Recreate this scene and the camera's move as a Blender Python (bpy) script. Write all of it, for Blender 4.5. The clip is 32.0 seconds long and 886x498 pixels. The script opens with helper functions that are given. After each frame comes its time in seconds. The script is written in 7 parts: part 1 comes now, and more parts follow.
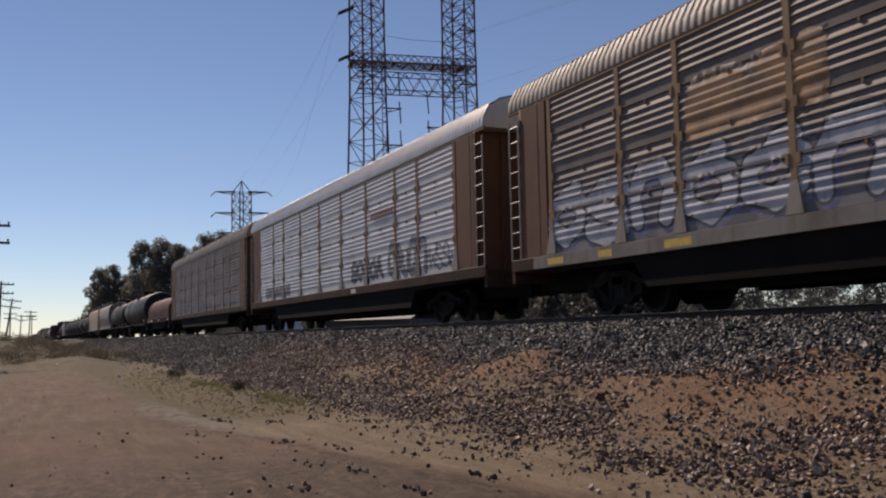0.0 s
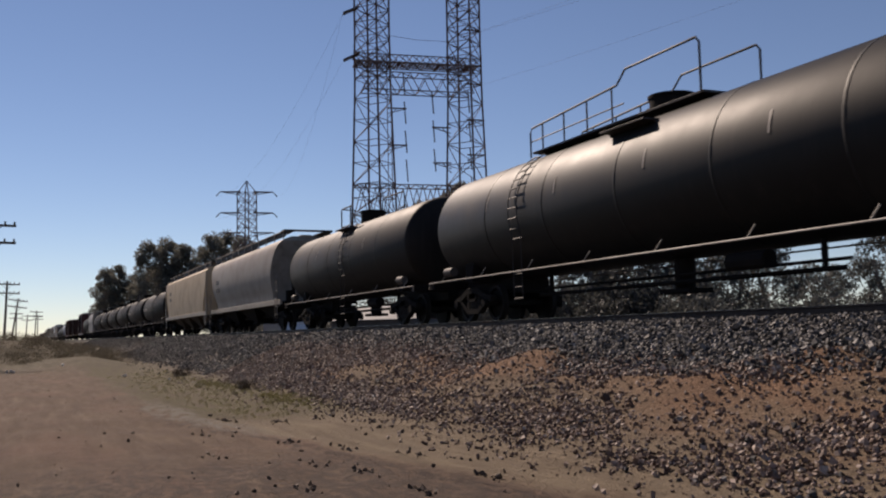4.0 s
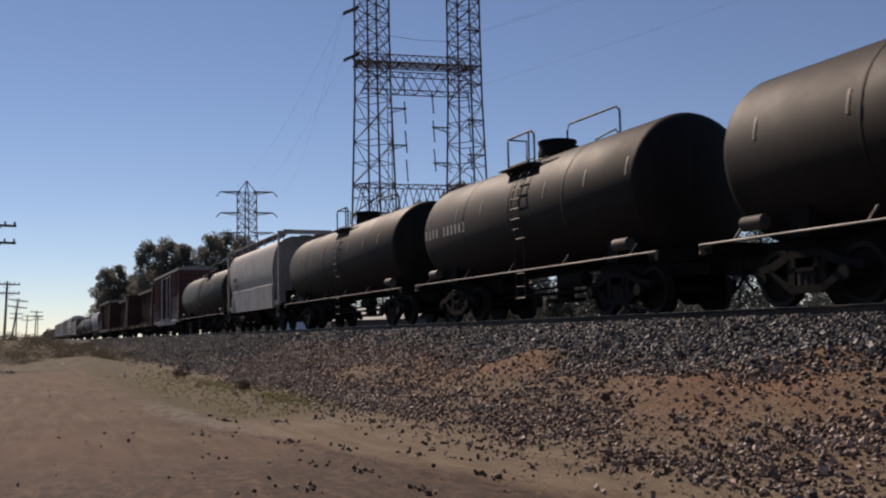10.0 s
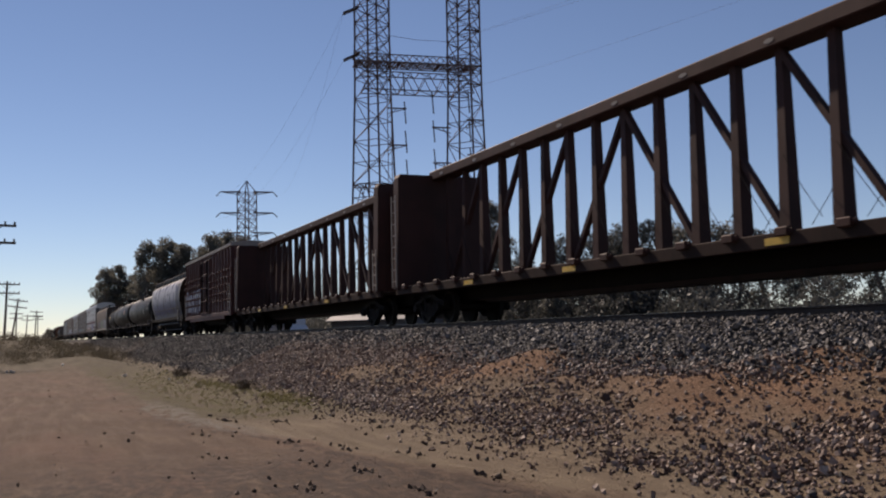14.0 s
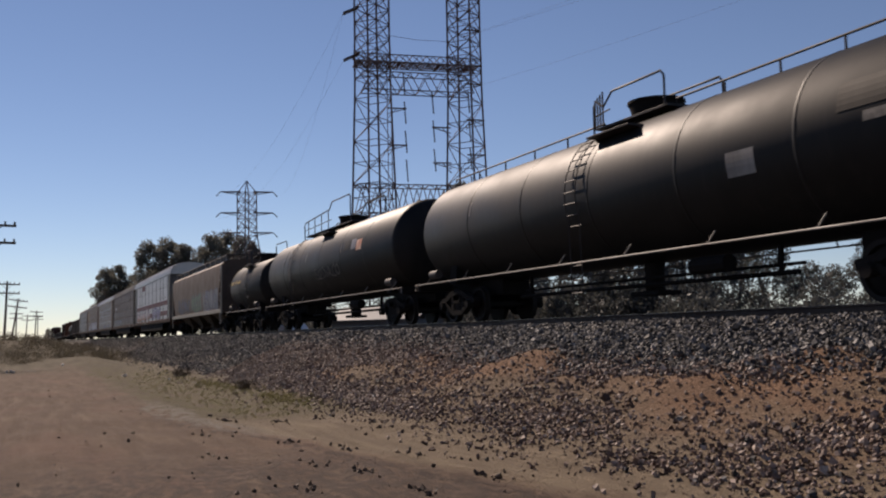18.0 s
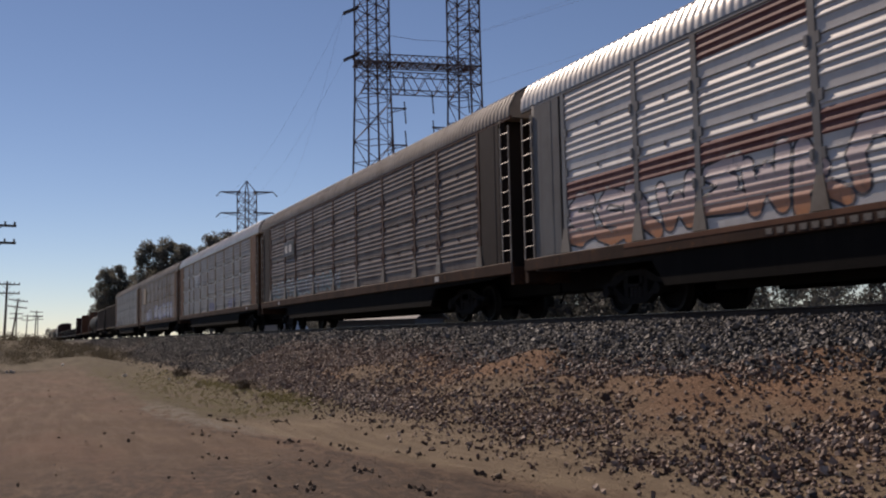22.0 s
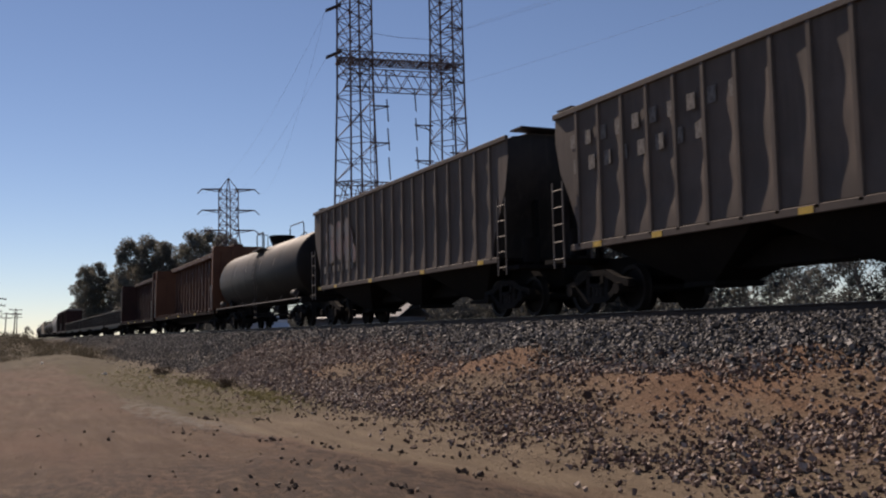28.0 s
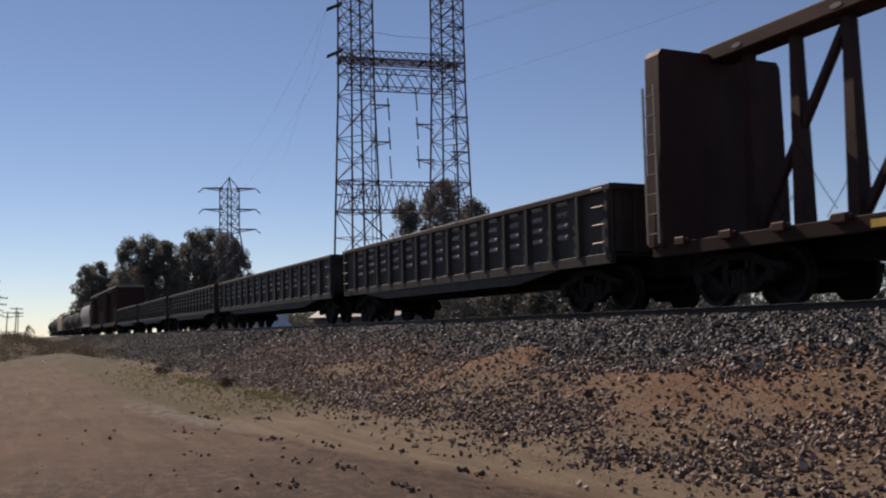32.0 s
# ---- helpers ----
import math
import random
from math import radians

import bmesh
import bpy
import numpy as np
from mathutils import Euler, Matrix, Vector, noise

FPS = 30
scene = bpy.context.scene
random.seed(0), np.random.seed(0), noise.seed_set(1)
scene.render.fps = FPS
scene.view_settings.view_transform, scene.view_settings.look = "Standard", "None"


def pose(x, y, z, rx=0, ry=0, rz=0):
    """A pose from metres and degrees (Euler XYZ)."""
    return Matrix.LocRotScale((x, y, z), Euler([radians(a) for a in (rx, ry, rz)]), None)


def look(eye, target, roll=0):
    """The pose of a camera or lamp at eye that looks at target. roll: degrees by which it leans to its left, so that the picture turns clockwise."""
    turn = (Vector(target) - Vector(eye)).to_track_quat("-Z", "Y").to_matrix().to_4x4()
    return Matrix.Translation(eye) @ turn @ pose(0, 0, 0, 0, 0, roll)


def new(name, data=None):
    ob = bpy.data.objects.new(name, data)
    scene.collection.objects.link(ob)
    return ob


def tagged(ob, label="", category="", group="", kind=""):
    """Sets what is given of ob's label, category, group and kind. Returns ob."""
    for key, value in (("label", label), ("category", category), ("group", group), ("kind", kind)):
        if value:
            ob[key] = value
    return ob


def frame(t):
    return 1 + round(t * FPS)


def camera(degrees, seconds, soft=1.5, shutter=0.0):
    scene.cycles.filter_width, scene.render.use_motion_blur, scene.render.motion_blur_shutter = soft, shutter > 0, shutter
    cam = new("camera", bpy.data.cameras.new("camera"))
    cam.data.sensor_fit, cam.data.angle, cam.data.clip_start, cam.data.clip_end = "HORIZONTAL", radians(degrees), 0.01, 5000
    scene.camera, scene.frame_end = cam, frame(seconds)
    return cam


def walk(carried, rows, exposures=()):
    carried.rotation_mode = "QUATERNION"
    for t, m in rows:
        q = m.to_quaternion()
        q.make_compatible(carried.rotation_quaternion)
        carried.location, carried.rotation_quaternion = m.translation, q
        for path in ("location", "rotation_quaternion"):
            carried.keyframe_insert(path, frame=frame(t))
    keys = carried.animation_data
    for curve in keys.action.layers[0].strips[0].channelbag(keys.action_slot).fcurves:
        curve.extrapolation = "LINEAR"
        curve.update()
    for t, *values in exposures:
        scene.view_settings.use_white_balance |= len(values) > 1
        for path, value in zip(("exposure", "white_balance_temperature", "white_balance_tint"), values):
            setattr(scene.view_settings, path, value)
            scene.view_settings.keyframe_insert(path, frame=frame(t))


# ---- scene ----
# Camera on a stand beside the track, panned a little at the start and near the end.
EYE = (0.0, 0.0, 1.5)
YAW, PITCH, ROLL, FOCAL = 66.43, 4.98, -1.23, 1705.0
SECONDS = 32.0
cam = camera(2 * math.degrees(math.atan(784 / FOCAL)), SECONDS, 2.1, 0.06)


def aim(right, down):
    """The camera's pose, turned from its resting aim by small amounts in focal units."""
    return pose(*EYE, 90 + PITCH + math.degrees(down / FOCAL), 0, YAW + math.degrees(right / FOCAL)) @ pose(0, 0, 0, 0, 0, ROLL)


walk(cam, [(t, aim(a, b)) for t, a, b in (
    (0, -9, 0), (0.5, -6, 0), (1, -5, 0), (1.5, -3.5, 0), (2, -2.3, 0), (3, -1.5, 0), (3.5, -0.2, 0), (5.5, 0, 0), (14, 0, 0), (23.5, 0, 0), (24.0, 0, 0),
    (24.5, -11, -1.5), (25, -20.5, -2), (25.5, -30.5, -2.2), (26, -31, -2.5), (27.5, -31, -3.5), (28.5, -31.3, -5), (29, -31, -5.5),
    (29.5, -31.5, -6.8), (30, -32, -8), (31, -32, -8), (31.5, -31.5, -7), (32, -29.5, -6))],
     exposures=[(t, e, 6520, 21) for t, e in ((0, 0.18), (21.1, 0.18), (21.7, 0.02), (22.3, 0.02), (22.9, 0.2), (24.0, 0.26), (25.5, 0.2), (SECONDS, 0.18))])

# ---- light ----
SUN_AZ, SUN_EL = 97.6, 38.5      # degrees from +Y towards -X, and above the ground
sun_way = Vector((-math.sin(radians(SUN_AZ)) * math.cos(radians(SUN_EL)), math.cos(radians(SUN_AZ)) * math.cos(radians(SUN_EL)), math.sin(radians(SUN_EL))))
world = bpy.data.worlds.new("sky")
scene.world = world
world.use_nodes = True
wn = world.node_tree
sky = wn.nodes.new("ShaderNodeTexSky")
sky.sky_type, sky.sun_disc = "NISHITA", False
sky.sun_elevation, sky.sun_rotation = radians(SUN_EL), radians(-SUN_AZ)
sky.altitude, sky.air_density, sky.dust_density, sky.ozone_density = 60, 0.8, 0.0, 1.7
wn.links.new(sky.outputs[0], wn.nodes["Background"].inputs["Color"])
wn.nodes["Background"].inputs["Strength"].default_value = 0.068
sun = new("sun", bpy.data.lights.new("sun", "SUN"))
sun.data.energy, sun.data.angle, sun.data.color = 4.6, radians(0.55), (1.0, 0.86, 0.67)
sun.matrix_world = look(sun_way * 100, (0, 0, 0))

TRACK_Y, RAIL_Z, SPEED = 12.66, 1.81, 22.2
rng = np.random.default_rng(7)


# ---- mesh building ----
class Geo:
    """Vertices and faces gathered for one mesh."""

    def __init__(self):
        self.v, self.f = [], []

    def add(self, verts, faces):
        n = len(self.v)
        self.v += [tuple(p) for p in verts]
        self.f += [tuple(i + n for i in f) for f in faces]
        return self

    def box(self, x0, x1, y0, y1, z0, z1):
        return self.add([(x, y, z) for z in (z0, z1) for y in (y0, y1) for x in (x0, x1)],
                        [(0, 2, 3, 1), (4, 5, 7, 6), (0, 1, 5, 4), (2, 6, 7, 3), (0, 4, 6, 2), (1, 3, 7, 5)])

    def slab(self, x0, x1, y0, y1, z0, z1, c=0.012):
        """A box with its four long edges and top rim cut back by c."""
        if x1 - x0 >= y1 - y0 and x1 - x0 >= z1 - z0:
            pr = [(y0 + c, z0), (y1 - c, z0), (y1, z0 + c), (y1, z1 - c), (y1 - c, z1), (y0 + c, z1), (y0, z1 - c), (y0, z0 + c)]
            return self.prism("x", pr, x0, x1)
        if z1 - z0 >= y1 - y0:
            pr = [(x0 + c, y0), (x1 - c, y0), (x1, y0 + c), (x1, y1 - c), (x1 - c, y1), (x0 + c, y1), (x0, y1 - c), (x0, y0 + c)]
            return self.prism("z", pr, z0, z1)
        pr = [(x0 + c, z0), (x1 - c, z0), (x1, z0 + c), (x1, z1 - c), (x1 - c, z1), (x0 + c, z1), (x0, z1 - c), (x0, z0 + c)]
        return self.prism("y", pr, y0, y1)

    def prism(self, axis, profile, a, b):
        """A closed profile pushed along an axis from a to b, with caps."""
        n = len(profile)
        make = {"x": lambda t, p: (t, p[0], p[1]), "y": lambda t, p: (p[0], t, p[1]), "z": lambda t, p: (p[0], p[1], t)}[axis]
        vs = [make(t, p) for t in (a, b) for p in profile]
        fs = [(i, (i + 1) % n, n + (i + 1) % n, n + i) for i in range(n)]
        return self.add(vs, fs + [tuple(range(n))[::-1], tuple(range(n, 2 * n))])

    def grid(self, rows):
        """Rows of equally many points joined into a sheet."""
        n = len(rows[0])
        return self.add([p for r in rows for p in r],
                        [(i * n + j, i * n + j + 1, (i + 1) * n + j + 1, (i + 1) * n + j) for i in range(len(rows) - 1) for j in range(n - 1)])

    def lathe(self, profile, cz, n=28, cy=0.0):
        """(x, r) pairs turned round an axis along x at height cz."""
        vs, fs = [], []
        for x, r in profile:
            vs += [(x, cy + r * math.sin(2 * math.pi * k / n), cz + r * math.cos(2 * math.pi * k / n)) for k in range(n)]
        for i in range(len(profile) - 1):
            fs += [(i * n + k, i * n + (k + 1) % n, (i + 1) * n + (k + 1) % n, (i + 1) * n + k) for k in range(n)]
        fs += [tuple(range(n))[::-1], tuple(range((len(profile) - 1) * n, len(profile) * n))]
        return self.add(vs, fs)

    def drum(self, x, y, z0, z1, r, n=16, top=None):
        top = r if top is None else top
        vs = [(x + q * math.cos(2 * math.pi * k / n), y + q * math.sin(2 * math.pi * k / n), z) for z, q in ((z0, r), (z1, top)) for k in range(n)]
        fs = [(k, (k + 1) % n, n + (k + 1) % n, n + k) for k in range(n)]
        return self.add(vs, fs + [tuple(range(n))[::-1], tuple(range(n, 2 * n))])

    def tube(self, points, r, n=6):
        """A round bar along a line of points."""
        pts = [Vector(p) for p in points]
        rings = []
        for i, p in enumerate(pts):
            d = (pts[min(i + 1, len(pts) - 1)] - pts[max(i - 1, 0)]).normalized()
            side = d.cross(Vector((0, 0, 1)) if abs(d.z) < 0.9 else Vector((1, 0, 0))).normalized()
            up = side.cross(d)
            q = r[i] if isinstance(r, (list, tuple)) else r
            rings.append([p + q * (side * math.cos(2 * math.pi * k / n) + up * math.sin(2 * math.pi * k / n)) for k in range(n)])
        m = len(rings)
        fs = [(i * n + k, i * n + (k + 1) % n, (i + 1) * n + (k + 1) % n, (i + 1) * n + k) for i in range(m - 1) for k in range(n)]
        return self.add([v for g in rings for v in g], fs + [tuple(range(n))[::-1], tuple(range((m - 1) * n, m * n))])

    def bar(self, a, b, w, h=None):
        """A square bar (angle iron) between two points."""
        a, b, h = Vector(a), Vector(b), h or w
        d = (b - a).normalized()
        side = d.cross(Vector((0, 0, 1)) if abs(d.z) < 0.95 else Vector((0, 1, 0))).normalized()
        up = side.cross(d)
        vs = [p + side * (s * w / 2) + up * (q * h / 2) for p in (a, b) for s, q in ((-1, -1), (1, -1), (1, 1), (-1, 1))]
        return self.add(vs, [(0, 1, 5, 4), (1, 2, 6, 5), (2, 3, 7, 6), (3, 0, 4, 7), (3, 2, 1, 0), (4, 5, 6, 7)])

    def mesh(self, name, material, angle=35):
        me = bpy.data.meshes.new(name)
        me.from_pydata(self.v, [], self.f)
        me.materials.append(material)
        if angle:
            me.polygons.foreach_set("use_smooth", [True] * len(me.polygons))
            me.set_sharp_from_angle(angle=radians(angle))
        return me


def part(name, geo, material, parent, label="", at=None, angle=35):
    """One mesh object under a thing or a part. geo: a Geo, or a mesh to share."""
    ob = new(name, geo.mesh(name, material, angle) if isinstance(geo, Geo) else geo)
    ob.parent = parent
    if at is not None:
        ob.matrix_basis = at
    if label:
        tagged(ob, label)
    return ob


def thing(name, label, category, group="", at=None, kind=""):
    ob = new(name)
    ob.empty_display_size = 0.3
    if at is not None:
        ob.matrix_basis = at
    return tagged(ob, label, category, group, kind)


# ---- materials ----
def material(name):
    m = bpy.data.materials.new(name)
    m.use_nodes = True
    return m, m.node_tree.nodes, m.node_tree.links, m.node_tree.nodes["Principled BSDF"]


def ramp(nodes, stops):
    r = nodes.new("ShaderNodeValToRGB")
    while len(r.color_ramp.elements) < len(stops):
        r.color_ramp.elements.new(0.5)
    for e, (p, c) in zip(r.color_ramp.elements, stops):
        e.position, e.color = p, (*c, 1) if len(c) == 3 else c
    return r


def noise_node(nodes, links, vec, scale, detail=4, stretch=None, rough=0.55):
    if stretch:
        mp = nodes.new("ShaderNodeMapping")
        mp.inputs["Scale"].default_value = stretch
        links.new(vec, mp.inputs["Vector"])
        vec = mp.outputs[0]
    n = nodes.new("ShaderNodeTexNoise")
    n.inputs["Scale"].default_value, n.inputs["Detail"].default_value, n.inputs["Roughness"].default_value = scale, detail, rough
    links.new(vec, n.inputs["Vector"])
    return n.outputs["Fac"]


def mix(nodes, links, fac, a, b):
    m = nodes.new("ShaderNodeMix")
    m.data_type = "RGBA"
    for sock, val in ((m.inputs[0], fac), (m.inputs[6], a), (m.inputs[7], b)):
        if isinstance(val, (int, float)):
            sock.default_value = val
        elif isinstance(val, tuple):
            sock.default_value = (*val, 1)
        else:
            links.new(val, sock)
    return m.outputs[2]


PAINT_SCALE = 0.76      # paint colours are scaled by this, to keep shade deep under a strong sun


def steel(name, colour, dirt=(0.09, 0.07, 0.055), amount=0.5, rough=0.55, metal=0.0, streak=True, rust=None, vary=0.12, bump=0.15, patch=0.9, gloss=0.2):
    """Weathered painted steel: grime in clouds, vertical streaks, fine grain, chips of rust."""
    colour, dirt, rust = [c and tuple(v * PAINT_SCALE for v in c) for c in (colour, dirt, rust)]
    m, nodes, links, bsdf = material(name)
    tc = nodes.new("ShaderNodeTexCoord")
    info = nodes.new("ShaderNodeObjectInfo")
    add = nodes.new("ShaderNodeVectorMath")
    add.operation = "MULTIPLY_ADD"
    cx = nodes.new("ShaderNodeCombineXYZ")
    for i in range(3):
        links.new(info.outputs["Random"], cx.inputs[i])
    links.new(cx.outputs[0], add.inputs[0])
    add.inputs[1].default_value = (37, 53, 29)
    links.new(tc.outputs["Object"], add.inputs[2])
    vec = add.outputs[0]
    cloud = noise_node(nodes, links, vec, patch, 5, None, 0.6)
    col = mix(nodes, links, ramp_fac(nodes, links, cloud, 0.38, 0.72, amount), colour, dirt)
    if streak:
        s = noise_node(nodes, links, vec, 3.0, 4, (1.6, 1.6, 0.13), 0.6)
        col = mix(nodes, links, ramp_fac(nodes, links, s, 0.48, 0.75, amount * 0.8), col, dirt)
    if rust:
        r = noise_node(nodes, links, vec, 4.5, 6, None, 0.7)
        col = mix(nodes, links, ramp_fac(nodes, links, r, 0.56, 0.66, 0.85), col, rust)
    grain = noise_node(nodes, links, vec, 60, 2)
    hv = nodes.new("ShaderNodeHueSaturation")
    links.new(col, hv.inputs["Color"])
    mr = nodes.new("ShaderNodeMapRange")
    mr.inputs["To Min"].default_value, mr.inputs["To Max"].default_value = 1 - vary, 1 + vary
    links.new(grain, mr.inputs["Value"])
    links.new(mr.outputs[0], hv.inputs["Value"])
    links.new(hv.outputs[0], bsdf.inputs["Base Color"])
    rr = nodes.new("ShaderNodeMapRange")
    rr.inputs["To Min"].default_value, rr.inputs["To Max"].default_value = max(rough - 0.12, 0.1), min(rough + 0.2, 1)
    links.new(cloud, rr.inputs["Value"])
    links.new(rr.outputs[0], bsdf.inputs["Roughness"])
    bsdf.inputs["Metallic"].default_value = metal
    bsdf.inputs["Specular IOR Level"].default_value = gloss
    if bump:
        dent = noise_node(nodes, links, vec, 2.2, 3)
        b = nodes.new("ShaderNodeBump")
        b.inputs["Strength"].default_value, b.inputs["Distance"].default_value = bump, 0.03
        links.new(dent, b.inputs["Height"])
        links.new(b.outputs[0], bsdf.inputs["Normal"])
    return m


def ramp_fac(nodes, links, value, lo, hi, top):
    mr = nodes.new("ShaderNodeMapRange")
    mr.interpolation_type = "SMOOTHSTEP"
    for k, x in (("From Min", lo), ("From Max", hi), ("To Min", 0), ("To Max", top)):
        mr.inputs[k].default_value = x
    links.new(value, mr.inputs["Value"])
    return mr.outputs[0]


def plain(name, colour, rough=0.7, vary=0.15, scale=12, metal=0.0):
    m, nodes, links, bsdf = material(name)
    tc = nodes.new("ShaderNodeTexCoord")
    n = noise_node(nodes, links, tc.outputs["Object"], scale, 5)
    lo, hi = tuple(c * (1 - vary * 2) for c in colour), tuple(min(c * (1 + vary * 2), 1) for c in colour)
    r = ramp(nodes, [(0.3, lo), (0.7, hi)])
    links.new(n, r.inputs[0])
    links.new(r.outputs[0], bsdf.inputs["Base Color"])
    bsdf.inputs["Roughness"].default_value, bsdf.inputs["Metallic"].default_value = rough, metal
    return m


# ---- ground ----
CREST_Y, SHOULDER_Z = 10.75, 1.6


def smooth(a, b, x):
    t = np.clip((x - a) / (b - a), 0, 1)
    return t * t * (3 - 2 * t)


def waves(x, y, seed, scale, octaves=3):
    """Soft unevenness: a sum of slanted sines."""
    r = np.random.default_rng(seed)
    out = np.zeros_like(np.asarray(x, float) + np.asarray(y, float))
    for o in range(octaves):
        for _ in range(4):
            a, k, ph = r.uniform(0, 6.28), 2 ** o / scale * r.uniform(0.7, 1.4), r.uniform(0, 6.28)
            out = out + np.sin((np.cos(a) * x + np.sin(a) * y) * k * 6.28 + ph) / 2 ** o
    return out / 5.0


def toe_y(x):
    return 5.5 + 0.25 * waves(x, 0 * x, 3, 14, 2) + 0.6 * smooth(-9, -22, x) - 0.2 * smooth(-35, -60, x)


# orange earth humps left by slips on the bank: x, y, half lengths, height
MOUNDS = ((-16.4, 8.7, 1.5, 0.45, 0.16), (-9.1, 9.0, 0.9, 0.35, 0.17), (-8.3, 8.3, 0.8, 0.35, 0.1), (-12.0, 8.2, 0.9, 0.32, 0.1), (-10.4, 8.1, 0.7, 0.3, 0.1), (-17.2, 7.5, 0.8, 0.3, 0.08), (-24.5, 8.1, 1.6, 0.4, 0.12))


def road_edge(x):
    """Far edge of the trodden road."""
    return 3.0 + 1.4 * smooth(-20, -9, x) + 0.15 * waves(x, 0 * x, 61, 4.0, 2)


def ground_z(x, y):
    """Height of the earth: dirt road, slope of fill and ballast up to the track, and down behind it."""
    x, y = np.asarray(x, float), np.asarray(y, float)
    s = np.clip((y - toe_y(x)) / (CREST_Y - toe_y(x)), 0, 1)
    up = SHOULDER_Z * (0.35 * s + 0.65 * s * s * (3 - 2 * s) * (0.6 + 0.4 * s))
    back = 1 - smooth(15.2, 19.5, y)
    z = up * back
    near = np.exp(-((x + 10) / 60) ** 2)
    z = z + (0.05 * waves(x, y, 5, 6) + 0.02 * waves(x, y, 6, 1.6)) * np.where(y < CREST_Y, 1, 0.0) * near
    z = z + 0.08 * waves(x, y, 9, 2.6) * np.exp(-((s - 0.5) / 0.3) ** 2) * near
    z = z + 0.034 * waves(x, y, 12, 1.0, 2) * np.exp(-((y - 3.0) / 1.6) ** 2) * smooth(-17, -11, x) * near
    for hx, hy, a, b, h in MOUNDS:
        z = z + h * np.exp(-((x - hx) / a) ** 2 - ((y - hy - 0.25 * (x - hx)) / b) ** 2)
    ditch = np.exp(-((y - road_edge(x) - 1.3) / 0.9) ** 2) * smooth(-15, -21, x) * smooth(-62, -46, x)
    lip = np.exp(-((y - road_edge(x) + 0.15) / 0.4) ** 2) * smooth(-15, -19, x) * smooth(-62, -46, x)
    z = z - 0.16 * ditch + 0.05 * lip
    rut = np.exp(-((y - 1.2 - 0.1 * x) / 0.35) ** 2) + np.exp(-((y + 0.7 - 0.1 * x) / 0.35) ** 2)
    z = z - 0.05 * rut * near
    z = z + 1.75 * np.exp(-((x + 88) / 16) ** 2) * np.exp(-((y + 2.5) / 7.0) ** 2)
    z = z + 0.5 * np.exp(-((x + 60) / 9) ** 2) * np.exp(-((y - 3.2) / 2.2) ** 2)
    return z


def spread(stops):
    out = []
    for (a, b, d) in stops:
        out += list(np.arange(a, b, d))
    return np.array(out + [stops[-1][1]])


gx = spread([(-4000, -1000, 500), (-1000, -200, 80), (-200, -100, 4), (-100, -45, 1.0), (-45, 0, 0.22), (0, 30, 2), (30, 200, 20), (200, 1000, 100), (1000, 4000, 500)])
gy = spread([(-4000, -400, 400), (-400, -30, 37), (-30, -4, 2), (-4, 12.4, 0.16), (12.4, 21, 0.6), (21, 60, 6), (60, 400, 34), (400, 4000, 400)])
GX, GY = np.meshgrid(gx, gy, indexing="ij")
GZ = ground_z(GX, GY)


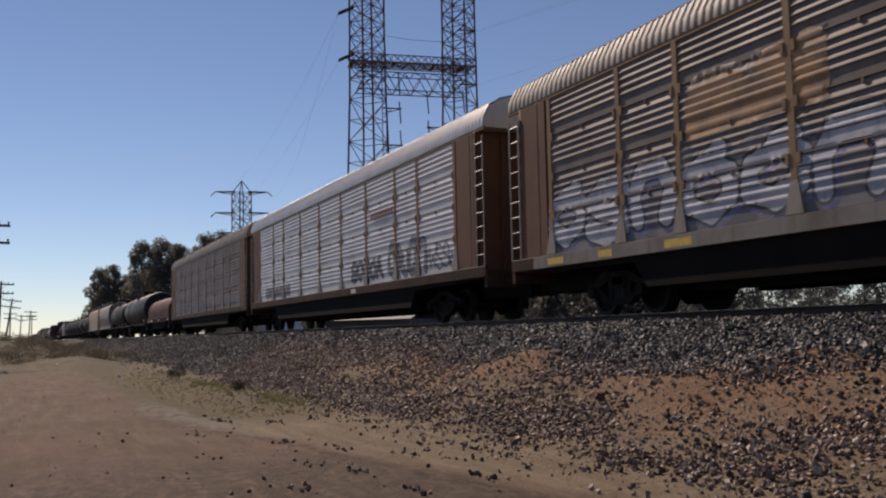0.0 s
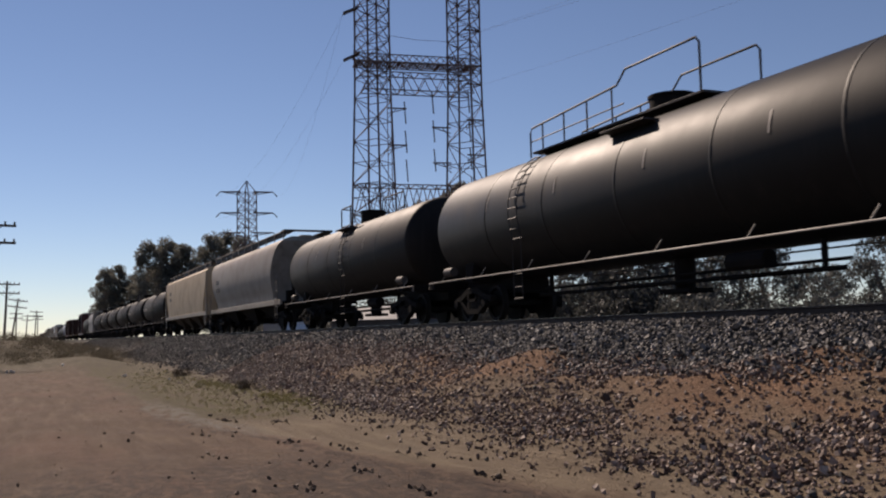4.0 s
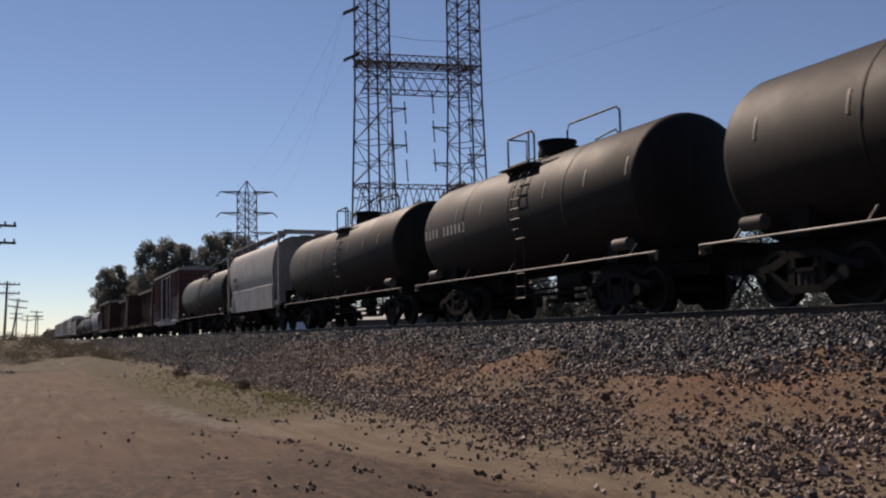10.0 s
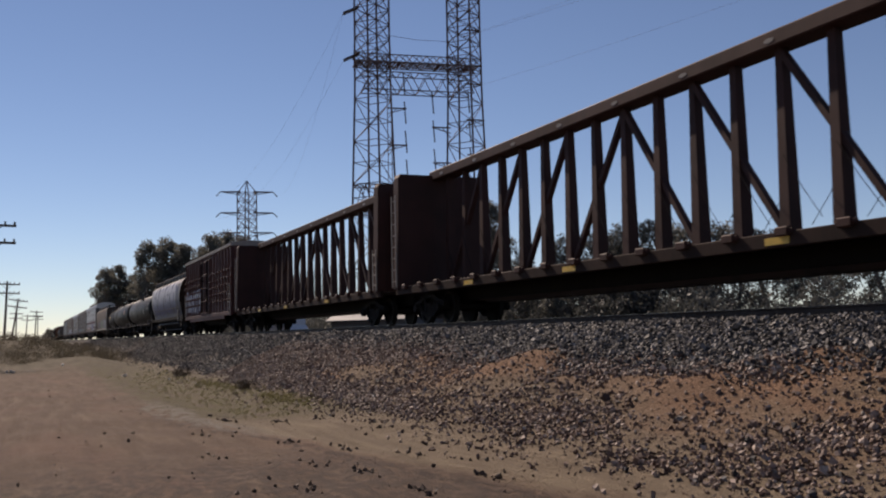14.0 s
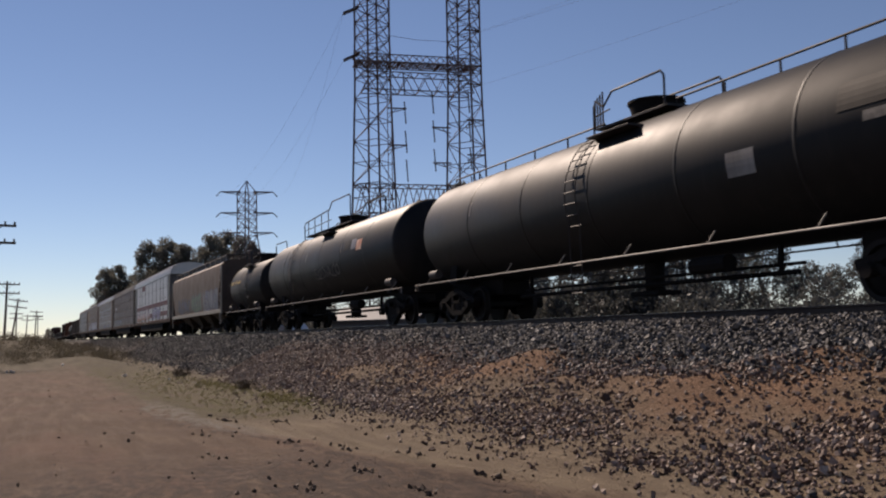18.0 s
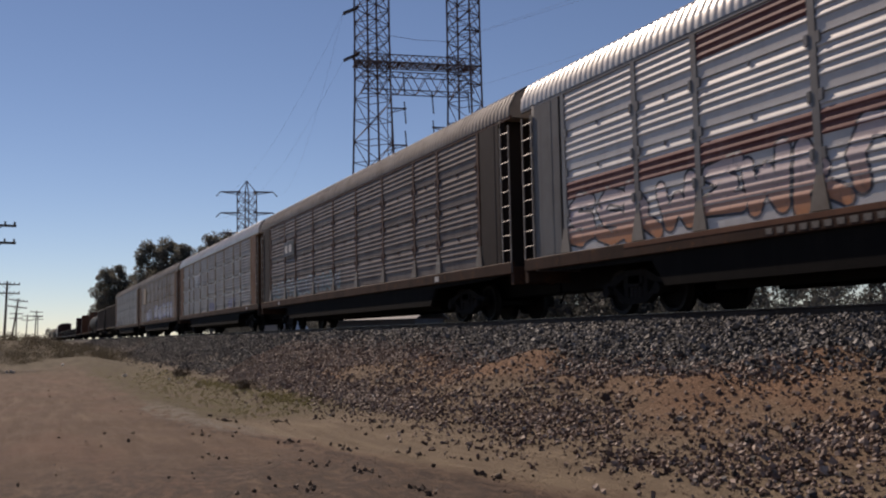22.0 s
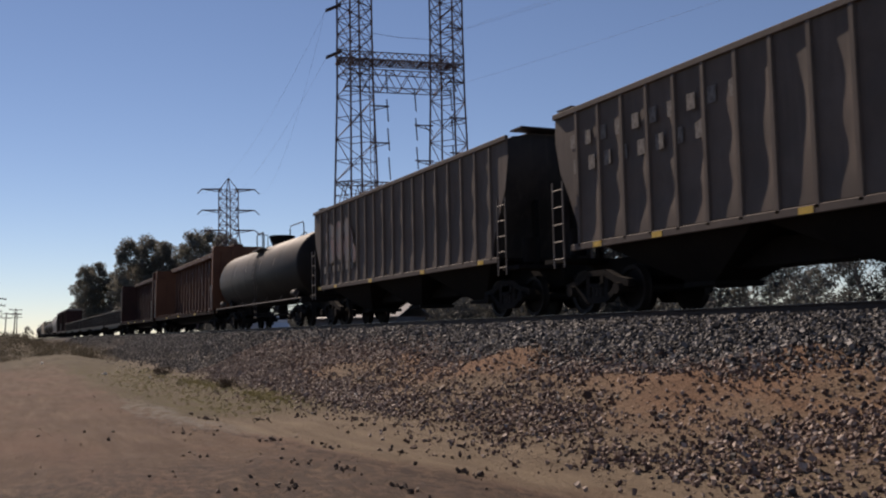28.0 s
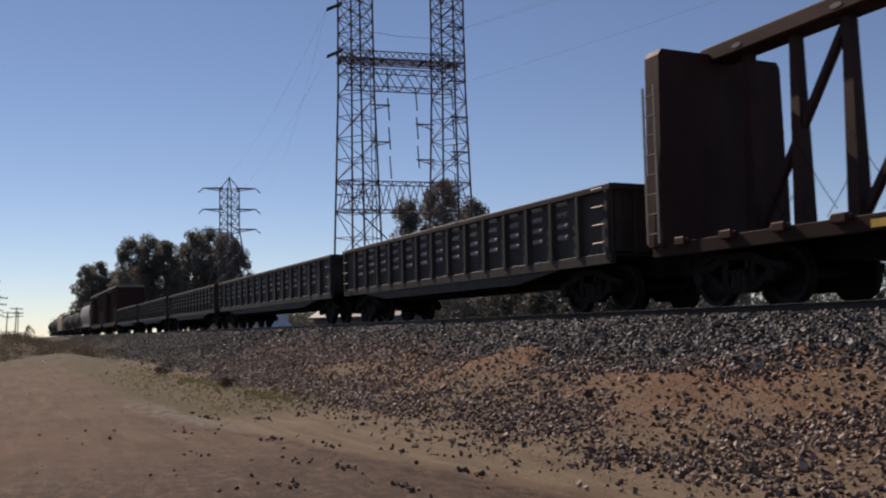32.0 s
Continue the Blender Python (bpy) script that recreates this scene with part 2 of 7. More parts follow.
def earth_material():
    m, nodes, links, bsdf = material("earth")
    geo = nodes.new("ShaderNodeNewGeometry")
    pos = geo.outputs["Position"]
    sep = nodes.new("ShaderNodeSeparateXYZ")
    links.new(pos, sep.inputs[0])
    big = noise_node(nodes, links, pos, 0.35, 5, (0.55, 1, 1), 0.6)
    mid = noise_node(nodes, links, pos, 1.7, 6, (0.45, 1.2, 1), 0.65)
    fine = noise_node(nodes, links, pos, 26, 4, None, 0.7)
    tracks = noise_node(nodes, links, pos, 2.6, 5, (0.16, 1.5, 1), 0.6)
    crumbs = noise_node(nodes, links, pos, 6.5, 5, (0.6, 1.0, 1), 0.7)

    def band(value, lo, hi):
        return ramp_fac(nodes, links, value, lo, hi, 1)

    def math_node(op, a, b):
        n = nodes.new("ShaderNodeMath")
        n.operation = op
        for i, v in enumerate((a, b)):
            if isinstance(v, (int, float)):
                n.inputs[i].default_value = v
            else:
                links.new(v, n.inputs[i])
        return n.outputs[0]

    y, x = sep.outputs["Y"], sep.outputs["X"]
    wob = math_node("MULTIPLY", math_node("SUBTRACT", big, 0.5), 3.0)
    rough_edge = math_node("ADD", math_node("MULTIPLY", math_node("SUBTRACT", mid, 0.5), 2.4), math_node("MULTIPLY", math_node("SUBTRACT", crumbs, 0.5), 1.6))
    yw = math_node("ADD", math_node("ADD", y, math_node("MULTIPLY", wob, 0.4)), math_node("MULTIPLY", rough_edge, 0.5))
    # trodden road: mauve-brown with ruts along its length
    road = ramp(nodes, [(0.3, (0.13, 0.086, 0.056)), (0.5, (0.172, 0.117, 0.077)), (0.7, (0.225, 0.159, 0.106))])
    links.new(tracks, road.inputs[0])
    col = mix(nodes, links, ramp_fac(nodes, links, mid, 0.4, 0.68, 0.6), road.outputs[0], (0.15, 0.1, 0.072))
    red = noise_node(nodes, links, pos, 0.45, 5, (0.35, 1.0, 1), 0.6)
    col = mix(nodes, links, ramp_fac(nodes, links, red, 0.48, 0.66, 0.5), col, (0.215, 0.127, 0.088))
    # dark churned earth on the road where it comes near
    lane = math_node("ADD", math_node("SUBTRACT", yw, math_node("MULTIPLY", math_node("MAXIMUM", x, -19.0), 0.17)), -5.86)
    churn = math_node("MULTIPLY", band(math_node("ADD", x, math_node("MULTIPLY", rough_edge, 2.0)), -14.5, -9.5), math_node("SUBTRACT", 1.0, band(lane, -0.35, 0.1)))
    churn = math_node("MULTIPLY", churn, ramp_fac(nodes, links, crumbs, 0.36, 0.56, 0.85))
    col = mix(nodes, links, churn, col, (0.088, 0.063, 0.05))
    # dark brown broken band along the edge of the road
    rim = math_node("MULTIPLY", math_node("MULTIPLY", band(lane, -0.42, -0.22), math_node("SUBTRACT", 1.0, band(lane, -0.05, 0.12))), band(x, -21, -16))
    col = mix(nodes, links, math_node("MULTIPLY", rim, ramp_fac(nodes, links, crumbs, 0.44, 0.56, 0.8)), col, (0.066, 0.044, 0.034))
    # pale dusty strip between the road and the slope
    dust = ramp(nodes, [(0.3, (0.19, 0.145, 0.097)), (0.7, (0.3, 0.235, 0.158))])
    links.new(tracks, dust.inputs[0])
    col = mix(nodes, links, ramp_fac(nodes, links, lane, -0.2, 0.5, 0.92), col, dust.outputs[0])
    # damp green film and weeds along the ditch
    green = math_node("MULTIPLY", band(lane, -0.3, 0.6), math_node("SUBTRACT", 1.0, band(yw, 6.2, 7.0)))
    far = math_node("SUBTRACT", 1.0, band(math_node("ADD", x, math_node("MULTIPLY", rough_edge, 2.0)), -21, -16))
    green = math_node("MULTIPLY", math_node("MULTIPLY", green, far), ramp_fac(nodes, links, math_node("ADD", math_node("MULTIPLY", mid, 0.6), math_node("MULTIPLY", crumbs, 0.4)), 0.42, 0.56, 0.9))
    col = mix(nodes, links, math_node("MULTIPLY", math_node("MULTIPLY", band(lane, -0.35, 0.3), math_node("SUBTRACT", 1.0, band(yw, 6.0, 6.8))), math_node("MULTIPLY", far, 0.8)), col, (0.125, 0.096, 0.062))
    grass = ramp(nodes, [(0.3, (0.08, 0.066, 0.034)), (0.7, (0.17, 0.15, 0.06))])
    links.new(crumbs, grass.inputs[0])
    col = mix(nodes, links, green, col, grass.outputs[0])
    # dried pale mud where the ditch drains
    mud = math_node("MULTIPLY", band(lane, -0.25, 0.0), math_node("SUBTRACT", 1.0, band(lane, 0.35, 0.7)))
    mud = math_node("MULTIPLY", mud, math_node("MULTIPLY", band(x, -26, -20), math_node("SUBTRACT", 1.0, band(x, -17, -13.5))))
    col = mix(nodes, links, math_node("MULTIPLY", mud, ramp_fac(nodes, links, crumbs, 0.4, 0.55, 0.75)), col, (0.26, 0.235, 0.2))
    # orange-brown fill on the slope
    orange = ramp(nodes, [(0.32, (0.12, 0.084, 0.058)), (0.5, (0.205, 0.15, 0.1)), (0.68, (0.285, 0.213, 0.143))])
    links.new(crumbs, orange.inputs[0])
    rust = mix(nodes, links, ramp_fac(nodes, links, math_node("ADD", red, math_node("MULTIPLY", math_node("SUBTRACT", y, 8.0), 0.09)), 0.44, 0.64, 0.85), orange.outputs[0], (0.27, 0.15, 0.088))
    col = mix(nodes, links, ramp_fac(nodes, links, yw, 5.9, 7.0, 0.92), col, rust)
    # crushed stone towards the track
    stone = ramp(nodes, [(0.38, (0.02, 0.018, 0.017)), (0.55, (0.075, 0.066, 0.06)), (0.72, (0.2, 0.18, 0.165))])
    cells = nodes.new("ShaderNodeTexVoronoi")
    cells.inputs["Scale"].default_value = 15
    links.new(pos, cells.inputs["Vector"])
    links.new(fine, stone.inputs[0])
    top = math_node("ADD", y, math_node("MULTIPLY", wob, 0.35))
    grit = band(top, 8.9, 9.6)
    grit_far = math_node("MULTIPLY", math_node("SUBTRACT", 1.0, band(sep.outputs["X"], -34, -24)), band(top, 6.0, 7.2))
    col = mix(nodes, links, math_node("MAXIMUM", grit, math_node("MULTIPLY", grit_far, 0.8)), col, stone.outputs[0])
    # dry brush on the distant bank
    dry = ramp(nodes, [(0.3, (0.085, 0.07, 0.042)), (0.7, (0.19, 0.155, 0.1))])
    links.new(mid, dry.inputs[0])
    faraway = math_node("SUBTRACT", 1.0, band(math_node("ADD", sep.outputs["X"], math_node("MULTIPLY", rough_edge, 6.0)), -58, -44))
    col = mix(nodes, links, math_node("MULTIPLY", faraway, math_node("SUBTRACT", 1.0, band(y, 5, 8))), col, dry.outputs[0])
    hv = nodes.new("ShaderNodeHueSaturation")
    links.new(col, hv.inputs["Color"])
    mr = nodes.new("ShaderNodeMapRange")
    mr.inputs["To Min"].default_value, mr.inputs["To Max"].default_value = 0.4, 0.98
    links.new(fine, mr.inputs["Value"])
    links.new(mr.outputs[0], hv.inputs["Value"])
    links.new(hv.outputs[0], bsdf.inputs["Base Color"])
    bsdf.inputs["Roughness"].default_value = 0.95
    bsdf.inputs["Specular IOR Level"].default_value = 0.2
    b = nodes.new("ShaderNodeBump")
    b.inputs["Strength"].default_value, b.inputs["Distance"].default_value = 0.8, 0.05
    hsum = math_node("ADD", math_node("ADD", fine, math_node("MULTIPLY", crumbs, 2.2)), math_node("MULTIPLY", tracks, 0.8))
    links.new(hsum, b.inputs["Height"])
    links.new(b.outputs[0], bsdf.inputs["Normal"])
    return m


EARTH = earth_material()
nx, ny = len(gx), len(gy)
me = bpy.data.meshes.new("ground")
idx = np.arange(nx * ny).reshape(nx, ny)
quads = np.stack([idx[:-1, :-1], idx[1:, :-1], idx[1:, 1:], idx[:-1, 1:]], -1).reshape(-1, 4)
me.from_pydata(np.stack([GX, GY, GZ], -1).reshape(-1, 3), [], quads)
me.polygons.foreach_set("use_smooth", [True] * len(me.polygons))
me.materials.append(EARTH)
tagged(new("ground", me), "tan dirt road and orange earth slope below a gravelled track", "ground", kind="structure")


# ---- loose stone ----
def stone_material(name, lo, mid_c, hi):
    m, nodes, links, bsdf = material(name)
    geo = nodes.new("ShaderNodeNewGeometry")
    lo, mid_c, hi = [tuple(v * 0.8 for v in c) for c in (lo, mid_c, hi)]
    r = ramp(nodes, [(0.0, lo), (0.55, mid_c), (1.0, hi)])
    links.new(geo.outputs["Random Per Island"], r.inputs[0])
    n = noise_node(nodes, links, geo.outputs["Position"], 70, 3)
    col = mix(nodes, links, ramp_fac(nodes, links, n, 0.4, 0.7, 0.5), r.outputs[0], mid_c)
    links.new(col, bsdf.inputs["Base Color"])
    bsdf.inputs["Roughness"].default_value = 0.7
    bsdf.inputs["Specular IOR Level"].default_value = 0.3
    return m


# pale top colours of ballast and stained stone stand in for sunlit glints
BALLAST = stone_material("ballast stone", (0.02, 0.018, 0.017), (0.06, 0.055, 0.052), (0.4, 0.375, 0.35))
STAINED = stone_material("earth-stained stone", (0.068, 0.038, 0.028), (0.2, 0.13, 0.096), (0.56, 0.45, 0.37))
CLOD = stone_material("earth clod", (0.055, 0.037, 0.027), (0.12, 0.08, 0.056), (0.22, 0.15, 0.1))


def scatter(name, pts, size, mat, label, category, sink=0.25, seed=1):
    """Many irregular angular stones as one mesh."""
    r = np.random.default_rng(seed)
    n = len(pts)
    base = np.array([(x, y, z) for z in (-1, 1) for y in (-1, 1) for x in (-1, 1)], float)
    v = base[None] * r.uniform(0.35, 1.0, (n, 8, 3)) * np.array([1, 0.85, 0.7])
    q = r.normal(size=(n, 4))
    q /= np.linalg.norm(q, axis=1, keepdims=True)
    w, x, y, z = q.T
    R = np.stack([1 - 2 * (y * y + z * z), 2 * (x * y - z * w), 2 * (x * z + y * w), 2 * (x * y + z * w), 1 - 2 * (x * x + z * z), 2 * (y * z - x * w),
                  2 * (x * z - y * w), 2 * (y * z + x * w), 1 - 2 * (x * x + y * y)], -1).reshape(n, 3, 3)
    v = np.einsum("nij,nkj->nki", R, v) * (size * r.lognormal(0, 0.28, n))[:, None, None]
    low = v[:, :, 2].min(1)
    c = np.column_stack([pts, ground_z(pts[:, 0], pts[:, 1])])
    c[:, 2] -= low * (1 - sink)
    v = (v + c[:, None]).reshape(-1, 3)
    fq = np.array([(0, 2, 3, 1), (4, 5, 7, 6), (0, 1, 5, 4), (2, 6, 7, 3), (0, 4, 6, 2), (1, 3, 7, 5)])
    f = (fq[None] + 8 * np.arange(n)[:, None, None]).reshape(-1, 4)
    me = bpy.data.meshes.new(name)
    me.from_pydata(v, [], f)
    me.materials.append(mat)
    return tagged(new(name, me), label, category, kind="stuff")


BARE = ((-16.0, 8.8, 1.6, 0.4), (-15.5, 7.9, 0.9, 0.5), (-17.6, 7.6, 0.8, 0.4), (-12.2, 8.1, 0.8, 0.3), (-10.4, 7.9, 1.0, 0.35), (-10.4, 7.4, 0.7, 0.3), (-8.9, 9.1, 0.8, 0.32), (-8.3, 8.5, 0.7, 0.3),
        (-8.5, 7.8, 0.9, 0.32), (-23.8, 8.0, 1.3, 0.4), (-6.6, 6.75, 0.6, 0.15), (-9.2, 6.9, 0.9, 0.2))
HEAPS = ((-7.1, 7.5, 0.7, 0.5), (-12.1, 7.0, 1.0, 0.6), (-18.3, 6.6, 2.0, 0.4), (-7.8, 6.1, 0.6, 0.25), (-6.9, 6.5, 0.5, 0.2), (-31, 7.2, 4.0, 0.8), (-13.4, 8.9, 0.8, 0.5), (-22.5, 7.0, 2.5, 0.6))


def stone_edge(x):
    """Foot of the spilled stone."""
    return 5.35 + 0.5 * smooth(-9, -21, x) + 0.3 * smooth(-22, -30, x) + 0.3 * waves(x, 0 * x, 24, 3.0, 3)


def stone_cover(x, y):
    """How thickly stone lies, 0 to 1: full near the track, patchy on the slope, with bare earth and heaps."""
    full = smooth(8.3, 9.0, y + 0.7 * waves(x, y, 21, 5, 2) + 0.5 * smooth(-19, -24, x))
    patch = (0.1 + 0.2 * smooth(-0.2, 0.5, waves(x, y, 22, 1.7, 3))) * smooth(0.0, 1.2, y - stone_edge(x))
    patch = patch + 0.3 * smooth(-18, -26, x) * smooth(0.2, 0.9, y - stone_edge(x))
    for hx, hy, a, b in HEAPS:
        patch = patch + 0.4 * np.exp(-((x - hx) / a) ** 2 - ((y - hy) / b) ** 2)
    out = np.maximum(full, patch)
    for hx, hy, a, b in BARE:
        out = out * (1 - 0.86 * np.exp(-((x - hx) / a) ** 2 - ((y - hy) / b) ** 2))
    return np.clip(np.maximum(out, 0.02 * smooth(4.6, 5.4, y)), 0, 1)


def lay(x0, x1, y0, y1, per_m2, seed):
    r = np.random.default_rng(seed)
    n = int((x1 - x0) * (y1 - y0) * per_m2)
    p = np.column_stack([r.uniform(x0, x1, n), r.uniform(y0, y1, n)])
    return p[r.uniform(0, 1, n) < stone_cover(p[:, 0], p[:, 1])]


laid = np.vstack([lay(-20, 1, 4.2, 11.6, 880, 31), lay(-38, -20, 4.2, 11.6, 520, 32)])
chance = np.random.default_rng(34).uniform(0, 1, len(laid))
clean = chance < 0.05 + 0.95 * smooth(8.1, 9.4, laid[:, 1] - 0.9 * smooth(-17, -24, laid[:, 0]))
scatter("ballast", laid[clean], 0.0255, BALLAST, "grey angular crushed stone heaped along the track", "ballast", 0.3, 3)
scatter("spilled_stone", laid[~clean], 0.0245, STAINED, "earth-stained brown stone spilled down the bank", "ballast", 0.3, 6)
gr = np.random.default_rng(35)
grit = np.column_stack([gr.uniform(-22, -3, 7000), gr.uniform(5.2, 9.2, 7000)])
grit = grit[grit[:, 1] > stone_edge(grit[:, 0]) - 0.1 + np.abs(gr.normal(0, 0.6, 7000))]
scatter("slope_grit", grit, 0.0115, STAINED, "fine brown grit bedded in the bank", "grit", 0.35, 8)
scatter("distant_ballast", np.vstack([lay(-80, -38, 5.2, 11.6, 170, 33), lay(-170, -80, 6.5, 11.6, 40, 36)]), 0.029, BALLAST, "grey crushed stone along the track bed", "ballast", 0.3, 4)
pr = np.random.default_rng(41)
pp = np.column_stack([pr.uniform(-34, -4, 150), pr.uniform(-1.5, 6.0, 150)])
scatter("pebbles", pp, 0.014, CLOD, "small brown pebbles scattered on the dirt road", "pebbles", 0.35, 5)
cl = [(x + 0.2 * pr.normal(), y + 0.07 * pr.normal()) for x, y, n in ((-10.0, 3.4, 12), (-8.6, 3.5, 8), (-11.0, 3.0, 7), (-9.0, 4.4, 12), (-12.6, 4.0, 10), (-11.3, 4.4, 9), (-9.4, 2.6, 7), (-13.6, 3.5, 10), (-17.8, 3.4, 10), (-17.5, 4.3, 10), (-15.6, 2.6, 5), (-12.4, 2.2, 4), (-9.6, 2.4, 4), (-10.6, 4.7, 4)) for _ in range(n)]
cl += [(pr.uniform(-22, -6), pr.uniform(0.4, 5.3)) for _ in range(30)]
scatter("earth_clods", np.array(cl), 0.024, CLOD, "dark dried earth clods on the dirt road", "clods", 0.5, 7)

chips = np.array([(-51.8, -0.7), (-51.5, -0.4), (-52.2, -0.5), (-53.8, 1.9), (-45.5, 4.1), (-45.2, 4.2), (-38.6, 5.2)])
scatter("pale_stones", chips, 0.06, stone_material("chalky pale stone", (0.5, 0.48, 0.44), (0.6, 0.58, 0.54), (0.75, 0.73, 0.7)), "pale chalky stones lying beside the dirt road", "stones", 0.3, 9)

# ---- track ----
RAIL = steel("rail steel", (0.075, 0.05, 0.04), (0.05, 0.035, 0.03), 0.5, 0.6)
RAIL_TOP = plain("polished rail head", (0.32, 0.3, 0.28), 0.3, 0.08, 4, 0.9)
TIE = plain("creosoted timber", (0.045, 0.036, 0.03), 0.9, 0.3, 9)
track = thing("track", "straight railway track with steel rails on timber sleepers", "railway track", at=pose(0, TRACK_Y, RAIL_Z), kind="structure")
for side in (-1, 1):
    y = side * 0.755
    g = Geo().prism("x", [(y - 0.07, -0.18), (y + 0.07, -0.18), (y + 0.07, -0.165), (y + 0.012, -0.145), (y + 0.01, -0.045), (y + 0.035, -0.032), (y + 0.035, -0.004),
                          (y - 0.035, -0.004), (y - 0.035, -0.032), (y - 0.01, -0.045), (y - 0.012, -0.145), (y - 0.07, -0.165)], -1600, 900)
    rail = part("rail", g, RAIL, track, "dark rusty steel rail", angle=0)
    part("rail_head", Geo().box(-1600, 900, y - 0.03, y + 0.03, -0.0042, 0.0), RAIL_TOP, rail, "polished running surface", angle=0)
tie_mesh = Geo().slab(-0.115, 0.115, -1.3, 1.3, -0.36, -0.185, 0.015).mesh("sleeper", TIE, 0)
for k in range(220):
    part("sleeper", tie_mesh, TIE, track, at=pose(1.0 - 0.5 * k, 0.02 * math.sin(k * 7.1), 0.004 * math.sin(k * 3.3), 0, 0, 0.8 * math.sin(k * 2.7)))
g = Geo()
for k in range(1200):
    x = -109.0 - 0.5 * k
    g.box(x - 0.115, x + 0.115, -1.3, 1.3, -0.36, -0.185)
tagged(part("sleeper_run", g, TIE, track, "distant timber sleepers", angle=0), kind="stuff")

# ---- rolling stock: shared running gear ----
BLACK = steel("grimy black steel", (0.015, 0.0135, 0.013), (0.03, 0.025, 0.022), 0.5, 0.8, gloss=0.08)
WHEEL = steel("wheel steel", (0.022, 0.018, 0.016), (0.014, 0.012, 0.01), 0.5, 0.7, streak=False, gloss=0.2)
BRIGHT = plain("worn bright steel", (0.4, 0.38, 0.36), 0.4, 0.12, 6, 0.6)
RAILING = steel("handrail paint", (0.05, 0.048, 0.05), (0.12, 0.1, 0.09), 0.4, 0.6)
PALE_RAIL = steel("pale grab iron", (0.33, 0.3, 0.27), (0.13, 0.1, 0.075), 0.4, 0.5)
YELLOW = plain("yellow reflector", (0.62, 0.4, 0.05), 0.5, 0.1, 8)
WHITE_MARK_GLINT = plain("white stencil paint", (0.55, 0.54, 0.52), 0.7, 0.15, 14)
DARK_MARK = plain("black stencil paint", (0.05, 0.05, 0.055), 0.7, 0.2, 14)

FOOT_GREY = steel("scuffed grey steel", (0.3, 0.28, 0.25), (0.12, 0.085, 0.06), 0.6, 0.6)
SILL_RUST = steel("rusty brown sill paint", (0.085, 0.046, 0.031), (0.035, 0.026, 0.022), 0.7, 0.7, rust=(0.15, 0.068, 0.03), gloss=0.1)
SOOT = steel("sooty underframe steel", (0.014, 0.013, 0.0125), (0.028, 0.024, 0.021), 0.5, 0.85, gloss=0.06)

WHEEL_R = 0.483
wheel_geo = Geo()
for s in (-1, 1):
    y = s * 0.755
    for a, b, r in ((-0.07, 0.065, WHEEL_R), (0.06, 0.09, WHEEL_R + 0.026)):
        n = 28
        vs = [(rr * math.cos(2 * math.pi * k / n), yy, rr * math.sin(2 * math.pi * k / n)) for yy, rr in
              ((y + s * 0.03, 0.14), (y + s * 0.005, 0.37), (y + s * 0.06, 0.4), (y - s * a, r), (y - s * b, r), (y - s * b, 0.1)) for k in range(n)]
        wheel_geo.add(vs, [(i * n + k, i * n + (k + 1) % n, (i + 1) * n + (k + 1) % n, (i + 1) * n + k) for i in range(5) for k in range(n)] + [tuple(range(n))])
wheel_geo.tube([(0, -1.05, 0), (0, 1.05, 0)], 0.085, 10)
WHEELSET = wheel_geo.mesh("wheelset", WHEEL)
frame_geo = Geo()
for s in (-1,):
    y = s * 1.02
    line = [(-1.18, 0.58), (-0.76, 0.66), (-0.36, 0.83), (0.36, 0.83), (0.76, 0.66), (1.18, 0.58)]
    low = [(-0.82, 0.56), (-0.36, 0.27), (0.36, 0.27), (0.82, 0.56)]
    for run, h in ((line, 0.15), (low, 0.13)):
        for (xa, za), (xb, zb) in zip(run, run[1:]):
            frame_geo.bar((xa, y, za), (xb, y, zb), 0.17, h)
    for x in (-0.34, 0.34):
        frame_geo.bar((x, y, 0.3), (x, y, 0.82), 0.15, 0.12)
    frame_geo.bar((-0.3, y, 0.7), (0.3, y, 0.7), 0.2, 0.16)
    for x in (-0.89, 0.89):
        frame_geo.tube([(x, y + s * 0.05, WHEEL_R), (x, y + s * 0.2, WHEEL_R)], 0.12, 12)
truck_geo = Geo()
truck_geo.slab(-0.2, 0.2, -1.12, 1.12, 0.55, 0.8)
CASTING = steel("greasy black casting", (0.02, 0.0185, 0.018), (0.04, 0.034, 0.03), 0.5, 0.85, gloss=0.06)
TRUCK = truck_geo.mesh("truck", CASTING)
SIDE_FRAME = frame_geo.mesh("side_frame", CASTING)
SPRINGS = Geo().drum(-0.14, 0, 0.3, 0.56, 0.075, 8).drum(0, 0, 0.3, 0.56, 0.075, 8).drum(0.14, 0, 0.3, 0.56, 0.075, 8)
SPRINGS = SPRINGS.mesh("spring", WHEEL)
COUPLER = Geo().slab(-0.55, 0.0, -0.09, 0.09, 0.72, 0.95).prism("z", [(-0.02, -0.2), (0.18, -0.17), (0.26, -0.02), (0.2, 0.12), (0.05, 0.17), (-0.02, 0.15)], 0.68, 1.0).mesh("coupler", BLACK)
HOSE = Geo().tube([(-0.1, 0.3, 0.85), (0.1, 0.32, 0.55), (0.3, 0.3, 0.38), (0.5, 0.2, 0.42)], 0.028, 6).mesh("air_hose", BLACK)

WHEELSETS = ([], [])


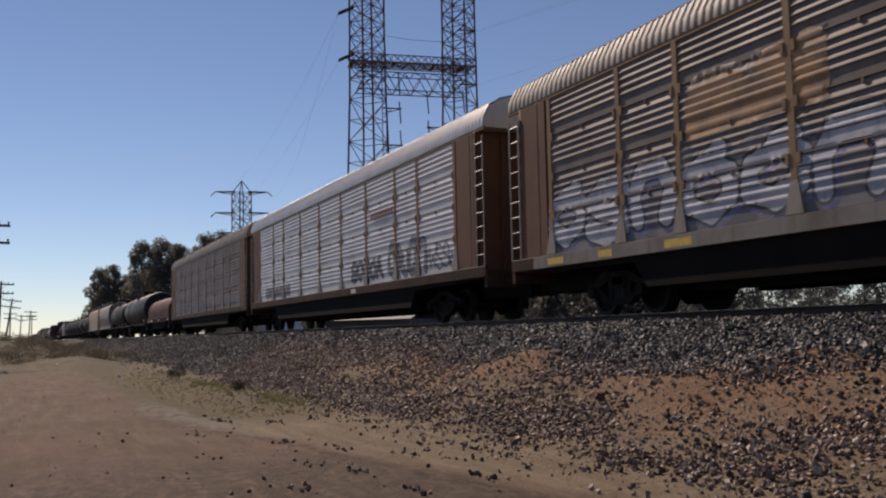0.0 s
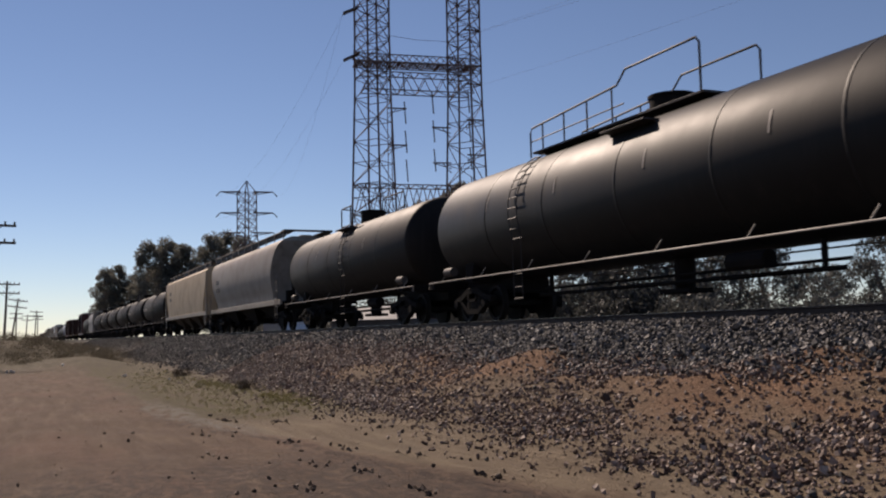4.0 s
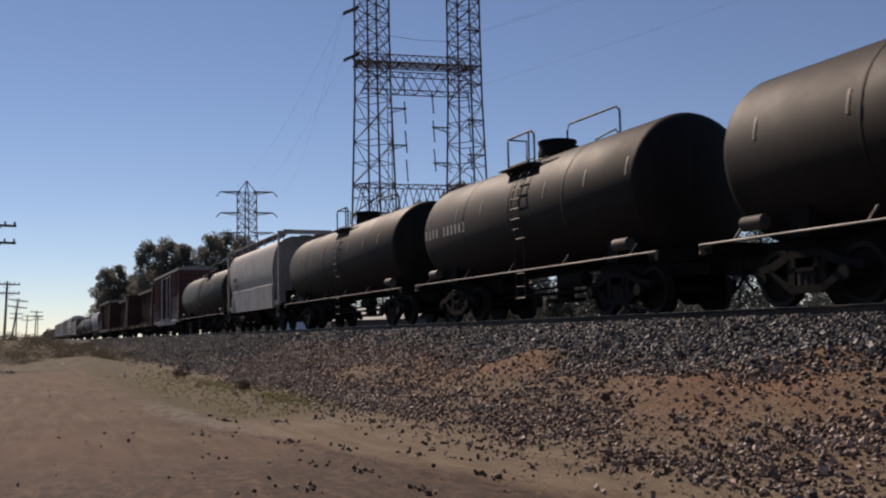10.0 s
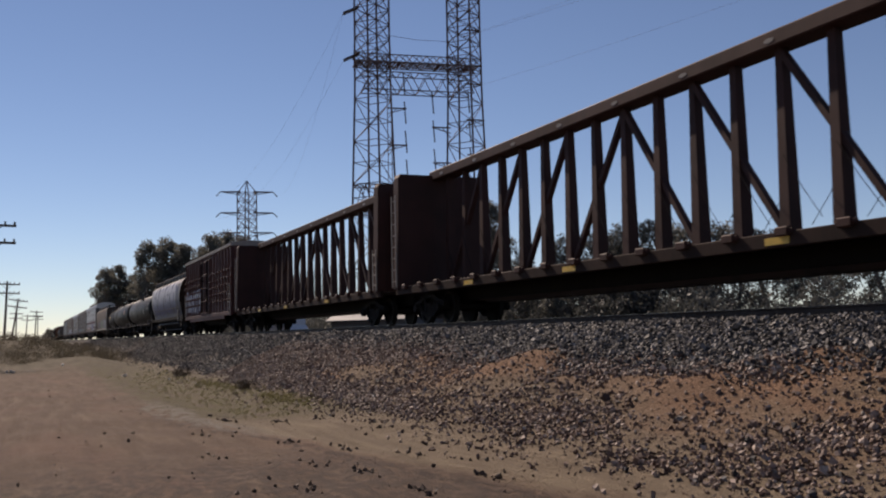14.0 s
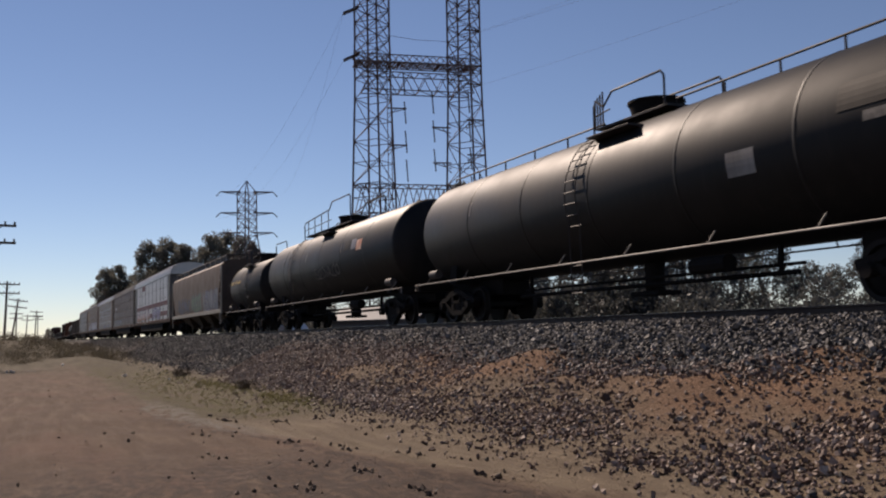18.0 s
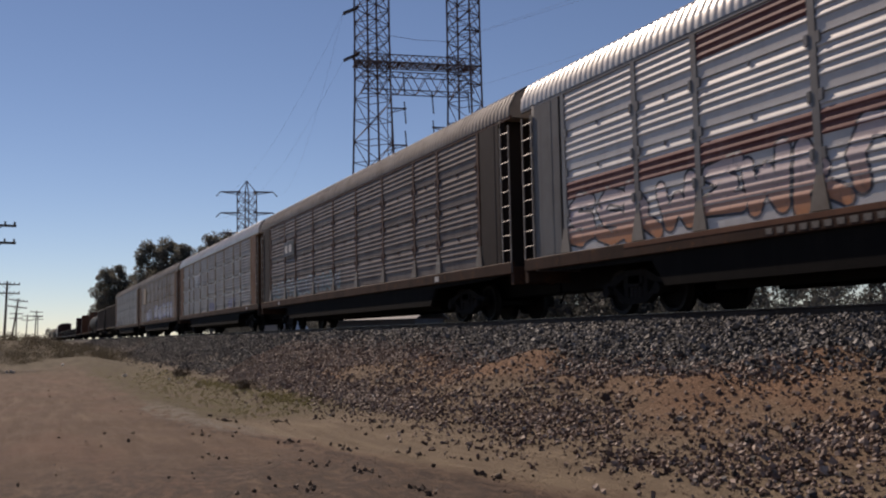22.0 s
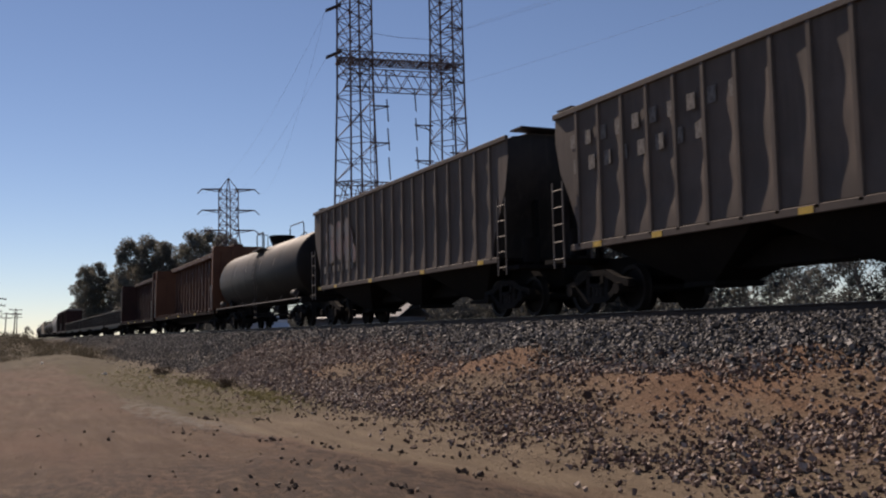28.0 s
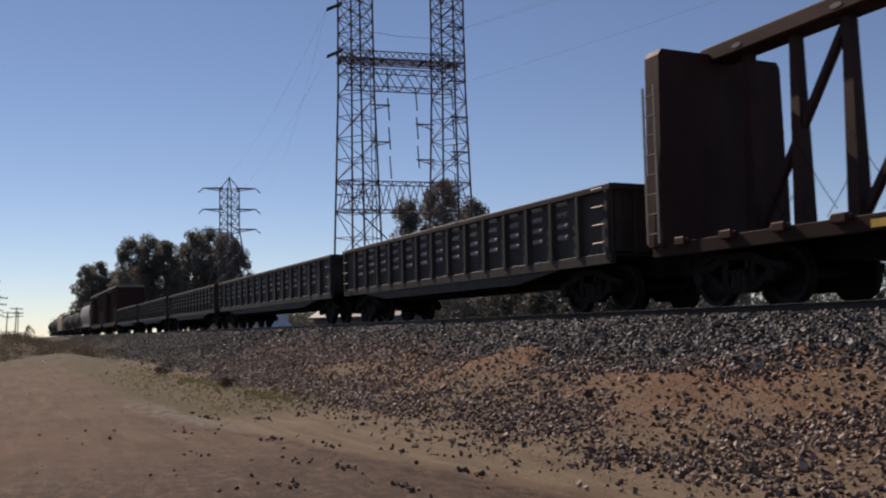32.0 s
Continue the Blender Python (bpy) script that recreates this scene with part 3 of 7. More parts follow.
def running_gear(car, length, centres):
    """Two trucks, couplers and air hoses under a car."""
    for s in (-1, 1):
        truck = part("truck", TRUCK, None, car, "black cast steel truck", at=pose(s * centres / 2, 0, 0))
        for i, x in enumerate((-0.89, 0.89)):
            WHEELSETS[i].append(part("wheelset", WHEELSET, None, truck, at=pose(x, 0, WHEEL_R)))
        for sy in (-1, 1):
            part("side_frame", SIDE_FRAME, None, truck, at=pose(0, 0, 0, 0, 0, 0 if sy < 0 else 180))
            part("spring", SPRINGS, None, truck, at=pose(0, sy * 1.02, 0))
        part("coupler", COUPLER, None, car, at=pose(s * (length / 2 - 0.12), 0, 0, 0, 0, 0 if s > 0 else 180))
        part("air_hose", HOSE, None, car, at=pose(s * (length / 2 - 0.4), 0, 0, 0, 0, 0 if s > 0 else 180))


def ladder(height, width=0.42, rungs=None, r=0.016, rail=True):
    """A ladder standing in the xz plane from z = 0."""
    g = Geo()
    n = rungs or int(height / 0.36)
    if rail:
        for x in (-width / 2, width / 2):
            g.slab(x - 0.03, x + 0.03, -0.012, 0.012, 0, height, 0.004)
    for k in range(n):
        z = height * (k + 0.5) / n
        g.tube([(-width / 2, 0, z), (width / 2, 0, z)], r, 5)
    return g


def bars(parent, x, y, z, w, h, n, mat, name="lettering", label="", gap=0.3, rise=0.0, depth=0.004):
    """A run of plain bars in place of lettering, on a side that faces -y."""
    step = w / n
    mesh = Geo().box(0, step * (1 - gap), y - depth, y, 0, h).mesh(name, mat, 0)
    for k in range(n):
        part(name, mesh, None, parent, label, at=pose(x - w / 2 + k * step, 0, z + rise * k))


FLOURISHES = (
    ((0.1, 0.0), (0.0, 0.55), (0.25, 1.0), (0.75, 0.95), (1.0, 0.5), (0.85, 0.0)),
    ((0.95, 0.9), (0.4, 1.0), (0.05, 0.75), (0.3, 0.5), (0.85, 0.4), (1.0, 0.12), (0.5, 0.0), (0.0, 0.15)),
    ((0.0, 0.9), (0.15, 0.05), (0.5, 0.6), (0.85, 0.05), (1.0, 1.0)),
    ((0.5, 1.0), (0.05, 0.7), (0.05, 0.25), (0.5, 0.0), (0.95, 0.25), (0.95, 0.7), (0.5, 1.0), (0.8, 1.1)),
    ((0.0, 0.0), (0.1, 1.0), (0.55, 0.55), (0.2, 0.45), (1.0, 0.0)),
    ((1.0, 1.0), (0.1, 0.8), (0.8, 0.45), (0.0, 0.1), (1.0, 0.05)),
)


def strokes(seed, count, w, h, r):
    """A row of rounded sprayed flourishes in a w by h field: list of capsules (ax, az, bx, bz, radius)."""
    q = random.Random(seed)
    out = []
    for i in range(count):
        step = w / count
        lw, lh = max(step * 1.0 - 1.6 * r, step * 0.4), max(h - 2.4 * r, h * 0.4) * q.uniform(0.8, 1.0)
        x0, z0, slant = i * step + (step - lw) / 2, (h - lh) * q.uniform(0.3, 0.7), q.uniform(-0.12, 0.12) * lh
        pts = [(x0 + lw * a + slant * b + q.uniform(-0.05, 0.05) * lw, z0 + lh * b + q.uniform(-0.04, 0.04) * lh) for a, b in FLOURISHES[q.randrange(len(FLOURISHES))]]
        for a, b in zip(pts, pts[1:]):
            out.append((*a, *b, r * q.uniform(0.8, 1.1)))
    return out


def graffiti(parent, x0, w, z0, h, seed, count, fill, edge, surface, label, r=0.16, cell=0.04, rim=0.07, back=None, shade=None):
    """Sprayed bubble shapes that follow a side: surface(z) gives y at height z. Fill and rim are two thin skins."""
    xs, zs = np.arange(0, w, cell), np.arange(0, h, cell)
    lines = strokes(seed, count, w, h, r)

    def field(X, Z):
        """Distance to the nearest stroke."""
        d = np.full(X.shape, 9.0)
        for ax, az, bx, bz, rr in lines:
            dx, dz = bx - ax, bz - az
            t = np.clip(((X - ax) * dx + (Z - az) * dz) / max(dx * dx + dz * dz, 1e-6), 0, 1)
            d = np.minimum(d, np.hypot(X - ax - t * dx, Z - az - t * dz) - rr)
        return d

    def inset(X, Z):
        """Depth inside the painted ground's wavering border."""
        return np.minimum(np.minimum(X, w - X), h - Z) + 0.16 * np.sin(3.1 * X + seed) * np.cos(4.3 * Z) - 0.12

    X, Z = np.meshgrid(xs + cell / 2, zs + cell / 2, indexing="ij")
    d = field(X, Z)
    skins = [("graffiti_fill", d < 0, fill), ("graffiti_outline", (d >= 0) & (d < rim), edge)]
    taken = d < rim
    if shade:
        low = np.zeros_like(taken)
        k = max(1, round(0.1 / cell))
        low[k:, :-k] = taken[:-k, k:]
        skins.append(("graffiti_shadow", low & ~taken, shade))
        taken = taken | low
    if back:
        skins.append(("graffiti_ground", (inset(X, Z) > 0) & ~taken, back))
    # grid corners next to a border slide onto it, so that the edges run smooth
    CX, CZ = np.meshgrid(np.append(xs, xs[-1] + cell), np.append(zs, zs[-1] + cell), indexing="ij")
    PX, PZ2 = CX.copy(), CZ.copy()
    for fn, level in ((field, 0.0), (field, rim)) + (((inset, 0.0),) if back else ()):
        v = fn(CX, CZ) - level
        gx, gz = (fn(CX + 0.01, CZ) - fn(CX - 0.01, CZ)) / 0.02, (fn(CX, CZ + 0.01) - fn(CX, CZ - 0.01)) / 0.02
        near = (np.abs(v) < 0.72 * cell) & (PX == CX)
        g2 = np.maximum(gx * gx + gz * gz, 0.25)
        PX = np.where(near, CX - v * gx / g2, PX)
        PZ2 = np.where(near, CZ - v * gz / g2, PZ2)
    for name, sel, mat in skins:
        g, seen = Geo(), {}
        for i, j in zip(*np.nonzero(sel)):
            quad = []
            for a, b in ((i, j), (i + 1, j), (i + 1, j + 1), (i, j + 1)):
                if (a, b) not in seen:
                    seen[(a, b)] = len(g.v)
                    za = z0 + float(PZ2[a, b])
                    g.v.append((x0 + float(PX[a, b]), surface(za) - 0.005, za))
                quad.append(seen[(a, b)])
            g.f.append(tuple(quad))
        if g.v:
            tagged(part(name, g, mat, parent, label, angle=60), kind="stuff")


def spray(name, a, b, scale=1.2, fade=None):
    """Spray paint that drifts between two colours."""
    m, nodes, links, bsdf = material(name)
    tc = nodes.new("ShaderNodeTexCoord")
    n = noise_node(nodes, links, tc.outputs["Object"], scale, 4)
    n2 = noise_node(nodes, links, tc.outputs["Object"], 14, 5, (1, 1, 0.3))
    fac = ramp_fac(nodes, links, n, 0.4, 0.6, 1)
    if fade:
        sep = nodes.new("ShaderNodeSeparateXYZ")
        links.new(tc.outputs["Object"], sep.inputs[0])
        fac = ramp_fac(nodes, links, sep.outputs["Z"], fade[0], fade[1], 1)
    col = mix(nodes, links, fac, a, b)
    col = mix(nodes, links, ramp_fac(nodes, links, n2, 0.55, 0.75, 0.6), col, (0.12, 0.1, 0.09))
    links.new(col, bsdf.inputs["Base Color"])
    bsdf.inputs["Roughness"].default_value = 0.55
    return m


SPRAY = {
    "frost": spray("silver to blue spray", (0.045, 0.05, 0.15), (0.36, 0.365, 0.4), fade=(2.0, 3.8)),
    "rose": spray("orange to pale rose spray", (0.5, 0.2, 0.07), (0.56, 0.47, 0.47), fade=(1.4, 2.3)),
    "lilac": spray("pale lilac spray", (0.19, 0.18, 0.3), (0.36, 0.34, 0.44)),
    "slate": spray("slate blue spray", (0.08, 0.08, 0.14), (0.14, 0.14, 0.22)),
    "amber": spray("amber rust wash", (0.2, 0.105, 0.045), (0.34, 0.18, 0.06)),
    "leaf": spray("leaf green spray", (0.06, 0.095, 0.045), (0.09, 0.125, 0.07)),
    "rust": spray("faded rust-red spray", (0.15, 0.062, 0.045), (0.11, 0.08, 0.065)),
    "silver": spray("silver spray", (0.5, 0.5, 0.52), (0.34, 0.36, 0.42)),
    "blue": spray("blue spray", (0.05, 0.055, 0.15), (0.13, 0.14, 0.27)),
    "black": spray("black spray", (0.02, 0.02, 0.025), (0.05, 0.05, 0.07)),
    "white": spray("white spray", (0.55, 0.55, 0.58), (0.38, 0.4, 0.5)),
    "purple": spray("violet spray", (0.14, 0.12, 0.36), (0.25, 0.24, 0.45)),
    "bruise": spray("dusty violet spray", (0.1, 0.09, 0.2), (0.2, 0.185, 0.28)),
    "fire": spray("orange and red spray", (0.5, 0.16, 0.06), (0.55, 0.36, 0.25)),
    "green": spray("green spray", (0.04, 0.09, 0.04), (0.06, 0.075, 0.08)),
    "teal": spray("teal spray", (0.08, 0.2, 0.24), (0.25, 0.3, 0.33)),
    "night": spray("blue-black spray", (0.015, 0.015, 0.03), (0.03, 0.03, 0.09)),
    "grey": spray("grey spray", (0.19, 0.18, 0.185), (0.1, 0.1, 0.12)),
}

# ---- autorack ----
RIDGE = 0.023
PANEL_PROFILE = [(-1.53, 1.40)]
for tier in range(4):
    zb = 1.40 + 0.9 * tier
    PANEL_PROFILE += [(-1.53, zb + 0.015)] + ([(-1.5, zb + 0.018), (-1.5, zb + 0.04), (-1.545, zb + 0.044), (-1.545, zb + 0.07), (-1.53, zb + 0.075)] if tier else [])
    for k in range(4):
        z = zb + 0.285 + 0.152 * k
        PANEL_PROFILE += [(-1.53, z), (-1.53 - RIDGE * 0.7, z + 0.006), (-1.53 - RIDGE, z + 0.022), (-1.53 - RIDGE * 0.85, z + 0.038), (-1.53 - RIDGE * 0.2, z + 0.09), (-1.53, z + 0.102)]
PANEL_PROFILE += [(-1.53, 5.0)]
PZ, PY = np.array([p[1] for p in PANEL_PROFILE]), np.array([p[0] for p in PANEL_PROFILE])


def rack_surface(z):
    return float(np.interp(z, PZ, PY))


PANEL_W = [2.76, 1.9, 2.86, 2.86, 2.86, 2.86, 2.86, 1.9, 2.76]
PANEL_X = [-sum(PANEL_W) / 2 + sum(PANEL_W[:k]) for k in range(10)]
RACK_CACHE = {}


def rack_meshes(side, post, roof, end, fixing):
    key = (side.name, post.name, roof.name, end.name, fixing.name)
    if key in RACK_CACHE:
        return RACK_CACHE[key]
    out = {}
    for w in sorted(set(PANEL_W)):
        g = Geo().grid([[(x, y, z) for y, z in PANEL_PROFILE] for x in (0.09, w - 0.09)][::-1])
        out[w] = g.mesh("side_panel", side, 50)
    out["post"] = Geo().slab(-0.08, 0.08, -1.557, -1.5, 1.9, 5.03, 0.008).mesh("side_post", post, 0)
    g = Geo().add([(-0.085, -1.563, 1.96), (0.085, -1.563, 1.96), (0.2, -1.59, 1.42), (-0.2, -1.59, 1.42), (-0.085, -1.5, 1.96), (0.085, -1.5, 1.96), (0.2, -1.5, 1.42), (-0.2, -1.5, 1.42)],
                  [(0, 1, 2, 3), (0, 3, 7, 4), (1, 5, 6, 2), (0, 4, 5, 1), (3, 2, 6, 7)])
    out["foot"] = g.mesh("post_foot", FOOT_GREY, 0)
    out["bracket"] = Geo().slab(-0.045, 0.045, -1.57, -1.53, -0.09, 0.09, 0.01).mesh("panel_bracket", fixing, 0)
    out["clip"] = Geo().slab(-0.025, 0.025, -1.56, -1.53, -0.04, 0.035, 0.008).mesh("panel_clip", post, 0)
    half = 13.75
    arc = [(-1.564, 5.08), (-1.564, 5.14), (-1.54, 5.34), (-1.37, 5.66), (-1.05, 5.86), (-0.6, 5.98), (0, 6.02)]
    arc += [(-y, z) for y, z in arc[-2::-1]]
    rows = []
    n = 128
    for k in range(n):
        x = -half + 2 * half * k / n
        d = 2 * half / n
        for o, rise in ((0, 0), (0.36, 0), (0.5, 1), (0.86, 1)):
            rows.append([(x + o * d, y * (1 + 0.007 * rise * (1 <= j <= 11)), z + 0.022 * rise * (2 <= j <= 10)) for j, (y, z) in enumerate(arc)])
    rows.append([(half, y, z) for y, z in arc])
    g = Geo().grid(rows)
    out["roof"] = g.mesh("roof", roof, 30)
    out["cap"] = Geo().prism("x", [(y * 0.985, z - 0.015) for y, z in arc], 13.22, 13.7).mesh("roof_end_cap", roof, 30)
    g = Geo()
    g.prism("x", [(-1.56, 1.1), (1.56, 1.1), (1.56, 5.1), (1.34, 5.6), (0.6, 5.94), (-0.6, 5.94), (-1.34, 5.6), (-1.56, 5.1)], 13.1, 13.22)
    out["end"] = g.mesh("end_door", end, 30)
    out["stile"] = Geo().slab(13.2, 13.3, -0.05, 0.05, 1.15, 5.1, 0.01).mesh("door_stile", end, 0)
    g = Geo()
    g.box(11.98, 13.2, -1.56, -1.5, 1.35, 5.0).slab(12.75, 12.87, -1.566, -1.44, 1.2, 5.0, 0.01)
    out["wing"] = g.mesh("end_side_sheet", end, 0)
    g = Geo()
    g.slab(-13.7, 13.7, -1.6, -1.5, 1.12, 1.41, 0.015).slab(-13.7, 13.7, 1.5, 1.6, 1.12, 1.41, 0.015)
    g.slab(-13.75, -13.6, -1.56, 1.56, 0.85, 1.3, 0.015).slab(13.6, 13.75, -1.56, 1.56, 0.85, 1.3, 0.015)
    out["sill"] = g.mesh("side_sill", SILL_RUST, 0)
    out["eave"] = Geo().slab(-13.75, 13.75, -1.558, -1.5, 5.0, 5.1, 0.008).mesh("eave_rail", post, 0)
    g = Geo().box(-13.4, 13.4, -1.5, 1.5, 1.2, 1.3).slab(-14.0, 14.0, -0.4, 0.4, 0.62, 1.2, 0.02)
    for y in (-1.52, 1.44):
        g.prism("y", [(-13.4, 1.13), (13.4, 1.13), (12.2, 1.04), (8.7, 1.0), (8.3, 0.5), (-8.3, 0.5), (-8.7, 1.0), (-12.2, 1.04)], y, y + 0.08)
    for x in range(-8, 9, 2):
        g.box(x - 0.1, x + 0.1, -1.45, 1.45, 0.7, 1.2)
    g.box(-7.6, 7.6, -0.9, -0.6, 0.38, 0.85).box(-7.6, 7.6, 0.6, 0.9, 0.38, 0.85)
    out["deck"] = g.mesh("underframe", SOOT, 0)
    RACK_CACHE[key] = out
    return out


LADDER_RACK = ladder(3.7, 0.45, 10)


def autorack(label, side, post, roof, end, ladder_mat, marks=(), bands=(), fixing=None):
    car = thing("autorack", label, "railcar", "train cars")
    ms = rack_meshes(side, post, roof, end, fixing or post)
    for s in (-1, 1):
        turn = pose(0, 0, 0, 0, 0, 0 if s < 0 else 180)
        for k, w in enumerate(PANEL_W):
            panel = part("side_panel", ms[w], None, car, at=turn @ pose(PANEL_X[k], 0, 0))
            for tier in (1, 2, 3):
                part("panel_clip", ms["clip"], None, panel, at=pose(w / 2, 0, 1.4 + 0.9 * tier))
            for z0, z1, mat in [b[:3] for b in bands if s < 0 and k in b[3]]:
                zs = [z0] + [z for y, z in PANEL_PROFILE if z0 < z < z1] + [z1]
                g = Geo().grid([[(x, rack_surface(z) - 0.004, z) for z in zs] for x in (w - 0.09, 0.09)])
                part("paint_stripe", g, mat, panel, "faded red painted stripe", angle=50)
        for k, x in enumerate(PANEL_X):
            post_ob = part("side_post", ms["post"], None, car, at=turn @ pose(x, 0, 0))
            part("post_foot", ms["foot"], None, post_ob)
            for tier in (1, 2, 3):
                for o in [o for o in (-0.125, 0.125) if not (k == 0 and o < 0 or k == 9 and o > 0)]:
                    part("panel_bracket", ms["bracket"], None, post_ob, at=pose(o, 0, 1.4 + 0.9 * tier))
        part("eave_rail", ms["eave"], None, car, at=turn)
        door = part("end_door", ms["end"], None, car, at=turn)
        part("roof_end_cap", ms["cap"], None, car, at=turn)
        for y in (-1.45, -0.75, 0, 0.75, 1.45):
            part("door_stile", ms["stile"], None, door, at=pose(0, y, 0))
        for sx in (-1, 1):
            part("end_side_sheet", ms["wing"], None, car, at=turn @ pose(0 if sx > 0 else -25.18, 0, 0))
    part("roof", ms["roof"], None, car)
    part("side_sill", ms["sill"], None, car)
    part("underframe", ms["deck"], None, car)
    me = LADDER_RACK.mesh("ladder", ladder_mat, 0)
    for sx in (-1, 1):
        for sy in (-1, 1):
            part("ladder", me, None, car, at=pose(sx * 13.46, sy * 1.58, 1.15))
    running_gear(car, 28.7, 19.8)
    for x, w, mat in marks:
        part("reflector", Geo().box(x - w / 2, x + w / 2, -1.606, -1.6, 1.18, 1.33), mat, car, angle=0)
    return car


# ---- tank car ----
WORN_TANK = steel("worn fitting paint", (0.1, 0.09, 0.085), (0.04, 0.034, 0.03), 0.6, 0.6)


def tank_car(label, length, radius, paint, rails=RAILING, walkway=False, dome=0.0, patch=None, stripes=(), mark=None, line=PALE_RAIL, flare=0.44, low=False):
    """A tank on a stub frame; walkway: a catwalk runs along the top."""
    car = thing("tank_car", label, "railcar", "train cars")
    cz = 1.1 + radius
    half = length / 2 - 0.95
    head = 0.5
    prof = [(-half, 0.02)]
    for k in range(1, 9):
        a = math.pi / 2 * k / 8
        prof.append((-half + head * (1 - math.cos(a)), radius * math.sin(a)))
    prof += [(x, r) for x, r in [(-x, r) for x, r in prof][::-1]]
    tank = part("tank", Geo().lathe(prof, cz, 40), paint, car)
    n = max(3, round(length / 3.6))
    seam = Geo().lathe([(-0.04, radius + 0.001), (-0.03, radius + 0.007), (0.03, radius + 0.007), (0.04, radius + 0.001)], cz, 40).mesh("weld_seam", paint)
    for k in range(1, n):
        part("weld_seam", seam, None, tank, at=pose(-half + head + (2 * half - 2 * head) * k / n, 0, 0))
    part("manway", Geo().drum(dome, 0, cz + radius - 0.08, cz + radius + 0.36, 0.48, 20, max(flare, 0.48)).drum(dome, 0, cz + radius + 0.36, cz + radius + 0.42, max(flare, 0.48) + 0.03, 20).drum(dome + 0.62, 0.1, cz + radius - 0.08, cz + radius + 0.2, 0.14, 10)
         .drum(dome - 0.62, -0.1, cz + radius - 0.08, cz + radius + 0.26, 0.11, 10), BLACK, car, "black round manway with valves")
    zt = cz + radius
    pl = 0.8
    for s in (-1, 1):
        y = s * 1.05
        g = Geo().slab(dome - pl, dome + pl, y - 0.28, y + 0.28, zt - 0.34, zt - 0.3, 0.008)
        for x in (dome - pl, dome + pl):
            g.bar((x, y, zt - 0.32), (x, s * 0.8, zt - 0.62), 0.06)
        part("platform", g, rails, car, "dark steel grating platform")
    if low:
        # one low rail from the ladder past the dome, and a long grating
        y, top = -0.62, zt + 0.5
        g = Geo().tube([(dome - 2.5, y, zt - 0.2), (dome - 2.5, y, top - 0.16), (dome - 2.0, y, top), (dome + 2.8, y, top), (dome + 2.85, y, top - 0.06), (dome + 2.85, y, zt - 0.2)], 0.028, 6)
        g.tube([(dome - 1.3, y, zt - 0.2), (dome - 1.3, y, top)], 0.028, 6).tube([(dome - 2.5, y, zt + 0.12), (dome - 0.2, y, zt + 0.12)], 0.022, 5)
        g.tube([(dome + 2.0, y + 0.1, zt - 0.1), (dome + 2.05, y + 0.1, zt + 0.26), (dome + 2.2, y + 0.1, zt + 0.32), (dome + 2.85, y + 0.1, zt + 0.34)], 0.026, 6)
        part("handrail", g, rails, car, "dark tubular handrail")
        part("catwalk", Geo().slab(dome - 3.6, dome - 0.4, -1.0, -0.5, zt - 0.14, zt - 0.1, 0.008), rails, car, "dark steel grating catwalk", angle=0)
    elif not walkway:
        # low guard beside the ladder, tall hoop and a short rail behind the dome
        lo, hi, y = dome - 0.65, dome + 0.75, -1.1
        g = Geo().tube([(lo, y, zt - 0.32), (lo, y, zt + 0.46), (lo + 0.05, y, zt + 0.52), (hi - 0.15, y, zt + 0.52), (hi, y, zt + 0.4), (hi, y, zt - 0.32)], 0.028, 6)
        g.tube([(hi - 0.28, y, zt - 0.32), (hi - 0.28, y, zt + 0.52)], 0.026, 6).tube([(lo, y, zt - 0.2), (hi, y, zt - 0.2)], 0.02, 5)
        g.tube([(lo, y, zt + 0.52), (lo, -0.55, zt + 0.52), (lo, -0.55, zt)], 0.026, 6)
        part("handrail", g, rails, car, "dark tubular handrail")
        lo, hi, y, top = dome - 0.3, dome + 2.15, 0.5, zt + 0.96
        g = Geo().tube([(lo, y, zt - 0.1), (lo, y, top - 0.16), (lo + 0.12, y, top), (hi - 0.15, y, top - 0.02), (hi, y, top - 0.14), (hi, y, zt - 0.1)], 0.028, 6)
        g.tube([(dome + 0.5, y + 0.3, zt), (dome + 0.6, y + 0.3, zt + 0.42), (dome + 1.5, y + 0.3, zt + 0.5), (dome + 1.65, y + 0.3, zt + 0.36), (dome + 1.65, y + 0.3, zt - 0.1)], 0.024, 6)
        part("handrail", g, rails, car, "dark tubular handrail")
    # ladders over the side, following the shell; below the shell's flank only loose rungs
    lx = (dome - 1.4, dome - 0.95) if low else (dome + 0.35, dome + 0.8) if not walkway else (dome - 4.6, dome - 4.15) if walkway != "long" else (dome - 1.3, dome - 0.85)
    for s in (-1, 1):
        g = Geo()
        for x in lx:
            g.tube([(x, s * (radius + 0.07) * math.sin(a), cz + (radius + 0.07) * math.cos(a)) for a in np.linspace(0.5, 1.9, 10)] + [(x, s * 1.5, 0.45)], 0.014, 5)
        for a in np.linspace(0.6, 2.0, 10):
            y, z = s * (radius + 0.08) * math.sin(a), cz + (radius + 0.08) * math.cos(a)
            g.tube([(lx[0], y, z), (lx[1], y, z)], 0.018, 5)
        for z in (1.1, 0.78, 0.5):
            g.tube([(lx[0], s * 1.5, z), (lx[1], s * 1.5, z)], 0.018, 5)
        part("ladder", g, rails, car)
        g = Geo().tube([(-half - 0.3, s * 1.55, 1.0), (-half - 0.3, s * 1.55, 1.16), (-half + 0.5, s * 1.55, 1.16), (half - 0.5, s * 1.55, 1.16), (half + 0.3, s * 1.55, 1.16), (half + 0.3, s * 1.55, 1.0)], 0.021, 6)
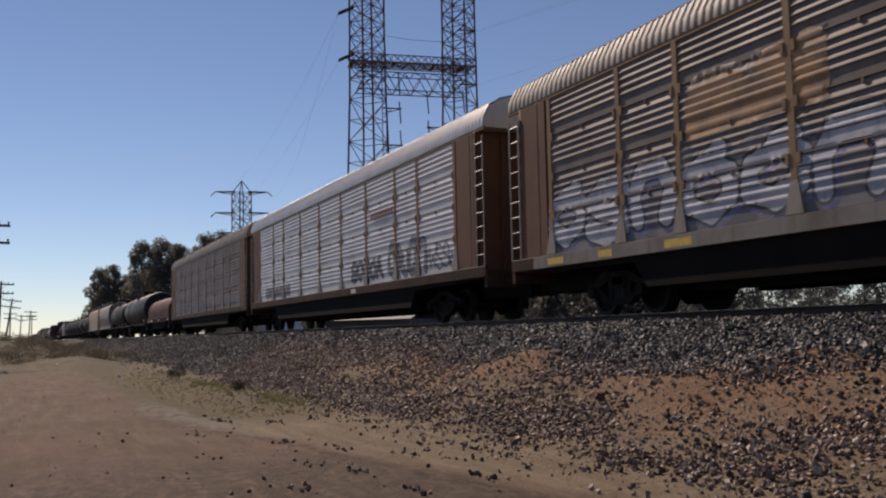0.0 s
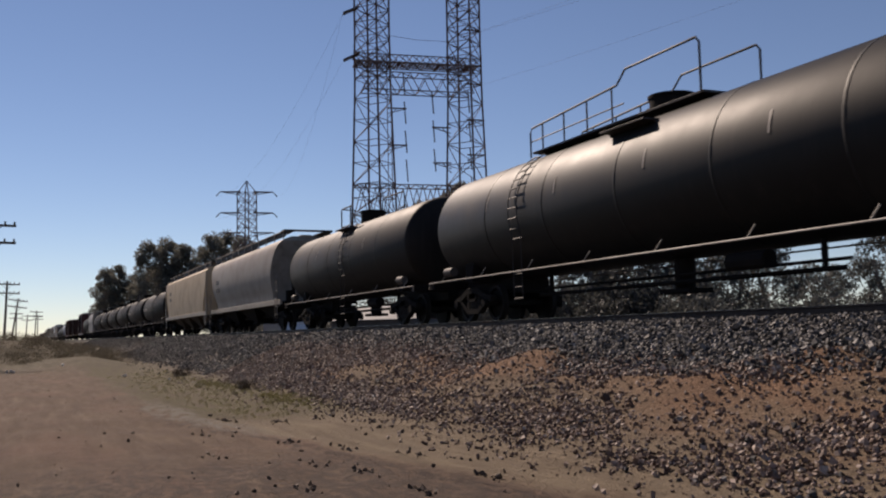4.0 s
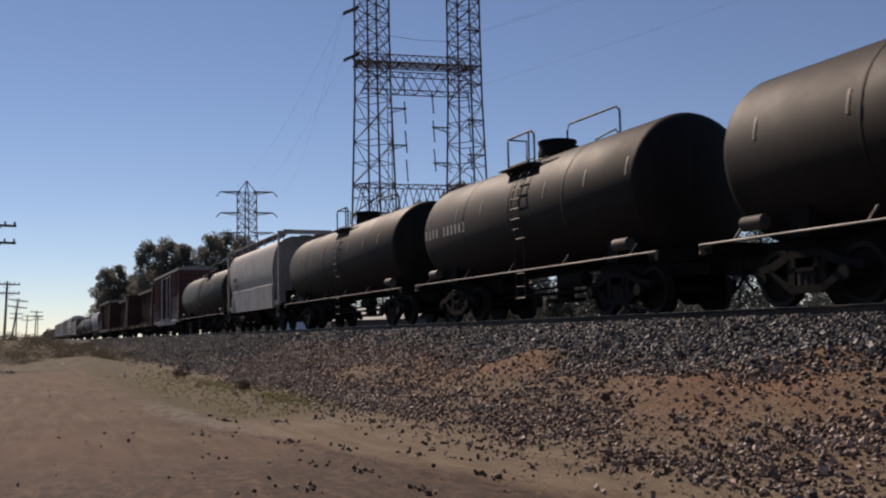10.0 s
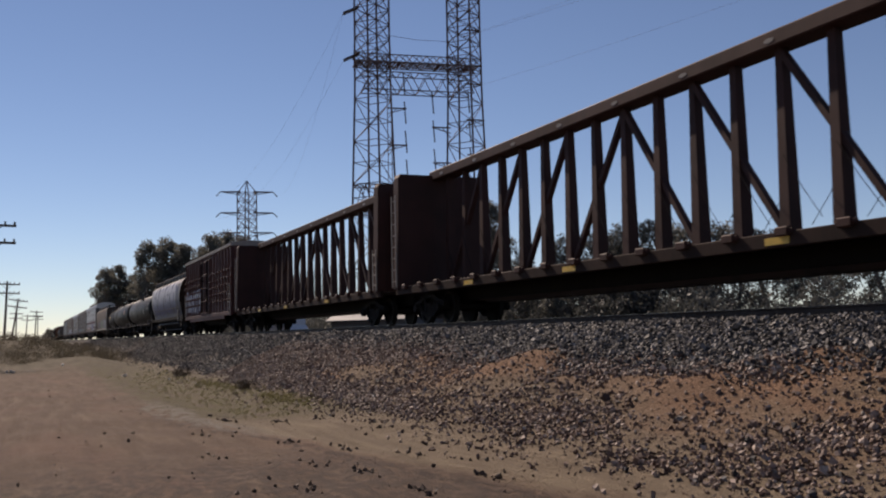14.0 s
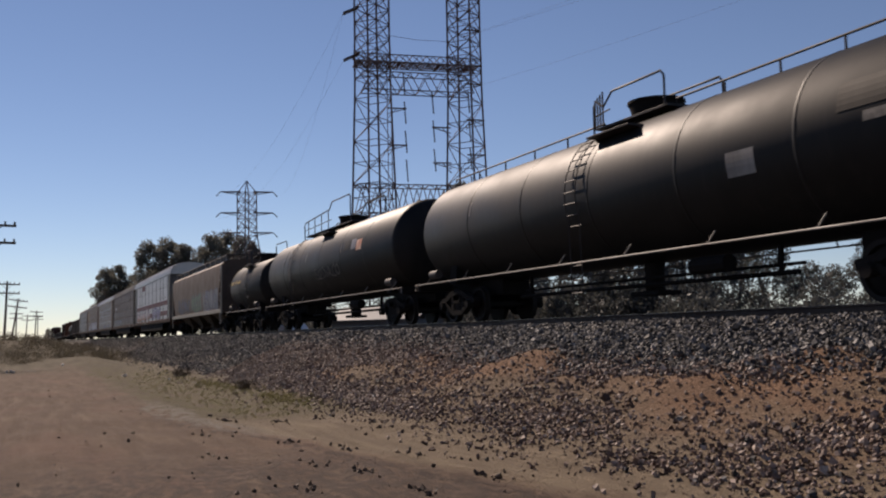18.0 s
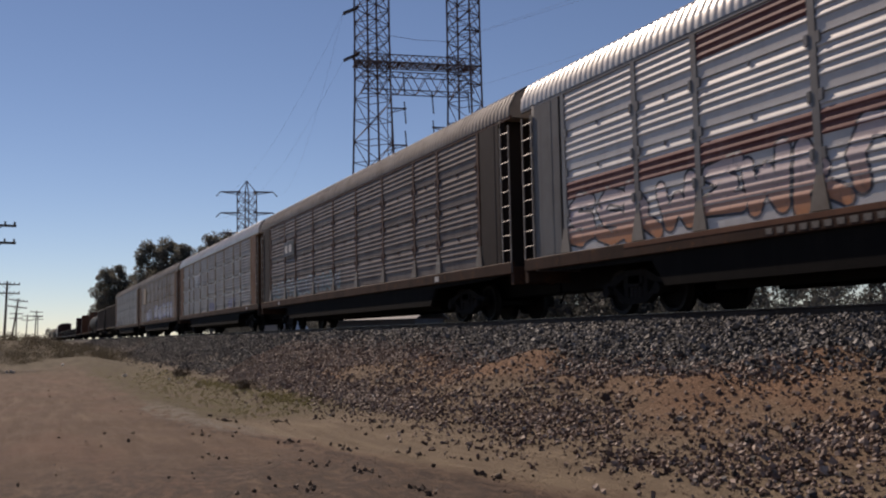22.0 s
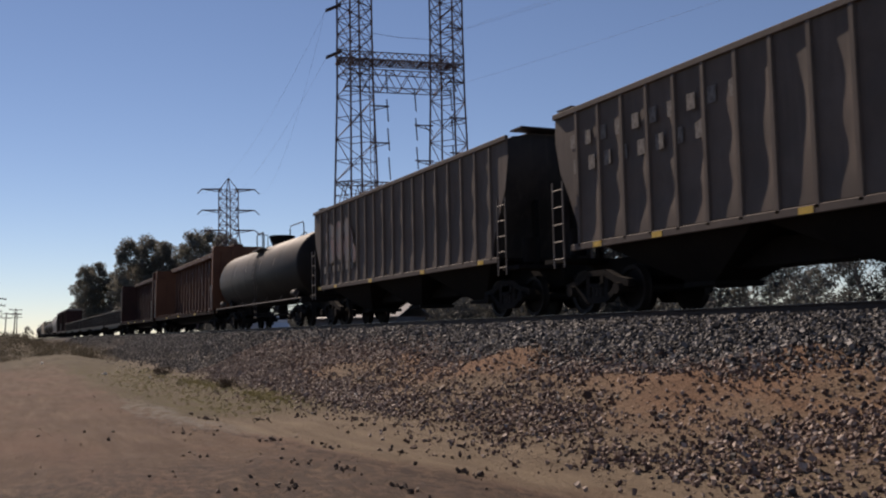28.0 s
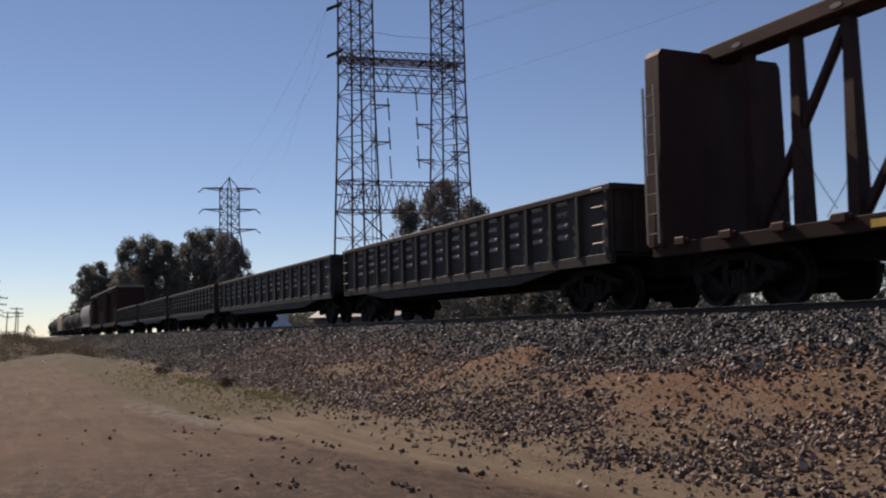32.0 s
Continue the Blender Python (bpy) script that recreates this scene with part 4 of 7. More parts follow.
        for x in np.linspace(-half + 0.6, half - 0.6, max(4, int(length / 2.6))):
            g.bar((x, s * 1.55, 1.16), (x + 0.06, s * 1.4, 1.4), 0.025)
        part("side_handrail", g, line, car, "worn pale running handrail")
    for s in (-1, 1):
        g = Geo()
        a, b = sorted((s * (half - 3.4), s * (length / 2 - 0.5)))
        g.slab(a, b, -0.42, 0.42, 0.72, 1.18, 0.02)
        a, b = sorted((s * (length / 2 - 0.95), s * (length / 2 - 0.6)))
        g.slab(a, b, -1.52, 1.52, 0.98, 1.2, 0.01)
        x = s * (half - 1.75)
        g.prism("x", [(-1.2, 1.1), (1.2, 1.1), (1.16, 1.62), (0.9, 1.44), (0.5, 1.26), (0, 1.2), (-0.5, 1.26), (-0.9, 1.44), (-1.16, 1.62)], x - 0.22, x + 0.22)
        part("frame", g, BLACK, car, "black stub sill and saddle")
    g = Geo().drum(0.2, 0, 0.45, 1.2, 0.22, 12).slab(-0.3, 0.7, -0.3, 0.3, 0.4, 0.5)
    g.tube([(-half * 0.55, -0.35, 0.62), (half * 0.5, -0.35, 0.62)], 0.05, 6).tube([(-half * 0.55, -0.2, 0.78), (half * 0.5, -0.2, 0.78)], 0.035, 6)
    g.tube([(half * 0.28, -0.9, 0.85), (half * 0.28 + 1.0, -0.9, 0.85)], 0.17, 10)
    for x in (-half * 0.5, half * 0.45):
        g.bar((x, -0.3, 0.6), (x, -0.3, 1.3), 0.08)
    part("brake_gear", g, BLACK, car, "black brake rigging and outlet valve")
    if walkway:
        wa, wb = (dome - 4.9, dome + 1.9) if walkway != "long" else (dome - 1.35, dome + 1.3)
        if walkway == "long":
            for a, b in ((-half + 0.5, wa), (wb, half - 0.5)):
                g = Geo().tube([(a, -0.45, zt - 0.1), (a, -0.45, zt + 0.16), (b, -0.45, zt + 0.18), (b, -0.45, zt - 0.1)], 0.024, 6)
                for x in np.linspace(a, b, 6)[1:-1]:
                    g.tube([(x, -0.45, zt - 0.08), (x, -0.45, zt + 0.17)], 0.024, 5)
                part("top_rail", g, rails, car, "low dark rail along the tank top")
        part("catwalk", Geo().slab(wa, wb, -0.7, 0.7, zt + 0.0, zt + 0.05, 0.006), rails, car)
        lift = 0.24 if walkway != "long" else -0.12
        for s in (-1, 1):
            g = Geo().tube([(wa, s * 0.75, zt - 0.1), (wa, s * 0.75, zt + 0.55), (wa + 0.1, s * 0.75, zt + 0.65), (dome - 0.95, s * 0.75, zt + 0.58 + lift), (dome - 0.6, s * 0.75, zt + 0.86 + lift),
                            (wb - 0.1, s * 0.75, zt + 0.86 + lift), (wb, s * 0.75, zt + 0.74 + lift), (wb, s * 0.75, zt)], 0.026, 6)
            g.tube([(wa, s * 0.75, zt + 0.3), (dome - 0.7, s * 0.75, zt + 0.36)], 0.018, 5)
            for f in np.linspace(0.16, 0.95, 4):
                x = wa + (dome - 0.95 - wa) * f
                g.tube([(x, s * 0.75, zt), (x, s * 0.75, zt + 0.65 + 0.17 * f)], 0.022, 5)
            part("catwalk_rail", g, rails, car, "dark tubular handrail")
    for s in (-1, 1):
        part("reservoir", Geo().tube([(s * (half - 1.0) - 0.25, -1.42, 1.42), (s * (half - 1.0) + 0.25, -1.42, 1.42)], 0.13, 12), WORN_TANK, car, "worn grey air reservoir")
    for x in stripes:
        a = np.linspace(1.2, 1.46, 5)
        g = Geo().grid([[(x + o, -(radius + 0.006) * math.sin(t), cz + (radius + 0.006) * math.cos(t)) for t in a] for o in (0, 0.055)])
        part("reflector", g, PALE_RAIL, tank, "pale upright reflector strip", angle=0)
    if patch:
        for x, a0, a1, w, mat in patch:
            a = np.linspace(a0, a1, 6)
            g = Geo().grid([[(x + o, -(radius + 0.005) * math.sin(t), cz + (radius + 0.005) * math.cos(t)) for t in a] for o in (0, w)])
            part("paint_patch", g, mat, tank, angle=0)
    if mark:
        x, ang, w, h, n, mat = mark
        g = Geo()
        for k in range(n):
            if k == 4:
                continue
            x0 = x + w * k / n
            a = [ang, ang + h / radius]
            g.grid([[(x0 + o, -(radius + 0.006) * math.sin(t), cz + (radius + 0.006) * math.cos(t)) for t in a] for o in (0, w / n * 0.5)])
        part("lettering", g, mat, tank, "row of plain stencil bars", angle=0)
    running_gear(car, length, 2 * (half - 1.75))
    return car


# ---- covered hopper ----
WORN_SIDE = steel("scuffed pale steel", (0.36, 0.34, 0.31), (0.15, 0.12, 0.1), 0.5, 0.6)


def bulged_side(xs, z0, z1, y, seed, depth=0.065):
    """Sheets between ribs, dished in by a few centimetres; one mesh for each bay."""
    q = random.Random(seed)
    out = []
    for xa, xb in zip(xs, xs[1:]):
        amp, ph, k, tilt = q.uniform(0.5, 1.0) * depth, q.uniform(0, 6.3), q.uniform(2.0, 4.2), q.uniform(-0.3, 0.3)
        n = 9
        rows = []
        for i in range(n + 1):
            u = i / n
            rows.append([(xa + (xb - xa) * u, y + amp * math.sin(math.pi * u) ** 0.8 * (0.72 + 0.28 * math.sin(ph + k * v / 9 * 3 + tilt * u * 6)) * min(1, 4 * v / 14, 4 * (1 - v / 14) + 0.1),
                          z0 + (z1 - z0) * v / 14) for v in range(15)])
        out.append(Geo().grid(rows[::-1]))
    return out


SHAPES = {
    "round": [(-0.75, 4.5), (-1.15, 4.38), (-1.42, 4.1), (-1.55, 3.7), (-1.6, 3.2), (-1.58, 2.7), (-1.48, 2.2), (-1.36, 1.8), (-1.3, 1.35)],
    "flat": [(-0.8, 4.5), (-1.3, 4.36), (-1.5, 4.2), (-1.55, 3.9), (-1.56, 3.2), (-1.56, 2.5), (-1.54, 1.9), (-1.5, 1.42)],
    "ribbed": [(-0.8, 4.5), (-1.3, 4.42), (-1.44, 4.34), (-1.45, 3.8), (-1.45, 3.1), (-1.45, 2.5), (-1.45, 1.9), (-1.45, 1.5)],
}


def rounded(pts, n=4):
    """A profile smoothed through its points."""
    out = []
    for i in range(len(pts) - 1):
        p0, p1, p2, p3 = pts[max(i - 1, 0)], pts[i], pts[i + 1], pts[min(i + 2, len(pts) - 1)]
        for k in range(n):
            t = k / n
            out.append(tuple(0.5 * (2 * b + (c - a) * t + (2 * a - 5 * b + 4 * c - d) * t * t + (3 * b - a - 3 * c + d) * t ** 3) for a, b, c, d in zip(p0, p1, p2, p3)))
    return out + [pts[-1]]


SHAPES["round"] = rounded(SHAPES["round"])


def hopper_surface(shape):
    pts = SHAPES[shape]
    zs, ys = np.array([p[1] for p in pts][::-1]), np.array([p[0] for p in pts][::-1])
    return lambda z: float(np.interp(z, zs, ys))


def covered_hopper(label, length, shape, paint, sill, frame_mat, bays=3, ribs=0, rail_mat=RAILING, bend=None, roof_mat=None, notch=1.0, rib_mat=None, posts=True, pipes=False, cage=False):
    car = thing("covered_hopper", label, "railcar", "train cars")
    pts = SHAPES[shape]
    half = length / 2 - 1.15
    if shape == "round":
        drop = lambda z: notch * (1 - max(0.0, min(1.0, (z - 1.4) / 2.9)) ** 1.5)
    else:
        drop = lambda z: 0.0 if z > 3.3 else notch * ((3.3 - z) / 1.85) ** 0.8
    rows = []
    for k in range(13):
        f = -1 + 2 * k / 12
        rows.append([(f * (half - drop(z)), y, z) for y, z in pts])
    sheet = Geo().grid(rows).grid([[(x, -y, z) for x, y, z in r[::-1]] for r in rows])
    if ribs:
        xs = [(-1 + 2 * k / (ribs - 1)) * (half - 0.12 - drop(1.9)) for k in range(ribs)]
        sheet = Geo().grid([r for r in rows if abs(r[0][0]) > 99] or [rows[0], [(xs[0], y, z) for y, z in pts]]).grid([[(xs[-1], y, z) for y, z in pts], rows[-1]])
        sheet.grid([[(x, -y, z) for x, y, z in r[::-1]] for r in rows])
        for bay in bulged_side(xs, 1.5, 4.34, -1.45, 7 + ribs, 0.07):
            part("side_sheet", bay, paint, car, angle=60)
    part("side_sheet", sheet, paint, car, angle=40)
    for s in (-1, 1):
        g = Geo().grid([[(s * (half - drop(z)), y, z), (s * (half - drop(z)), -y, z)] for y, z in pts])
        part("slope_sheet", g, frame_mat, car, "dark sloping end sheet", angle=20)
    top = Geo().prism("x", [(-0.8, 4.45), (0.8, 4.45), (0.78, 4.53), (-0.78, 4.53)], -half, half)
    part("roof", top, roof_mat or paint, car)
    g = Geo()
    for k in range(4):
        x = -half + 2 * half * (k + 0.5) / 4
        g.slab(x - half / 4 + 0.15, x + half / 4 - 0.15, -0.28, 0.28, 4.53, 4.62, 0.02)
    part("hatch", g, roof_mat or paint, car)
    # roof walk on brackets, along both sides of the hatches
    for s in (-1, 1):
        if ribs:
            part("roof_walk", Geo().slab(-half, half, s * 0.5 - 0.2, s * 0.5 + 0.2, 4.58, 4.61, 0.006), rail_mat, car, "steel grating roof walk")
            continue
        g = Geo().slab(-half - 0.3, half + 0.3, s * 0.95 - 0.24, s * 0.95 + 0.24, 4.72, 4.75, 0.006)
        part("roof_walk", g, rail_mat, car, "steel grating roof walk")
        g = Geo()
        for x in np.linspace(-half, half, max(6, int(length / 1.8))):
            g.bar((x, s * 1.18, 4.4), (x, s * 1.18, 4.74), 0.05)
        g.tube([(-half - 0.3, s * 1.19, 4.76), (half + 0.3, s * 1.19, 4.76)], 0.025, 5)
        part("walk_bracket", g, PALE_RAIL if rail_mat is RAILING else rail_mat, car)
        # upright dark plate, added to look like the walk's dark underside from below
        part("walk_skirt", Geo().slab(-half - 0.25, half + 0.25, s * 1.12 - 0.012, s * 1.12 + 0.012, 4.5, 4.73, 0.004), RAILING, car, "dark plate added in place of the roof walk's underside")
    for s in (-1, 1):
        part("end_walk", Geo().slab(s * half - 0.3, s * half + 0.3, -1.2, 1.2, 4.79 - (0.2 if ribs else 0), 4.83 - (0.2 if ribs else 0), 0.006), rail_mat, car, "steel grating end walk")
    if ribs:
        g = Geo().prism("z", [(-0.055, -1.44), (-0.04, -1.5), (0.04, -1.5), (0.055, -1.44)], 1.42, 4.36)
        mesh = g.mesh("side_rib", rib_mat or paint, 0)
        for s in (-1, 1):
            for k in range(ribs):
                x = (-1 + 2 * k / (ribs - 1)) * (half - 0.12 - drop(1.9))
                part("side_rib", mesh, None, car, at=pose(x, 0, 0, 0, 0, 0 if s < 0 else 180))
        part("top_chord", Geo().slab(-half, half, -1.51, -1.42, 4.32, 4.44, 0.01).slab(-half, half, 1.42, 1.51, 4.32, 4.44, 0.01), rib_mat or paint, car, angle=0)
    g = Geo()
    yb = 1.53 if shape != "round" else 1.4
    for s in (-1, 1):
        if ribs:
            g.slab(-half + 0.6, half - 0.6, s * 1.46 - 0.04, s * 1.46 + 0.04, 1.34, 1.48, 0.012)
        else:
            g.slab(-half - 0.35, half + 0.35, s * yb - 0.05, s * yb + 0.05, 1.22, 1.46, 0.012)
    part("side_sill", g, sill, car, angle=0)
    if pipes:
        g = Geo()
        for s in (-1, 1):
            g.slab(-half + 1.6, half - 1.6, s * 1.5 - 0.02, s * 1.5 + 0.02, 2.15, 2.19, 0.008)
        part("side_stiffener", g, WORN_TANK, car, angle=0)
    g = Geo()
    for k in range(bays):
        x = (-1 + 2 * (k + 0.5) / bays) * (half - 1.3)
        w = (half - 1.3) / bays
        a, b = [(x - w, -1.3, 1.45), (x + w, -1.3, 1.45), (x + w, 1.3, 1.45), (x - w, 1.3, 1.45)], [(x - 0.35, -0.5, 0.5), (x + 0.35, -0.5, 0.5), (x + 0.35, 0.5, 0.5), (x - 0.35, 0.5, 0.5)]
        bay = Geo().add(a + b, [(0, 1, 5, 4), (1, 2, 6, 5), (2, 3, 7, 6), (3, 0, 4, 7), (4, 5, 6, 7)])
        bay.slab(x - 0.45, x + 0.45, -0.6, 0.6, 0.42, 0.52)
        part("outlet_chute", bay, BLACK if not bend else bend, car, "sloped discharge chute", angle=0)
    if pipes:
        for s in (-1, 1):
            g = Geo().tube([(-half + 2.6, s * 1.25, 0.95), (half - 3.2, s * 1.25, 0.95), (half - 2.9, s * 1.25, 0.8)], 0.07, 8)
            g.tube([(-half + 2.6, s * 1.05, 0.45), (half - 2.8, s * 1.05, 0.45)], 0.05, 8).tube([(-half + 3.2, s * 1.32, 1.2), (half - 2.2, s * 1.32, 1.2)], 0.035, 6)
            part("discharge_pipe", g, RAILING, car, "long steel discharge pipes")
            part("lower_tub", Geo().prism("x", [(s * 1.3, 1.42), (s * 0.6, 0.62), (0, 0.62), (0, 1.42)], -half + 2.8, half - 2.8), BLACK, car, angle=0)
        part("brake_box", Geo().slab(half - 2.2, half - 1.95, -1.5, -1.3, 1.1, 2.0, 0.03), WORN_SIDE, car, "grey upright equipment box")
    part("centre_sill", Geo().slab(-length / 2 + 0.5, length / 2 - 0.5, -0.35, 0.35, 0.7, 1.2, 0.02), BLACK, car)
    for s in (-1, 1):
        a, b = sorted((s * (half - 0.3), s * (length / 2 - 0.62)))
        part("end_platform", Geo().slab(a, b, -1.5, 1.5, 1.12, 1.22, 0.01), BLACK, car)
        for y in (-0.55, 0.55):
            part("end_brace", Geo().bar((s * (half - 0.25), y, 1.2), (s * (half - drop(2.9)), y, 2.9), 0.12), BLACK, car, angle=0)
        part("brake_cylinder", Geo().drum(s * (half + 0.05), -0.9, 1.3, 1.9, 0.2, 12), BLACK, car)
    low = ladder(1.9, 0.42, 5).mesh("ladder", PALE_RAIL if posts else WORN_TANK, 0)
    for sx in (-1, 1):
        for sy in (-1, 1):
            if cage:
                part("step", ladder(0.7, 0.4, 2).mesh("step", RAILING, 0), None, car, at=pose(sx * (half + 0.3), sy * 1.53, 0.55))
            else:
                part("ladder", low, None, car, at=pose(sx * (half + (0.02 if not ribs else -0.2)), sy * 1.56, 0.55 if not ribs else 1.0))
        if cage:
            panel = Geo().prism("x", [(sx * 1.5, 2.3), (sx * 1.535, 2.24), (sx * 1.46, 1.1), (sx * 1.38, 1.1), (sx * 1.42, 2.3)], 0.9 - half, half - 0.9)
            part("lower_side_panel", panel, paint, car, "dirty white lower side panel", angle=0)
            for x in (0.94 - half, half - 0.94):
                part("panel_stiffener", Geo().slab(x - 0.12, x + 0.12, min(sx * 1.44, sx * 1.56), max(sx * 1.44, sx * 1.56), 1.12, 2.0, 0.012), paint, car, angle=0)
            for y in (-1.5, 1.5):
                part("end_post", Geo().slab(sx * (half + 0.42) - 0.07, sx * (half + 0.42) + 0.07, y - 0.05, y + 0.05, 1.2, 4.74, 0.01), sill, car, angle=0)
            part("end_beam", Geo().slab(sx * (half + 0.42) - 0.05, sx * (half + 0.42) + 0.05, -1.45, 1.45, 4.6, 4.72, 0.01), sill, car, angle=0)
        elif posts:
            xe = sx * (half + 0.32)
            plate = part("end_bulkhead", Geo().prism("x", [(-1.52, 1.2), (1.52, 1.2), (1.54, 4.1), (1.3, 4.4), (0.8, 4.52), (-0.8, 4.52), (-1.3, 4.4), (-1.54, 4.1)], xe - 0.035, xe + 0.035), frame_mat, car, angle=0)
            for y in (-1.54, 1.54):
                part("corner_post", Geo().slab(xe - 0.06, xe + 0.06, y - 0.04, y + 0.04, 1.2, 4.15, 0.01), sill, plate, angle=0)
            for z in np.linspace(1.6, 3.2, 5):
                part("grab_iron", Geo().tube([(xe - sx * 0.05, -1.6, z), (xe - sx * 0.5, -1.6, z)], 0.018, 5), sill, plate)
    running_gear(car, length, 2 * (half - 0.9))
    return car


# ---- boxcar ----
def boxcar(label, length, paint, doors=1, ribs=14, door_mat=None, clips=False, door_paint=None):
    car = thing("boxcar", label, "railcar", "train cars")
    half = length / 2 - 0.75
    part("body", Geo().slab(-half, half, -1.36, 1.36, 1.15, 5.14, 0.02), paint, car, angle=0)
    arc = [(-1.52, 5.1), (-1.52, 5.28), (-0.8, 5.38), (0, 5.42), (0.8, 5.38), (1.52, 5.28), (1.52, 5.1)]
    part("roof", Geo().prism("x", arc, -half - 0.04, half + 0.04), ROOF_GREY, car)
    rib = Geo().prism("z", [(-0.05, -1.4), (-0.035, -1.495), (0.035, -1.495), (0.05, -1.4)], 1.2, 5.1)
    rib_mesh = rib.mesh("side_rib", paint, 0)
    clip_mesh = Geo().slab(-0.16, 0.16, -1.56, -1.42, 0, 0.12, 0.01).mesh("anchor_plate", paint, 0)
    dw = 1.55 if doors == 1 else 3.1
    for s in (-1, 1):
        turn = pose(0, 0, 0, 0, 0, 0 if s < 0 else 180)
        rib_x = [-half + 0.12 + (2 * half - 0.24) * k / (ribs - 1) for k in range(ribs)]
        for run in ([x for x in rib_x if x < -dw - 0.1] + [-dw], [dw] + [x for x in rib_x if x > dw + 0.1]):
            for bay in bulged_side(run, 1.2, 5.1, -1.43, 3 + ribs + (run[0] > 0)):
                # door_paint[2] is a paler paint that stands in for sunlit bays
                part("side_sheet", bay, door_paint[2] if door_paint and run[0] < 0 else paint, car, at=turn, angle=60)
        for k in range(ribs):
            x = rib_x[k]
            if abs(x) < dw + 0.1:
                continue
            part("side_rib", rib_mesh, None, car, at=turn @ pose(x, 0, 0))
            if clips:
                for z in (1.9, 2.35, 2.8, 3.25, 3.7):
                    part("anchor_plate", clip_mesh, None, car, at=turn @ pose(x, 0, z))
        xs = [(-dw, dw)] if doors == 1 else [(-dw, -0.02), (0.02, dw)]
        for x0, x1 in xs:
            door = part("door", Geo().slab(x0, x1, -1.46, -1.4, 1.3, 4.85, 0.01), door_mat or paint, car, at=turn, angle=0)
            frame_paint = door_paint[0] if door_paint else paint
            for z in (1.3, 2.08, 2.96, 3.84, 4.72):
                part("door_rail", Geo().slab(x0, x1, -1.55, -1.46, z, z + 0.11, 0.015), frame_paint, door, angle=0)
            for x in np.linspace(x0 + 0.05, x1 - 0.05, 4):
                part("door_stile", Geo().slab(x - 0.05, x + 0.05, -1.54, -1.46, 1.3, 4.85, 0.01), frame_paint, door, angle=0)
            if door_paint:
                q = random.Random(int(x0 * 10) + ribs)
                for i in range(3):
                    for j, z in enumerate((1.41, 2.19, 3.07, 3.95)):
                        xa = x0 + 0.1 + (x1 - x0 - 0.1) * i / 3
                        part("door_panel", Geo().slab(xa + 0.03, xa + (x1 - x0) / 3 - 0.12, -1.485, -1.455, z + 0.03, z + (0.62 if j == 0 else 0.73), 0.01),
                             door_paint[1] if j > 1 and q.random() < 0.85 else door_paint[0] if q.random() < 0.4 else paint, door)
            for x in (x0 + 0.3, x0 + 0.95, x1 - 0.7, x1 - 0.2):
                part("lock_bar", Geo().tube([(x, -1.6, 1.35), (x, -1.6, 4.8)], 0.03, 6).slab(x - 0.09, x + 0.09, -1.63, -1.56, 2.3, 2.42, 0.02).slab(x - 0.06, x + 0.06, -1.62, -1.54, 3.5, 3.58, 0.01), BLACK, door)
        part("side_sill", Geo().slab(-half, half, -1.52, -1.4, 1.02, 1.25, 0.01).slab(-half + 2.2, half - 2.2, -1.5, -1.42, 0.85, 1.03, 0.01), door_paint[0] if door_paint else paint, car, at=turn, angle=0)
        for z in np.linspace(1.4, 4.6, 8):
            part("end_corrugation", Geo().prism("y", [(half, z), (half + 0.07, z + 0.1), (half + 0.07, z + 0.2), (half, z + 0.3)], -1.3, 1.3), paint, car, at=turn, angle=0)
        part("ladder", ladder(1.7, 0.45, 4).mesh("ladder", PALE_RAIL, 0), None, car, at=turn @ pose(half - 0.42, -1.55, 1.15))
        part("ladder", ladder(1.7, 0.45, 4).mesh("ladder", PALE_RAIL, 0), None, car, at=turn @ pose(-half + 0.42, -1.55, 1.15))
    part("underframe", Geo().slab(-length / 2 + 0.5, length / 2 - 0.5, -0.4, 0.4, 0.65, 1.15, 0.02).slab(-3.5, 3.5, -0.8, -0.5, 0.55, 0.9), BLACK, car)
    running_gear(car, length, length - 4.2)
    return car


# ---- centrebeam flat car ----
DECK_GRIME = steel("grimy brown deck paint", (0.05, 0.03, 0.024), (0.026, 0.02, 0.018), 0.6, 0.75, gloss=0.1)


